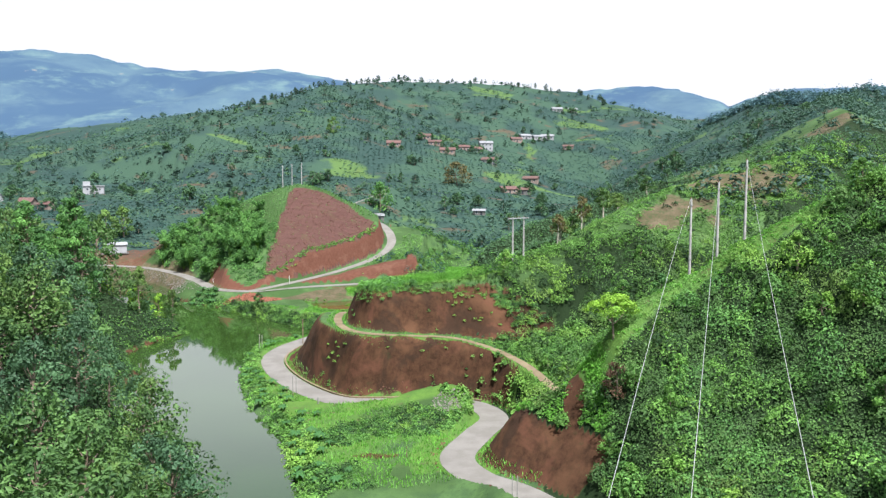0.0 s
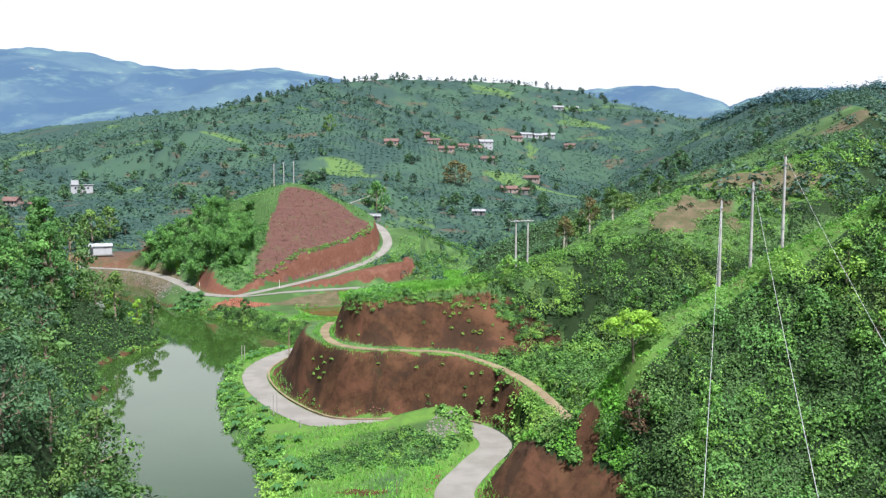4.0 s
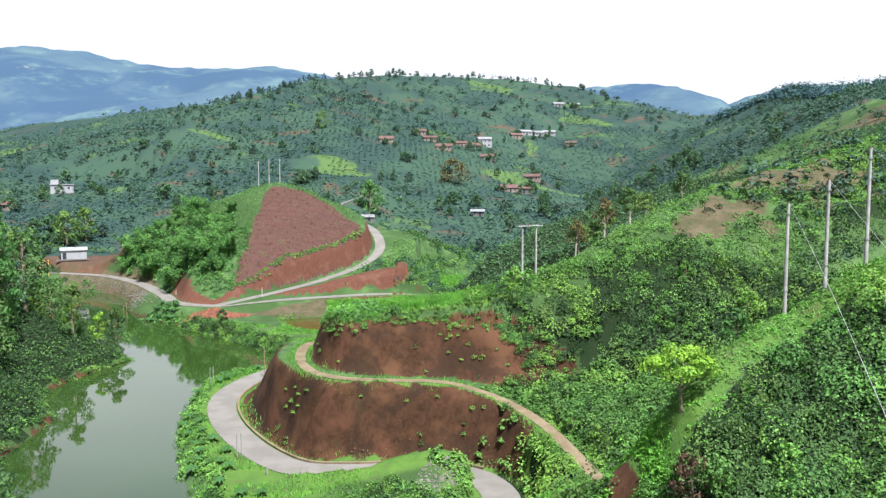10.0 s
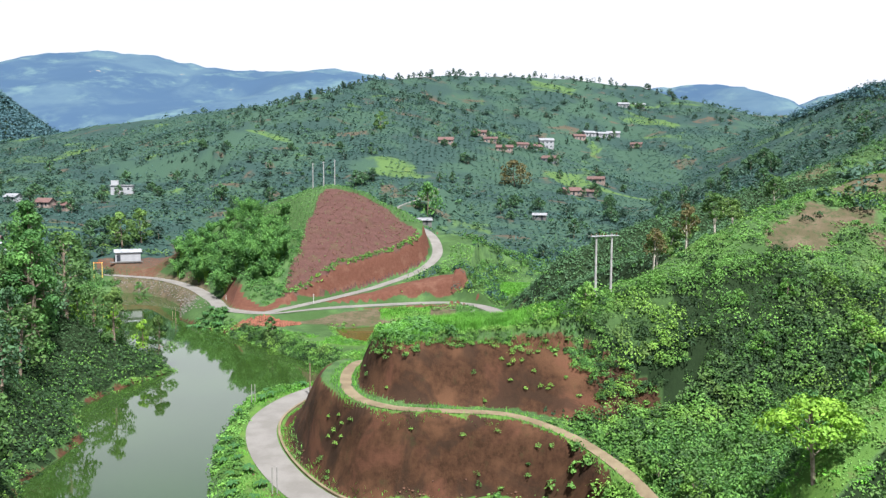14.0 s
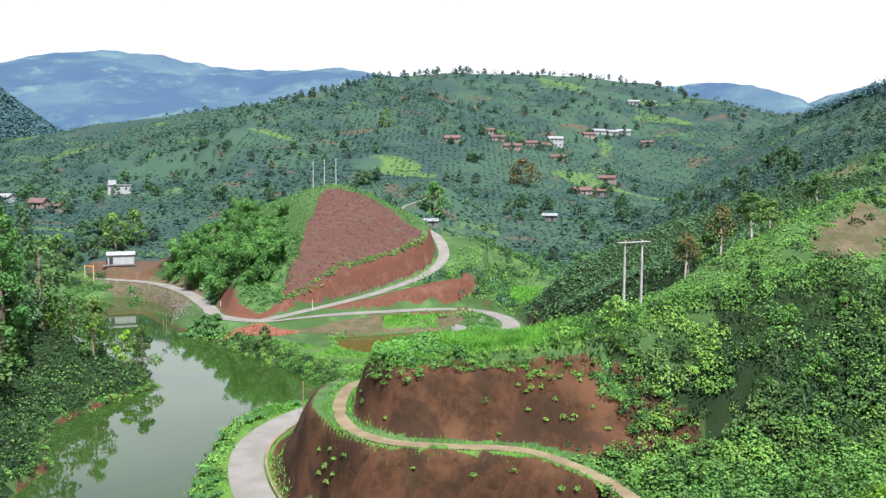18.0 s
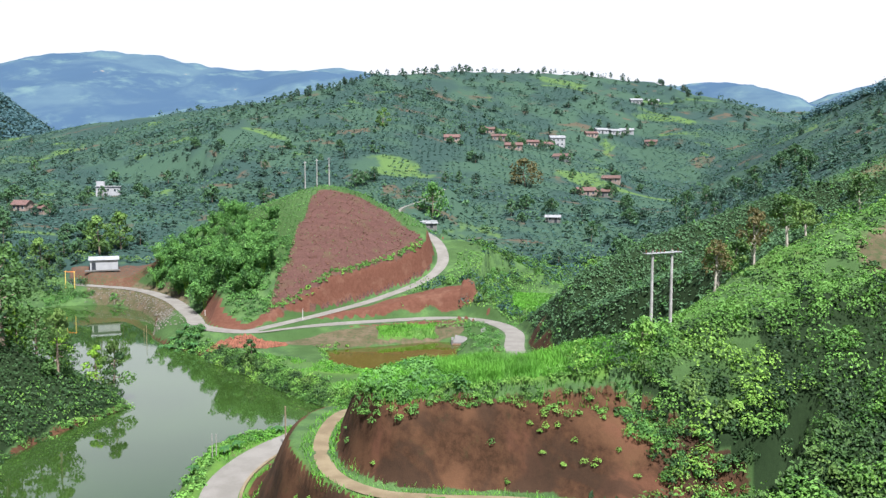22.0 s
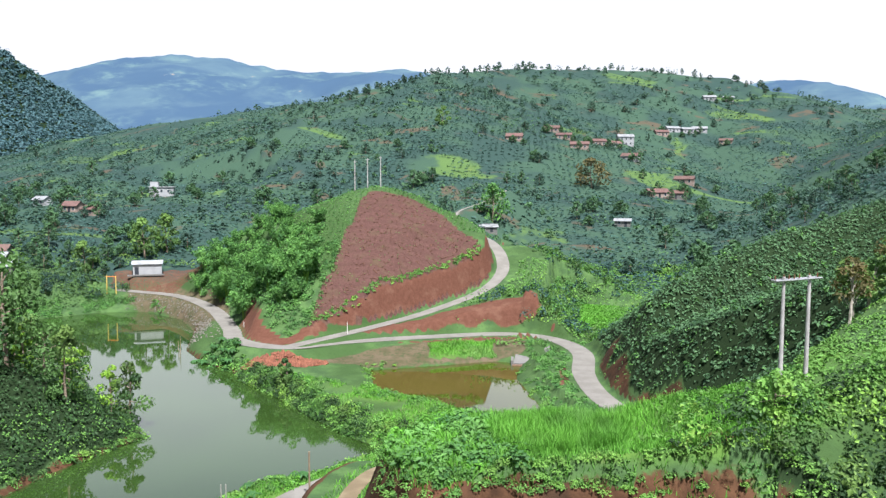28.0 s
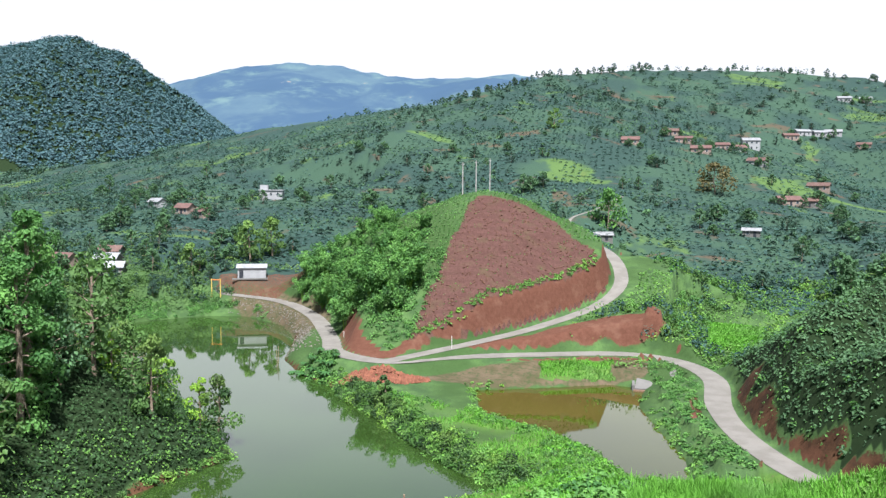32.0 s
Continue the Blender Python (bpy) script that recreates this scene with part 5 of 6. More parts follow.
u, w = u.ravel() + RNG.normal(size=u.size) * 0.35, w.ravel() + 9 * bumps(u.ravel(), w.ravel(), 60, 2, 99) + RNG.normal(size=w.size) * 0.35
open_field = bumps(u, w, 45, 2, 101)
visible = visible_far(u, w)
k = visible & (open_field > -0.28)
k &= RNG.uniform(size=k.size) < np.where(w > 560, 0.55, 0.85)
k &= (w < 700) | (RNG.uniform(size=k.size) < 0.5)
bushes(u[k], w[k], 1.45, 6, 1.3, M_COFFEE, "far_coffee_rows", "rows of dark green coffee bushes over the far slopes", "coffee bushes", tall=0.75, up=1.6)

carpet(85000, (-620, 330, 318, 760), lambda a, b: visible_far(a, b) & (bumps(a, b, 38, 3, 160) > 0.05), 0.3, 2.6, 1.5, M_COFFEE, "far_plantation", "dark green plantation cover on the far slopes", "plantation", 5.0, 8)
carpet(32000, (-560, 330, 318, 640), lambda a, b: visible_far(a, b) & (bumps(a, b, 30, 3, 165) > 0.22), 0.3, 2.2, 1.3, M_GARDEN, "far_gardens", "lighter green gardens and hedges in the valley", "gardens", 4.0, 9)
x, y = scatter(2600, (-12, 90, 262, 350), lambda a, b: clear_of_ways(a, b, 4.5) & (cover_at("lush", a, b) < 0.5) & (cover_at("plow", a, b) < 0.5) & (ground_at(a, b) < 22) & (cover_at("red", a, b) < 0.5) & (bumps(a, b, 14, 2, 176) > -0.1))
mixed_bushes(x, y, 1.5, 34, 0.6, [(M_SHRUB, "leafy green"), (M_FOREST, "dark green"), (M_COFFEE, "bluish green"), (M_BAMBOO, "fresh green")], "terrace_bushes", "garden bushes on the valley terraces", tall=1.2, lift=0.5)
carpet(36000, (-30, 80, 258, 345), lambda a, b: clear_of_ways(a, b, 4) & (cover_at("lush", a, b) < 0.5) & (cover_at("plow", a, b) < 0.5) & (ground_at(a, b) < 17) & (a > -12) & (cover_at("red", a, b) < 0.5), 0.1, 1.2, 0.6, M_SHRUB, "terrace_gardens", "leafy green garden terraces in the valley", "gardens", 3.0, 10)
carpet(26000, (-230, -84, 262, 345), lambda a, b: (lake_d(a, b) > 2.5) & clear_of_ways(a, b, 4) & (cover_at("red", a, b) < 0.5) & (cover_at("dry", a, b) < 0.5) & (bumps(a, b, 16, 2, 170) > -0.2) & (np.hypot(a + 113, b - 330) > 9), 0.3, 2.6, 0.75, M_FOREST, "lakeside_thickets", "dark green thickets at the head of the lake", "thickets", 3.4, 11)

# far trees and thickets, too many to count
def thicket(n, box, keep, size, per, leaf, mat, name, label, tall=1.2):
    a, b = scatter(n, box, keep)
    return bushes(a, b, size, per, leaf, mat, name, label, "trees", tall=tall, lift=size * 0.5, shell=0.35)


def in_view(a, b):
    return (a > 90 - 0.98 * b) & (a < 0.62 * b + 30) & clear_of_ways(a, b, 6) & ~((np.abs(a + 168) < 11) & (b > 430) & (b < 476))


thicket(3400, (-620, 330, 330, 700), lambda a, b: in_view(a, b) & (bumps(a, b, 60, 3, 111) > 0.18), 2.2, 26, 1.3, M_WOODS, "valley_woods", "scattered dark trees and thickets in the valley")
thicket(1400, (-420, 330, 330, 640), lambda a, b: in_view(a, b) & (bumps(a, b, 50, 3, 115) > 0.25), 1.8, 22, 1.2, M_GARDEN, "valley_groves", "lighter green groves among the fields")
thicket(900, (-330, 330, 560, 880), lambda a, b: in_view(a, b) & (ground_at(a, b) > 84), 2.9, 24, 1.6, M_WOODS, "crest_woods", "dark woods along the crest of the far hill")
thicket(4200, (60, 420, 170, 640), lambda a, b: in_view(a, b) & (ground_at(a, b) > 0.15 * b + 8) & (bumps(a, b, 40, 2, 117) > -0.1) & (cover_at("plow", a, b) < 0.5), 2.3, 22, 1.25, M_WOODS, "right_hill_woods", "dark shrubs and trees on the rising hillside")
x, y = scatter(2600, (58, 150, 140, 215), lambda a, b: (cover_at("plow", a, b) < 0.5) & ((b > np.interp(a, [58, 79, 105], [184, 189, 202])) | (bumps(a, b, 12, 2, 194) > 0.25) & (b > 150)))
mixed_bushes(x[:900], y[:900], 1.5, 44, 0.5, [(M_WOODS, "dark green"), (M_SHRUB, "mid green"), (M_DEEP, "deep green")], "shoulder_bushes", "bushes on the shoulder behind the poles", tall=1.0, lift=0.3)
thicket(1600, (60, 420, 150, 500), lambda a, b: in_view(a, b) & (ground_at(a, b) > 30) & (cover_at("plow", a, b) < 0.5), 1.5, 24, 0.9, M_WOODS, "right_hill_shrubs", "green shrubs on the rising hillside")
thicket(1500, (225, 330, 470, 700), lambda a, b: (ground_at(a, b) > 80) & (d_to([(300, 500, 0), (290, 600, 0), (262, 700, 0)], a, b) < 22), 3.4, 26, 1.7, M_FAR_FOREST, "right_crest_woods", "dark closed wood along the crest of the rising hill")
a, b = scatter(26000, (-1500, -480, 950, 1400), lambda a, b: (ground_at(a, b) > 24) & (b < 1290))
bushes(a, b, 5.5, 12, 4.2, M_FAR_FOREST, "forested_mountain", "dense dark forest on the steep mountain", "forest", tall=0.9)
a, b = scatter(2600, (-760, -300, 700, 920), lambda a, b: (bumps(a, b, 60, 2, 119) > -0.25) & (a < -0.40 * b))
bushes(a, b, 5.5, 26, 2.6, M_WOODS, "forest_edge", "dark wood at the foot of the forested mountain", "forest", tall=1.1)

x, y = scatter(900, (-150, -112, 298, 326), lambda a, b: (d_to([(-142, 306, 0), (-130, 313, 0), (-119, 319, 0)], a, b) < 4.0) & (lake_d(a, b) > 3))
mixed_bushes(x[:80], y[:80], 1.8, 60, 0.55, [(M_WOODS, "dark green"), (M_FOREST, "dense green")], "shore_thicket", "bushes at the head of the lake", tall=1.2, lift=0.4)

# single trees that stand out
far_tree = [tree_thing("hill_tree", "slender dark tree on the far hill", h, s, 8, 420, 1.25, M_WOODS, 0.3, 60 + i) for i, (h, s) in enumerate(((12, 4.0), (14, 4.2), (10, 4.6)))]
for t in far_tree:
    t["group"] = "trees on the far hill"
line = [(-120, 622), (-80, 640), (-58, 700), (10, 790), (90, 820), (180, 830), (215, 802)]
px, py = [], []
for (ax, ay), (bx, by) in zip(line, line[1:]):
    for i in range(13):
        s = RNG.uniform()
        px.append(ax + s * (bx - ax) + RNG.normal() * 5)
        py.append(ay + s * (by - ay) + RNG.normal() * 7)
plant(far_tree, np.array(px), np.array(py), 0.5, 0.95)
x, y = scatter(80, (-330, 320, 420, 760), lambda a, b: in_view(a, b))
plant(far_tree, x, y, 0.6, 1.0)
valley_tree = [tree_thing("valley_tree", "leafy mid green tree among the fields", h, s, 10, 620, 0.9, m, 0.3, 70 + i) for i, (h, s, m) in enumerate(((9, 3.6, M_WOODS), (11, 3.8, M_GARDEN), (8, 3.4, M_GARDEN)))]
for t in valley_tree:
    t["group"] = "trees in the valley"
x, y = scatter(400, (-300, 200, 318, 520), lambda a, b: in_view(a, b) & (shore(a, b, [(-105, 318), (-60, 330), (-60, 290), (-100, 300)]) > 0) & (np.hypot(a + 110, b - 326) > 12))
plant(valley_tree, x[:150], y[:150], 0.6, 1.1)
row = [(-141.9, 321), (-147, 338), (-136, 334), (-130, 337), (-121, 344), (-126, 350), (-155, 345), (-117, 352), (-150, 330)]
x, y = spaced(*scatter(500, (-215, -122, 292, 345), lambda a, b: (lake_d(a, b) > 5) & (np.hypot(a + 152, b - 315) > 6) & (np.hypot(a + 172, b - 320) > 6)), 7.0, 42)
plant(valley_tree, x, y, 0.6, 1.0)
bright_tree = tree_thing("row_tree", "tall light green tree behind the lake shed", 12.5, 3.9, 12, 1300, 0.75, M_ROW, 0.2, 75)
bright_tree["group"] = "trees behind the shed"
plant([bright_tree, valley_tree[1]], np.array([r[0] for r in row]), np.array([r[1] for r in row]), 0.85, 1.1)
lone = tree_thing("lone_tree", "round yellow green tree standing alone on the far slope", 13, 4.6, 10, 700, 1.0, M_ROW, 0.1, 76)
plant([lone], np.array([-44.0]), np.array([555.0]), 1.0, 1.0)
russet = leaf_material("russet_leaves", (0.10, 0.10, 0.035), (0.20, 0.17, 0.07))
plant([tree_thing("russet_tree", "wide brownish green tree beside the village", 17, 8.5, 12, 900, 1.2, russet, 0.2, 77)], np.array([36.0]), np.array([485.0]), 1.0, 1.0)
plant([tree_thing("round_tree", "round green tree behind the cone hill", 11, 5.0, 10, 700, 0.9, M_BAMBOO, 0.15, 78)], np.array([-30.0, -8.5]), np.array([352.0, 392.0]), 0.9, 1.2)
# the flat-topped tree on the spur, and the brown bush under it
plant([tree_thing("parasol_tree", "bright yellow green flat crowned tree on the spur", 6.8, 2.7, 11, 2600, 0.30, M_BRIGHT, 0.60, 79, M_BARK, 0.45)], np.array([26.2]), np.array([95.4]), 1.0, 1.0)
plant([tree_thing("slim_tree", "slim fresh green tree behind the spur", 6.8, 1.9, 9, 800, 0.42, M_BAMBOO, 0.3, 80)], np.array([30.0, 36.0]), np.array([104.5, 108.5]), 0.9, 1.1)
dead = leaf_material("withered_leaves", (0.075, 0.045, 0.025), (0.16, 0.10, 0.06))
plant([tree_thing("withered_bush", "withered brown bush below the parasol tree", 4.4, 2.0, 9, 1100, 0.26, dead, 0.1, 81)], np.array([25.4]), np.array([90.6]), 1.0, 1.0)
plant([tree_thing("ridge_tree", "dark green tree with a bare pale trunk on the ridge", 9.0, 2.4, 9, 700, 0.5, M_FOREST, 0.5, 82, M_PALE_BARK)], np.array([38.0, 42.0, 46.0, 51.0, 57.0, 35.0]), np.array([176.0, 180.0, 178.0, 184.0, 181.0, 172.0]), 0.8, 1.2)
plant([tree_thing("reddish_tree", "thin reddish brown tree on the ridge", 7.5, 2.0, 8, 380, 0.45, russet, 0.45, 83, M_PALE_BARK)], np.array([34.0, 40.0]), np.array([170.0, 173.5]), 0.9, 1.1)
plant([tree_thing("shore_cypress", "small dense dark tree on the grassy strip", 4.6, 1.3, 8, 620, 0.36, M_FOREST, 0.05, 84)], np.array([-40.2, -39.0]), np.array([229.4, 227.6]), 1.0, 1.3)
slope_tree = tree_thing("slope_tree", "spreading green tree high on the shrub slope", 7.5, 3.0, 10, 1200, 0.48, M_SHRUB, 0.25, 85)
slope_tree["group"] = "trees on the shrub slope"
x, y = spaced(*scatter(300, (44, 88, 52, 98), lambda a, b: spur_face(a, b)), 6.5, 30)
plant([slope_tree], x, y, 0.6, 1.05)
x, y = spread(3000, (24, 88, 46, 97), lambda a, b: spur_face(a, b) & (bumps(a, b, 9, 2, 182) > -0.25), 4.6)
mixed_bushes(x, y, 2.5, 420, 0.31, [(M_SHRUB, "leafy green"), (M_BAMBOO, "fresh green"), (M_FOREST, "dark green")], "slope_crowns", "rounded crowns of tall shrubs on the steep slope", "shrubs", 1.15, 0.9)


def banana(seed):
    rng = np.random.default_rng(seed)
    root = tagged(new("banana_plant"), "banana plant with broad arching green leaves", "banana plant", "banana plants by the water")
    bm = bmesh.new()
    limb(bm, (0, 0, -0.3), (0, 0, 1.2), 0.13, 0.09)
    part("stem", bm, M_BRIGHT, root)
    for i in range(8):
        a, ln, w = i * 2.4 + rng.uniform(-0.3, 0.3), rng.uniform(1.3, 1.9), rng.uniform(0.26, 0.36)
        bm = bmesh.new()
        prev = None
        for k in range(6):
            u = k / 5
            r, z = ln * u * 0.85, 1.1 + ln * (0.75 * u - 0.85 * u * u * rng.uniform(0.8, 1.1))
            wd = w * math.sin(math.pi * (0.12 + 0.86 * u)) + 0.02
            c = Vector((math.cos(a) * r, math.sin(a) * r, z))
            s = Vector((-math.sin(a), math.cos(a), 0)) * wd
            ring = [bm.verts.new(c - s - Vector((0, 0, 0.07))), bm.verts.new(c), bm.verts.new(c + s - Vector((0, 0, 0.07)))]
            if prev:
                bm.faces.new((prev[0], prev[1], ring[1], ring[0]))
                bm.faces.new((prev[1], prev[2], ring[2], ring[1]))
            prev = ring
        part("leaf", bm, M_BAMBOO, root)
    return root


bananas = [banana(1), banana(2)]
x, y = spaced(*scatter(700, (-32, 8, 92, 186), lambda a, b: (lake_d(a, b) > 0.4) & (lake_d(a, b) < 6) & (d_to(NEAR_ROAD, a, b) > 3.4) & (ground_at(a, b) < 4) & (a > -34)), 2.2, 46)
plant(bananas, x, y, 0.7, 1.1, 0.1)
x, y = spaced(*scatter(400, (-70, -50, 236, 258), lambda a, b: (np.hypot((a + 60.5) / 5.5, (b - 248) / 6) < 1)), 1.5, 34)
plant(bananas, x, y, 0.9, 1.3, 0.1)
x, y = scatter(300, (-70, -50, 238, 258), lambda a, b: np.hypot((a + 60.5) / 5.5, (b - 248) / 6) < 1)
bushes(x, y, 0.9, 34, 0.5, M_BAMBOO, "inlet_bushes", "thick green bushes by the dam", tall=1.1)

# hedge on the lip of the red cut, seedlings and stubble on the ploughed face
x, y = scatter(14000, (-58, 4, 252, 322), lambda a, b: (cover_at("plow", a, b) > 0.5) & (cover_at("red", a, b) < 0.5) & ((cover_at("red", a + 0.6, b - 1.3) > 0.5) | (cover_at("red", a + 1.5, b - 0.4) > 0.5)))
bushes(x[:200], y[:200], 0.55, 18, 0.42, M_SHRUB, "lip_hedge", "low green hedge along the lip of the red cut", tall=0.9)
u, w = np.meshgrid(np.arange(-56, 4, 1.5), np.arange(256, 320, 1.3))
u, w = u.ravel() + RNG.normal(size=u.size) * 0.55, w.ravel() + RNG.normal(size=w.size) * 0.5
k = (cover_at("plow", u, w) > 0.5) & (cover_at("red", u, w) < 0.5) & (RNG.uniform(size=u.size) < 0.32)
bushes(u[k], w[k], 0.28, 7, 0.26, M_BAMBOO, "seedlings", "small green seedlings in rows on the ploughed face", "seedlings", tall=0.8)
u, w = np.meshgrid(np.arange(-62, -6, 1.2), np.arange(276, 336, 1.2))
u, w = u.ravel() + RNG.normal(size=u.size) * 0.1, w.ravel() + RNG.normal(size=u.size) * 0.1
k = (ground_at(u, w) > 15) & (cover_at("plow", u, w) < 0.5) & clear_of_ways(u, w, 4) & ((w > 304) | ((u > -58) & (u < -38)))
bushes(u[k], w[k], 0.5, 9, 0.4, M_BAMBOO, "cone_crop", "rows of green crop on the top of the cone hill", "crop", tall=1.0)


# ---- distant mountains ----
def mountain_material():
    n = Nodes("painted_haze_forest", 1.0, 0.0)
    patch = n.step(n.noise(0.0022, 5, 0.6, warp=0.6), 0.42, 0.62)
    # Blue-grey base colours with the air's haze already painted in.
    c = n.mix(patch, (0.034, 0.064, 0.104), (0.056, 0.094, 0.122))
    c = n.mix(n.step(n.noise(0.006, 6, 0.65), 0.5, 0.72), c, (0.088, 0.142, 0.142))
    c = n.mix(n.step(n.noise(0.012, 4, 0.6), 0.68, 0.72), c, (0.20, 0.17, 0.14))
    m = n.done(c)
    # A weak bluish glow lifts the slopes to imitate haze; they are no light source.
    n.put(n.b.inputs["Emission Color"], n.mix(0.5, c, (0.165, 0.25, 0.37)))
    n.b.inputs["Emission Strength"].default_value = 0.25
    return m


def mountains(name, crest, depth, seed, label):
    xs, ys = np.linspace(crest[0][0], crest[-1][0], 260), np.linspace(0, 1, 26)
    top = np.interp(xs, [c[0] for c in crest], [c[1] for c in crest])
    U, W = np.meshgrid(xs, ys)
    far = crest[0][2] - depth + depth * W
    T = np.broadcast_to(top, U.shape)
    Z = T * (0.06 + 0.94 * W ** 0.8) + (70 * bumps(U, far, 420, 4, seed) * np.sin(np.pi * W * 0.96) + 16 * bumps(U, far, 120, 3, seed + 5) * W)
    v = np.stack([U, far, Z], -1).reshape(-1, 3)
    nx, ny = len(xs), len(ys)
    i = (np.arange(ny - 1)[:, None] * nx + np.arange(nx - 1)[None, :]).ravel()
    me = mesh_of(name, v, np.stack([i, i + 1, i + nx + 1, i + nx], 1), None, True)
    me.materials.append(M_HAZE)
    return tagged(new(name, me), label, "mountains", kind="structure")


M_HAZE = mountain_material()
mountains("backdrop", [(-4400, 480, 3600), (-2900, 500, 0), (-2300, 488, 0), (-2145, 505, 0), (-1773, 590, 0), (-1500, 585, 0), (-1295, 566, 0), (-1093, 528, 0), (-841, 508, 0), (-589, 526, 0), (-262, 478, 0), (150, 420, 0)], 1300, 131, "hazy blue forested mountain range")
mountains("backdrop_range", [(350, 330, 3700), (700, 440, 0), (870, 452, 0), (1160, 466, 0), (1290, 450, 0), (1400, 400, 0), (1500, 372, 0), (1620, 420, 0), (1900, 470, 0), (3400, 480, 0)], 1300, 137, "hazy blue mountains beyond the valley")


# ---- poles and wires ----
def box(bm, a, b):
    """A box from corner to corner."""
    v = [bm.verts.new((x, y, z)) for z in (a[2], b[2]) for x, y in ((a[0], a[1]), (b[0], a[1]), (b[0], b[1]), (a[0], b[1]))]
    for f in ((3, 2, 1, 0), (4, 5, 6, 7), (0, 1, 5, 4), (1, 2, 6, 5), (2, 3, 7, 6), (3, 0, 4, 7)):
        bm.faces.new([v[i] for i in f])


def plain(name, color, rough=0.6, metal=0.0, vary=0.25, scale=1.5):
    n = Nodes(name, rough, 0.4)
    n.b.inputs["Metallic"].default_value = metal
    f = n.noise(scale, 5, 0.6)
    return n.done(n.mix(n.step(f, 0.3, 0.7), tuple(v * (1 - vary) for v in color), color), n.noise(scale * 8, 4), 0.15, 0.02)


M_STEEL = plain("galvanised_steel", (0.45, 0.46, 0.47), 0.45, 0.7)
M_WIRE = plain("pale_aluminium_wire", (0.50, 0.52, 0.52), 0.5, 0.3)
M_INSUL = plain("brown_glazed_insulator", (0.16, 0.07, 0.04), 0.25)
M_RUST = plain("rusty_steel", (0.20, 0.12, 0.08), 0.8)


def pole_part(parent, x, y, z0, z1, name="shaft", r0=0.19, r1=0.12):
    bm = bmesh.new()
    mid = (z0 + z1) / 2
    limb(bm, (x, y, z0), (x, y, mid), r0, (r0 + r1) / 2, 12)
    limb(bm, (x, y, mid), (x, y, z1), (r0 + r1) / 2, r1, 12)
    return part(name, bm, M_POLE, parent)


def line_pole(x, y, base, top):
    root = tagged(new("utility_pole"), "tall pale concrete utility pole on the grassy spur", "utility pole", "poles on the spur")
    root.location = (x, y, base)
    h = top - base
    pole_part(root, 0, 0, -1.5, h)
    for z in (h * 0.22, h - 0.9):
        bm = bmesh.new()
        limb(bm, (0, 0, z), (0, 0, z + 0.12), 0.21, 0.21, 12)
        part("clamp", bm, M_STEEL, root, "grey steel clamp")
    bm = bmesh.new()
    limb(bm, (0, 0.12, h - 0.2), (0, 0.12, h + 0.22), 0.07, 0.05, 8)
    limb(bm, (0, 0.12, h - 0.05), (0, 0.12, h + 0.03), 0.11, 0.11, 8)
    part("insulator", bm, M_INSUL, root, "brown glazed insulator")
    return root


SPUR_POLES = [(37.6, 101.6, 35.8), (40.9, 101.0, 37.9), (44.2, 100.4, 40.7)]
for x, y, top in SPUR_POLES:
    line_pole(x, y, float(ground_at(x, y)[0]), top)


def cable(name, pts, r, label):
    """One continuous thin tube along the points."""
    p = np.array(pts)
    ring = np.array([(math.cos(k * 1.2566), 0.0, math.sin(k * 1.2566)) for k in range(5)]) * r
    v = (p[:, None] + ring[None]).reshape(-1, 3)
    f = [(i * 5 + k, i * 5 + (k + 1) % 5, (i + 1) * 5 + (k + 1) % 5, (i + 1) * 5 + k) for i in range(len(p) - 1) for k in range(5)]
    me = mesh_of(name, v, np.array(f), None, True)
    me.materials.append(M_WIRE)
    return tagged(new(name, me), label, "wire", "overhead wires")


for (x, y, top), (a, b, c) in zip(SPUR_POLES, ((0.4145, 0.111, -0.0006), (0.4135, 0.158, 0.0002), (0.407, 0.19, 0.0003))):
    pts = [(x + a * s, y + s, top + 0.1 + b * s + c * s * s) for s in np.linspace(0, -112, 29)]
    cable("overhead_wire", pts, 0.014, "thin pale overhead wire sagging from the concrete pole")


def transformer_frame():
    root = tagged(new("pole_frame"), "pair of tall concrete poles joined by a steel crossarm", "utility pole")
    bx, by = 21.6, 150.3
    base = float(ground_at(bx, by)[0])
    root.location = (bx, by, base)
    h = 31.2 - base
    dx, dy = 2.3, 1.5
    g = float(ground_at(bx + dx, by + dy)[0]) - base
    pole_part(root, 0, 0, -1.5, h, "pole")
    pole_part(root, dx, dy, g - 1.5, h, "pole")
    u = Vector((dx, dy, 0)).normalized()
    bm = bmesh.new()
    for off in (-0.22, 0.22):
        s = Vector((-u.y, u.x, 0)) * off
        limb(bm, u * -1.1 + s + Vector((0, 0, h - 0.25)), Vector((dx, dy, 0)) + u * 1.1 + s + Vector((0, 0, h - 0.25)), 0.085, 0.085, 4)
    part("crossarm", bm, M_STEEL, root, "long grey steel crossarm")
    for k in (-0.9, 0.0, 0.55, 1.1, 1.65, 2.74, 3.6):
        bm = bmesh.new()
        p = u * k + Vector((0, 0, h - 0.2))
        limb(bm, p, p + Vector((0, 0, 0.35)), 0.06, 0.04, 8)
        part("insulator", bm, M_INSUL, root, "brown glazed insulator")
    bm = bmesh.new()
    p = u * (-1.1) + Vector((0, 0, h - 0.25))
    limb(bm, p, p + Vector((-0.5, -0.2, 0.35)), 0.03, 0.03, 4)
    part("stay_rod", bm, M_STEEL, root)


transformer_frame()
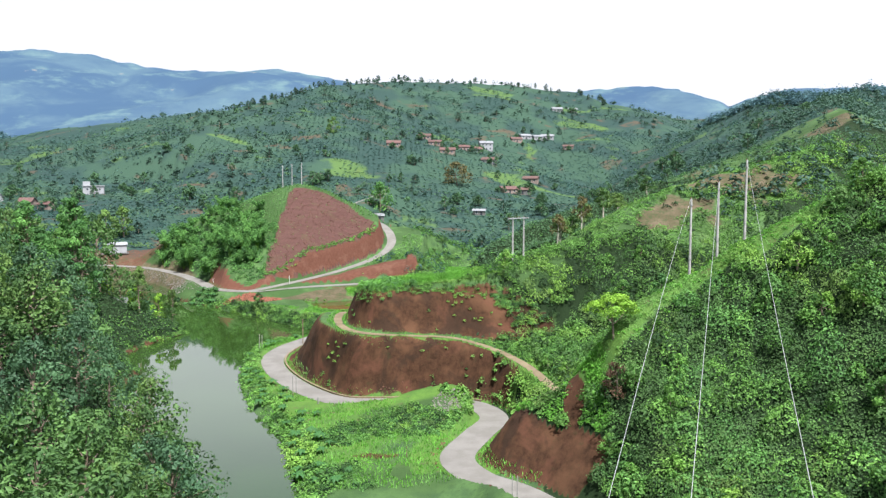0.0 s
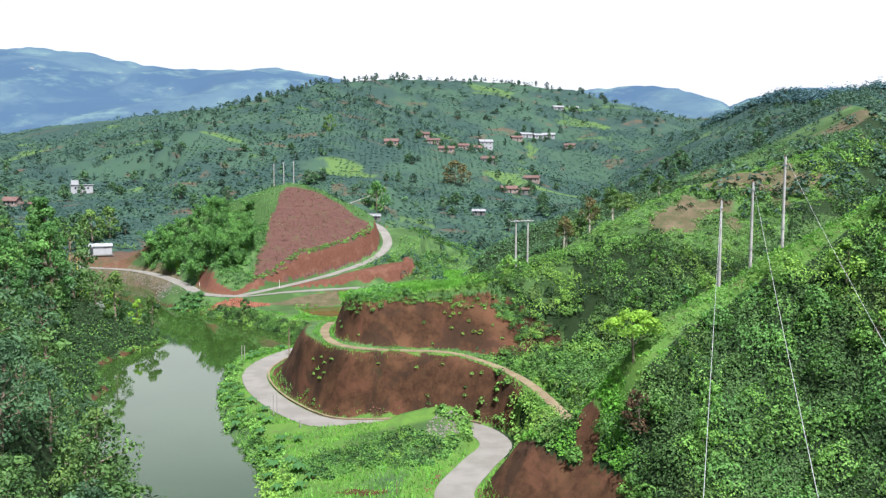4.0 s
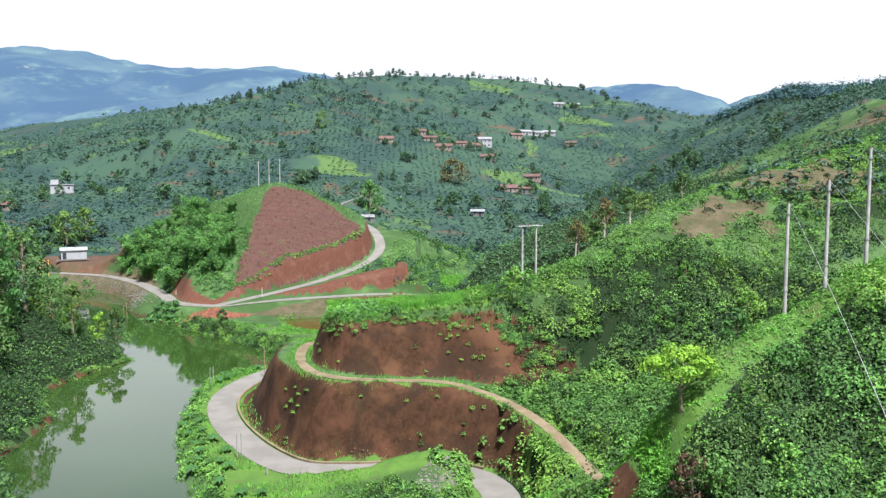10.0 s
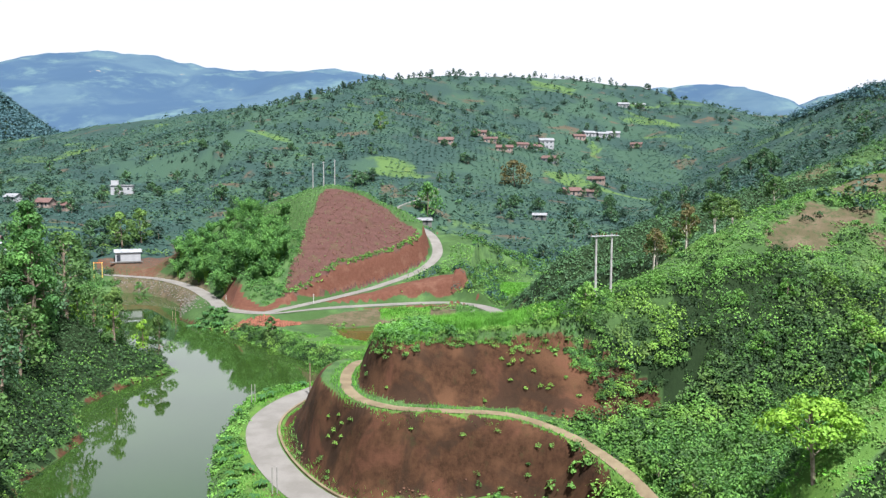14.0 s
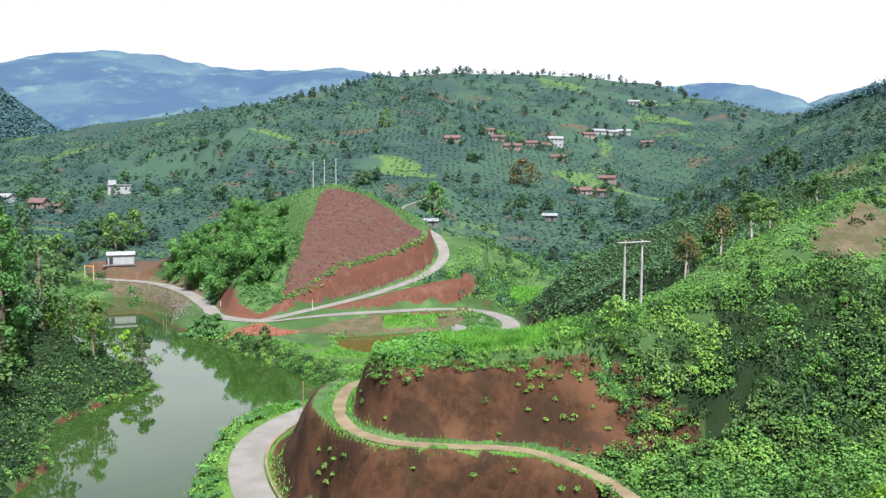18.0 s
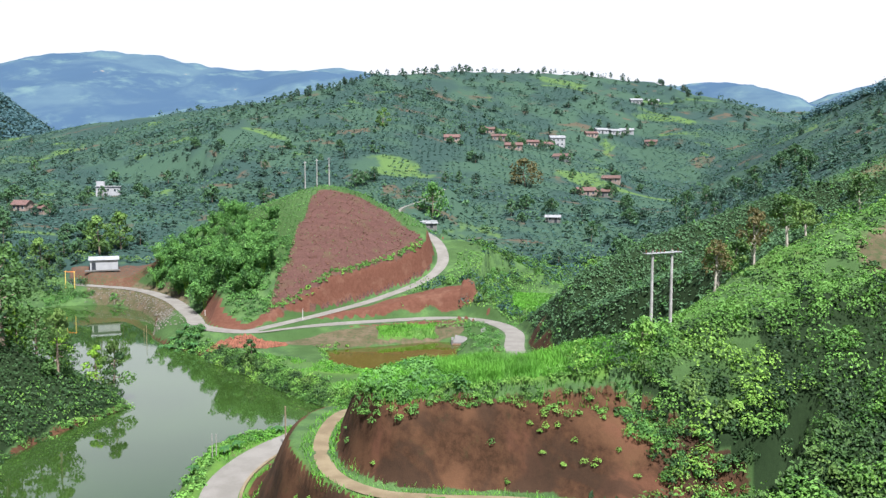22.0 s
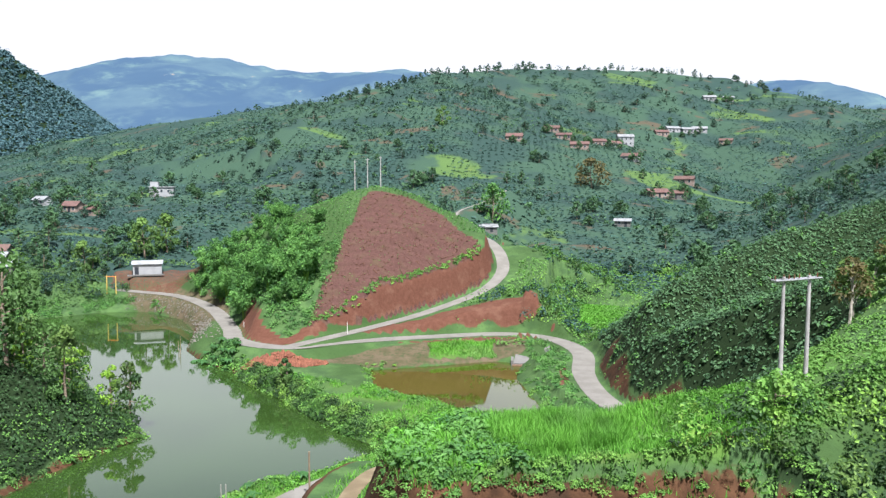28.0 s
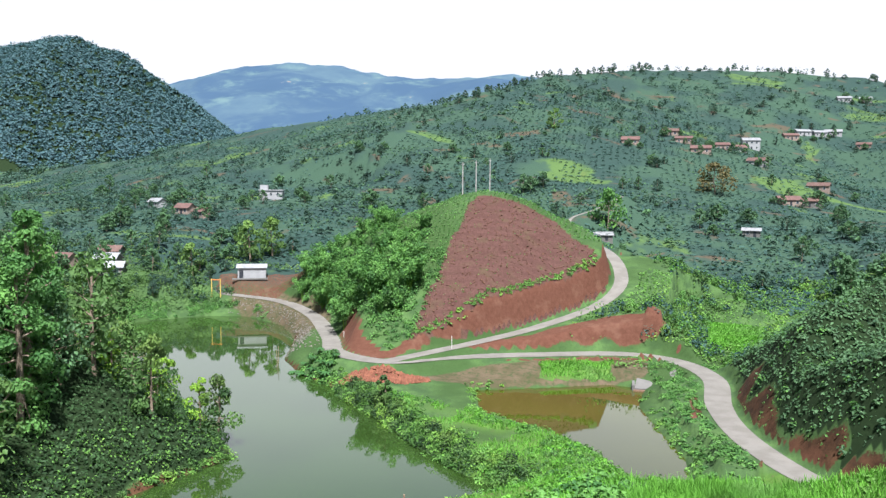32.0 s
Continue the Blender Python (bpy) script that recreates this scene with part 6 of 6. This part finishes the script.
for x, y, top in ((-43.3, 309.3, 43.6), (-39.9, 310, 44.2), (-36.4, 310.8, 44.6)):
    root = tagged(new("hilltop_pole"), "slim pale pole on top of the cone hill", "utility pole", "poles on the cone hill")
    base = float(ground_at(x, y)[0])
    root.location = (x, y, base)
    pole_part(root, 0, 0, -1.0, top - base, "shaft", 0.17, 0.11)
    bm = bmesh.new()
    limb(bm, (-0.5, 0, top - base - 0.5), (0.5, 0, top - base - 0.5), 0.05, 0.05, 4)
    part("crossarm", bm, M_STEEL, root)


def thin_post(name, x, y, h, r, mat, label, group="", sink=0.5, double=0.0):
    base = float(ground_at(x, y)[0])
    root = tagged(new(name), label, "post", group)
    root.location = (x, y, base)
    for k in range(2 if double else 1):
        bm = bmesh.new()
        limb(bm, (k * double, 0, -sink), (k * double, 0, h), r, r * 0.9, 8)
        part("shaft", bm, mat, root)
    return root


M_PIPE = plain("weathered_grey_pipe", (0.30, 0.29, 0.27), 0.7)
M_WOOD = plain("weathered_wood", (0.24, 0.18, 0.12), 0.9)
M_WHITE = plain("chalky_white_paint", (0.592, 0.584, 0.56), 0.7)
M_YELLOW = plain("faded_yellow_paint", (0.62, 0.46, 0.12), 0.6)
M_ORANGE = plain("orange_sign_paint", (0.70, 0.22, 0.05), 0.5)
for x, y, h in ((-17.6, 134.0, 3.2), (-29.6, 172.4, 3.4), (12.6, 86.2, 3.2)):
    thin_post("road_post", x, y, h, 0.07, M_PIPE, "pair of thin grey pipe posts beside the road", "posts beside the near road", 0.5, 0.55)
thin_post("stub_post", -12.8, 127.6, 1.1, 0.11, M_PIPE, "short dark post at the bend of the road")
thin_post("wooden_pole", -20.8, 176.2, 5.6, 0.11, M_WOOD, "weathered wooden pole beside the lake path")
for x, y, h in ((-34.6, 256.0, 2.6), (-88.8, 309.2, 1.6), (-60.6, 264.5, 1.4)):
    thin_post("marker_post", x, y + 3.0, h, 0.08, M_WHITE, "slim white marker post beside the dam road", "marker posts on the dam")
for x, y, h in ((-71.7, 258.2, 5.2), (-70.4, 254.8, 3.6), (-73.6, 261.4, 3.4)):
    thin_post("lake_stake", x, y, h, 0.06, M_WOOD, "thin dark stake standing in the lake", "stakes in the lake")
thin_post("sapling_stake", 1.1, 102.5, 1.5, 0.05, M_WOOD, "short wooden stake in the meadow")


def gate():
    root = tagged(new("road_barrier"), "two yellow posts with an orange board across the road", "barrier")
    base = float(ground_at(-118, 317)[0])
    root.location = (-118, 316, base)
    for x in (-1.4, 1.4):
        bm = bmesh.new()
        limb(bm, (x, 0, -0.5), (x, 0, 5.0), 0.16, 0.14, 8)
        part("post", bm, M_YELLOW, root)
    bm = bmesh.new()
    box(bm, (-1.7, -0.06, 4.6), (1.7, 0.06, 4.85))
    part("board", bm, M_ORANGE, root, "plain orange board")


gate()


# ---- buildings ----
def tin_material(name, color):
    n = Nodes(name, 0.5, 0.4)
    rib = n.node("ShaderNodeTexWave", 1, Vector=n.pos(), Scale=2.4)
    c = n.mix(n.step(n.noise(0.6, 5), 0.4, 0.7), color, tuple(v * 0.7 for v in color))
    return n.done(c, rib, 0.5, 0.05)


M_TIN = tin_material("grey_corrugated_sheet", (0.336, 0.352, 0.368))
M_TIN_WHITE = tin_material("pale_corrugated_sheet", (0.26, 0.27, 0.28))
M_TIN_RED = tin_material("faded_red_roofing", (0.150, 0.088, 0.076))
M_TIN_BROWN = tin_material("brown_tiled_roofing", (0.136, 0.084, 0.07))
M_WALL = plain("whitewashed_wall", (0.33, 0.34, 0.35), 0.8, 0, 0.15, 0.6)
M_WALL_GREY = plain("grey_block_wall", (0.16, 0.157, 0.148), 0.85, 0, 0.2, 0.6)
M_WALL_WARM = plain("pinkish_plaster_wall", (0.288, 0.224, 0.188), 0.8, 0, 0.2, 0.6)
M_DARK = plain("dark_door_and_shade_panel", (0.03, 0.035, 0.045), 0.5)
M_GLASS = plain("dark_window_glass", (0.05, 0.065, 0.08), 0.12)


def slab(name, parent, mat, pts, thick, label=""):
    """A sloping board: four corners and a thickness downwards."""
    bm = bmesh.new()
    top = [bm.verts.new(p) for p in pts]
    low = [bm.verts.new((p[0], p[1], p[2] - thick)) for p in pts]
    bm.faces.new(top)
    bm.faces.new(low[::-1])
    for i in range(4):
        bm.faces.new((top[i], low[i], low[(i + 1) % 4], top[(i + 1) % 4]))
    return part(name, bm, mat, parent, label)


def house(name, x, y, turn, w, d, h, rise, wall, roof, label, storeys=1, windows=3, group="", base=None, door=True, flat=False):
    """A house with walls, a gabled or flat roof, a door and windows with frames."""
    base = float(min(ground_at([x - w / 2, x + w / 2, x, x], [y, y, y - d / 2, y + d / 2]))) if base is None else base
    root = tagged(new(name), label, "house", group)
    root.matrix_basis = pose(x, y, base, 0, 0, turn)
    bm = bmesh.new()
    a = [(-w / 2, -d / 2), (w / 2, -d / 2), (w / 2, d / 2), (-w / 2, d / 2)]
    low, top = [bm.verts.new((p[0], p[1], -2.0)) for p in a], [bm.verts.new((p[0], p[1], h)) for p in a]
    for i in range(4):
        bm.faces.new((low[i], low[(i + 1) % 4], top[(i + 1) % 4], top[i]))
    if flat:
        bm.faces.new(top)
    else:
        g0, g1 = bm.verts.new((-w / 2, 0, h + rise)), bm.verts.new((w / 2, 0, h + rise))
        bm.faces.new((top[3], top[0], g0))
        bm.faces.new((top[1], top[2], g1))
    part("wall", bm, wall, root)
    e = 0.45
    if flat:
        slab("roof", root, wall, [(-w / 2 - e, -d / 2 - e, h + 0.3), (w / 2 + e, -d / 2 - e, h + 0.3), (w / 2 + e, d / 2 + e, h + 0.3), (-w / 2 - e, d / 2 + e, h + 0.3)], 0.3)
        bm = bmesh.new()
        box(bm, (-w / 2, -d / 6, h + 0.3), (-w / 6, d / 3, h + 2.6))
        part("stair_tower", bm, wall, root)
    else:
        k = rise / (d / 2)
        for s in (-1, 1):
            pts = [(-w / 2 - e, s * (d / 2 + e), h - k * e + 0.12), (w / 2 + e, s * (d / 2 + e), h - k * e + 0.12), (w / 2 + e, 0, h + rise + 0.12), (-w / 2 - e, 0, h + rise + 0.12)]
            slab("roof", root, roof, pts if s < 0 else pts[::-1], 0.1)
    for f in range(storeys):
        z = f * h / storeys + 1.0
        for i in range(windows):
            cx = -w / 2 + w * (i + 0.75) / (windows + 0.5)
            if door and f == 0 and i == windows // 2:
                bm = bmesh.new()
                box(bm, (cx - 0.5, -d / 2 - 0.05, 0.0), (cx + 0.5, -d / 2 + 0.02, 2.1))
                part("door", bm, M_DARK, root, "dark door")
                continue
            bm = bmesh.new()
            box(bm, (cx - 0.62, -d / 2 - 0.06, z - 0.08), (cx + 0.62, -d / 2 + 0.02, z + 1.28))
            win = part("window", bm, M_WHITE, root)
            bm = bmesh.new()
            box(bm, (cx - 0.52, -d / 2 - 0.09, z), (cx + 0.52, -d / 2 - 0.03, z + 1.2))
            part("pane", bm, M_GLASS, win, "dark window pane")
    return root


def shed():
    """The lake shed: long white block walls, a low grey roof, shade-dark panels as doorway and gable opening."""
    x, y = -113.2, 329.5
    base = float(ground_at(x, y)[0])
    root = tagged(new("shed"), "white block shed with a grey tin roof on bare earth", "shed")
    root.matrix_basis = pose(x, y, base, 0, 0, 24)
    w, d, h, rise = 8.4, 5.0, 3.3, 0.8
    bm = bmesh.new()
    a = [(-w / 2, -d / 2), (w / 2, -d / 2), (w / 2, d / 2), (-w / 2, d / 2)]
    low, top = [bm.verts.new((p[0], p[1], -2.5)) for p in a], [bm.verts.new((p[0], p[1], h)) for p in a]
    for i in range(4):
        bm.faces.new((low[i], low[(i + 1) % 4], top[(i + 1) % 4], top[i]))
    g0, g1 = bm.verts.new((-w / 2, 0, h + rise)), bm.verts.new((w / 2, 0, h + rise))
    bm.faces.new((top[3], top[0], g0))
    bm.faces.new((top[1], top[2], g1))
    part("wall", bm, M_WALL, root, "whitewashed block wall")
    for s in (-1, 1):
        pts = [(-w / 2 - 0.4, s * (d / 2 + 0.4), h - 0.05), (w / 2 + 0.4, s * (d / 2 + 0.4), h - 0.05), (w / 2 + 0.4, 0, h + rise + 0.1), (-w / 2 - 0.4, 0, h + rise + 0.1)]
        slab("roof", root, M_TIN, pts if s < 0 else pts[::-1], 0.1, "grey corrugated roof sheet")
    # No holes are cut; near-black panels paint the shade inside both openings.
    bm = bmesh.new()
    box(bm, (-w / 2 + 0.5, -d / 2 - 0.06, 0.1), (-w / 2 + 1.7, -d / 2 + 0.02, 2.4))
    part("door", bm, M_DARK, root, "dark panel painted as the shaded open doorway")
    bm = bmesh.new()
    box(bm, (-w / 2 - 0.05, -1.4, 0.1), (-w / 2 + 0.02, 1.3, 2.8))
    part("gable_shade_panel", bm, M_DARK, root, "dark panel painted as the shaded wide opening")
    bm = bmesh.new()
    box(bm, (-w / 2 - 1.6, -d / 2 - 1.0, -0.3), (w / 2 + 0.6, -d / 2, 0.08))
    part("apron", bm, M_WALL_GREY, root, "grey concrete apron")


shed()
house("white_house", -171, 466.8, 18, 11, 8, 6.6, 0, M_WALL, M_WALL, "white two storey house among trees", 2, 3, base=27.8, flat=True)
house("white_house", 68.5, 627.5, 5, 10, 7, 6.0, 1.6, M_WALL, M_TIN_WHITE, "white house with a pale roof in the hillside village", 2, 3)
VILLAGE = [(26.7, 577, M_WALL_WARM, M_TIN_RED), (34.7, 560, M_WALL_WARM, M_TIN_RED), (63, 557, M_WALL, M_TIN_BROWN), (67.1, 489, M_WALL_WARM, M_TIN_RED), (76.5, 492, M_WALL_GREY, M_TIN_BROWN),
           (86.8, 524, M_WALL_WARM, M_TIN_BROWN), (107.1, 679, M_WALL, M_TIN_WHITE), (118, 683, M_WALL, M_TIN_WHITE), (127.9, 688, M_WALL, M_TIN_WHITE), (-2.3, 546, M_WALL_WARM, M_TIN_RED),
           (48, 590, M_WALL_WARM, M_TIN_RED), (57, 600, M_WALL, M_TIN_RED), (98, 668, M_WALL_WARM, M_TIN_RED), (20, 590, M_WALL_WARM, M_TIN_BROWN), (141, 664, M_WALL_WARM, M_TIN_BROWN),
           (-166.2, 393, M_WALL_WARM, M_TIN_RED), (-152, 315.5, M_WALL_GREY, M_TIN), (-172.4, 320, M_WALL_WARM, M_TIN_RED), (-163.3, 331, M_WALL_GREY, M_TIN_BROWN), (-158, 322, M_WALL_GREY, M_TIN), (-201.5, 417, M_WALL, M_TIN_WHITE),
           (150, 760, M_WALL, M_TIN_WHITE), (166, 765, M_WALL, M_TIN_WHITE), (-178, 400, M_WALL_WARM, M_TIN_RED)]
WORDS = {M_TIN_RED.name: "faded red", M_TIN_BROWN.name: "brown", M_TIN_WHITE.name: "pale", M_TIN.name: "grey"}
for i, (x, y, wall, roof) in enumerate(VILLAGE):
    house("village_house", x, y, RNG.uniform(-25, 25), (7.0 if x < -140 else RNG.uniform(8, 10.5)), (4.5 if x < -140 else RNG.uniform(5.5, 7)), RNG.uniform(2.6, 3.2), RNG.uniform(1.2, 1.7), wall, roof,
          "low village house with a " + WORDS[roof.name] + " pitched roof among trees", 1, 3, "village houses")
hx, hy = [], []
for x, y, *_ in VILLAGE:
    for i in range(3):
        hx.append(x + RNG.uniform(-7, 7))
        hy.append(y - RNG.uniform(4.5, 8) if i < 2 else y + RNG.uniform(5, 9))
plant(valley_tree, np.array(hx), np.array(hy), 0.45, 0.85)
house("field_hut", -10.3, 388, 10, 7, 4.5, 1.9, 0.9, M_WALL_GREY, M_TIN_WHITE, "low hut with a pale tin roof by the hill road", 1, 2)
house("field_hut", 41.5, 409, -10, 6, 4, 2.4, 0.8, M_WALL_GREY, M_TIN_WHITE, "small hut with a pale tin roof among the fields", 1, 2)

# ---- spillway, rubble and clods ----
sp = tagged(new("spillway"), "grey concrete spillway apron at the corner of the pond", "spillway")
sp.location = (4.6, 253.5, 1.0)
slab("apron", sp, M_WALL_GREY, [(-3.5, -2.6, 0.35), (3.2, -3.6, 0.7), (5.0, 4.8, 2.6), (-2.4, 6.4, 2.6)], 0.5, "sloping grey concrete slab")
bm = bmesh.new()
box(bm, (-3.9, -3.0, -0.8), (-3.4, 6.2, 1.0))
part("side_wall", bm, M_WALL_GREY, sp)
bm = bmesh.new()
box(bm, (-3.6, -3.5, -0.8), (3.4, -3.0, 0.25))
part("front_wall", bm, M_RUST, sp, "stained dark front wall")


def rubble(name, n, place, size, mat, label, cat):
    """Angular stones or clods strewn over the ground; one object."""
    xs, ys = place(n)
    zs = ground_at(xs, ys)
    rng = np.random.default_rng(n)
    base = np.array([(1, 0, 0), (-1, 0, 0), (0, 1, 0), (0, -1, 0), (0, 0, 1), (0, 0, -1)], float)
    tri = np.array([(0, 2, 4), (2, 1, 4), (1, 3, 4), (3, 0, 4), (2, 0, 5), (1, 2, 5), (3, 1, 5), (0, 3, 5)])
    m = len(xs)
    s = size * rng.uniform(0.4, 1.5, (m, 1, 1)) * rng.uniform(0.6, 1.2, (m, 6, 1))
    v = base[None] * s * np.array([1, 1, 0.75]) + np.stack([xs, ys, zs + size * 0.1], -1)[:, None]
    v += rng.normal(size=v.shape) * size * 0.12
    f = (tri[None] + (np.arange(m) * 6)[:, None, None]).reshape(-1, 3)
    me = mesh_of(name, v.reshape(-1, 3), f)
    me.materials.append(mat)
    return stuff(name, me, label, cat)


M_REDCLOD = plain("red_earth_clods", (0.22, 0.085, 0.05), 0.95, 0, 0.4, 0.8)
M_BROWNCLOD = plain("brown_earth_clods", (0.13, 0.066, 0.04), 0.95, 0, 0.45, 0.8)
M_STONE = plain("grey_rubble_stone", (0.19, 0.175, 0.155), 0.9, 0, 0.4, 0.8)


def patch_of(box_, test):
    return lambda n: tuple(q[:n] for q in scatter(n * 14, box_, test))


rubble("red_rubble", 700, patch_of((-54, -34, 236, 250), lambda a, b: (np.hypot((a + 43.5) / 8.5, (b - 242.5) / 3.0) < 1) & (d_to(DAM_ROAD, a, b) > 2.2)), 0.55, M_REDCLOD, "heap of red earth clods beside the dam road", "rubble")
rubble("plough_clods", 900, patch_of((-58, 2, 254, 318), lambda a, b: (cover_at("plow", a, b) > 0.5) & (cover_at("red", a, b) < 0.5)), 0.26, M_BROWNCLOD, "brown clods and stubble strewn over the ploughed face", "clods")
rubble("cut_clods", 900, patch_of((-26, 20, 84, 172), lambda a, b: (d_to(NEAR_ROAD, a, b) > 2.6) & (d_to(NEAR_ROAD, a, b) < 3.6) & (cover_at("soil", a + 0.0, b) > -1) & (bumps(a, b, 5, 2, 141) > 0)), 0.16, M_BROWNCLOD, "crumbled brown earth at the foot of the cut", "clods")
rubble("dam_stones", 700, patch_of((-112, -60, 262, 322), lambda a, b: (d_to(DAM_ROAD, a, b) > 2.6) & (lake_d(a, b) > 0) & (lake_d(a, b) < 7)), 0.22, M_STONE, "grey stones on the dam's slope", "stones")
rubble("spoil_heap", 260, patch_of((4, 12, 116, 126), lambda a, b: (np.hypot((a - 7.6) / 2.8, (b - 121) / 3) < 1)), 0.17, M_STONE, "grey heap of rubble inside the road bend", "rubble")
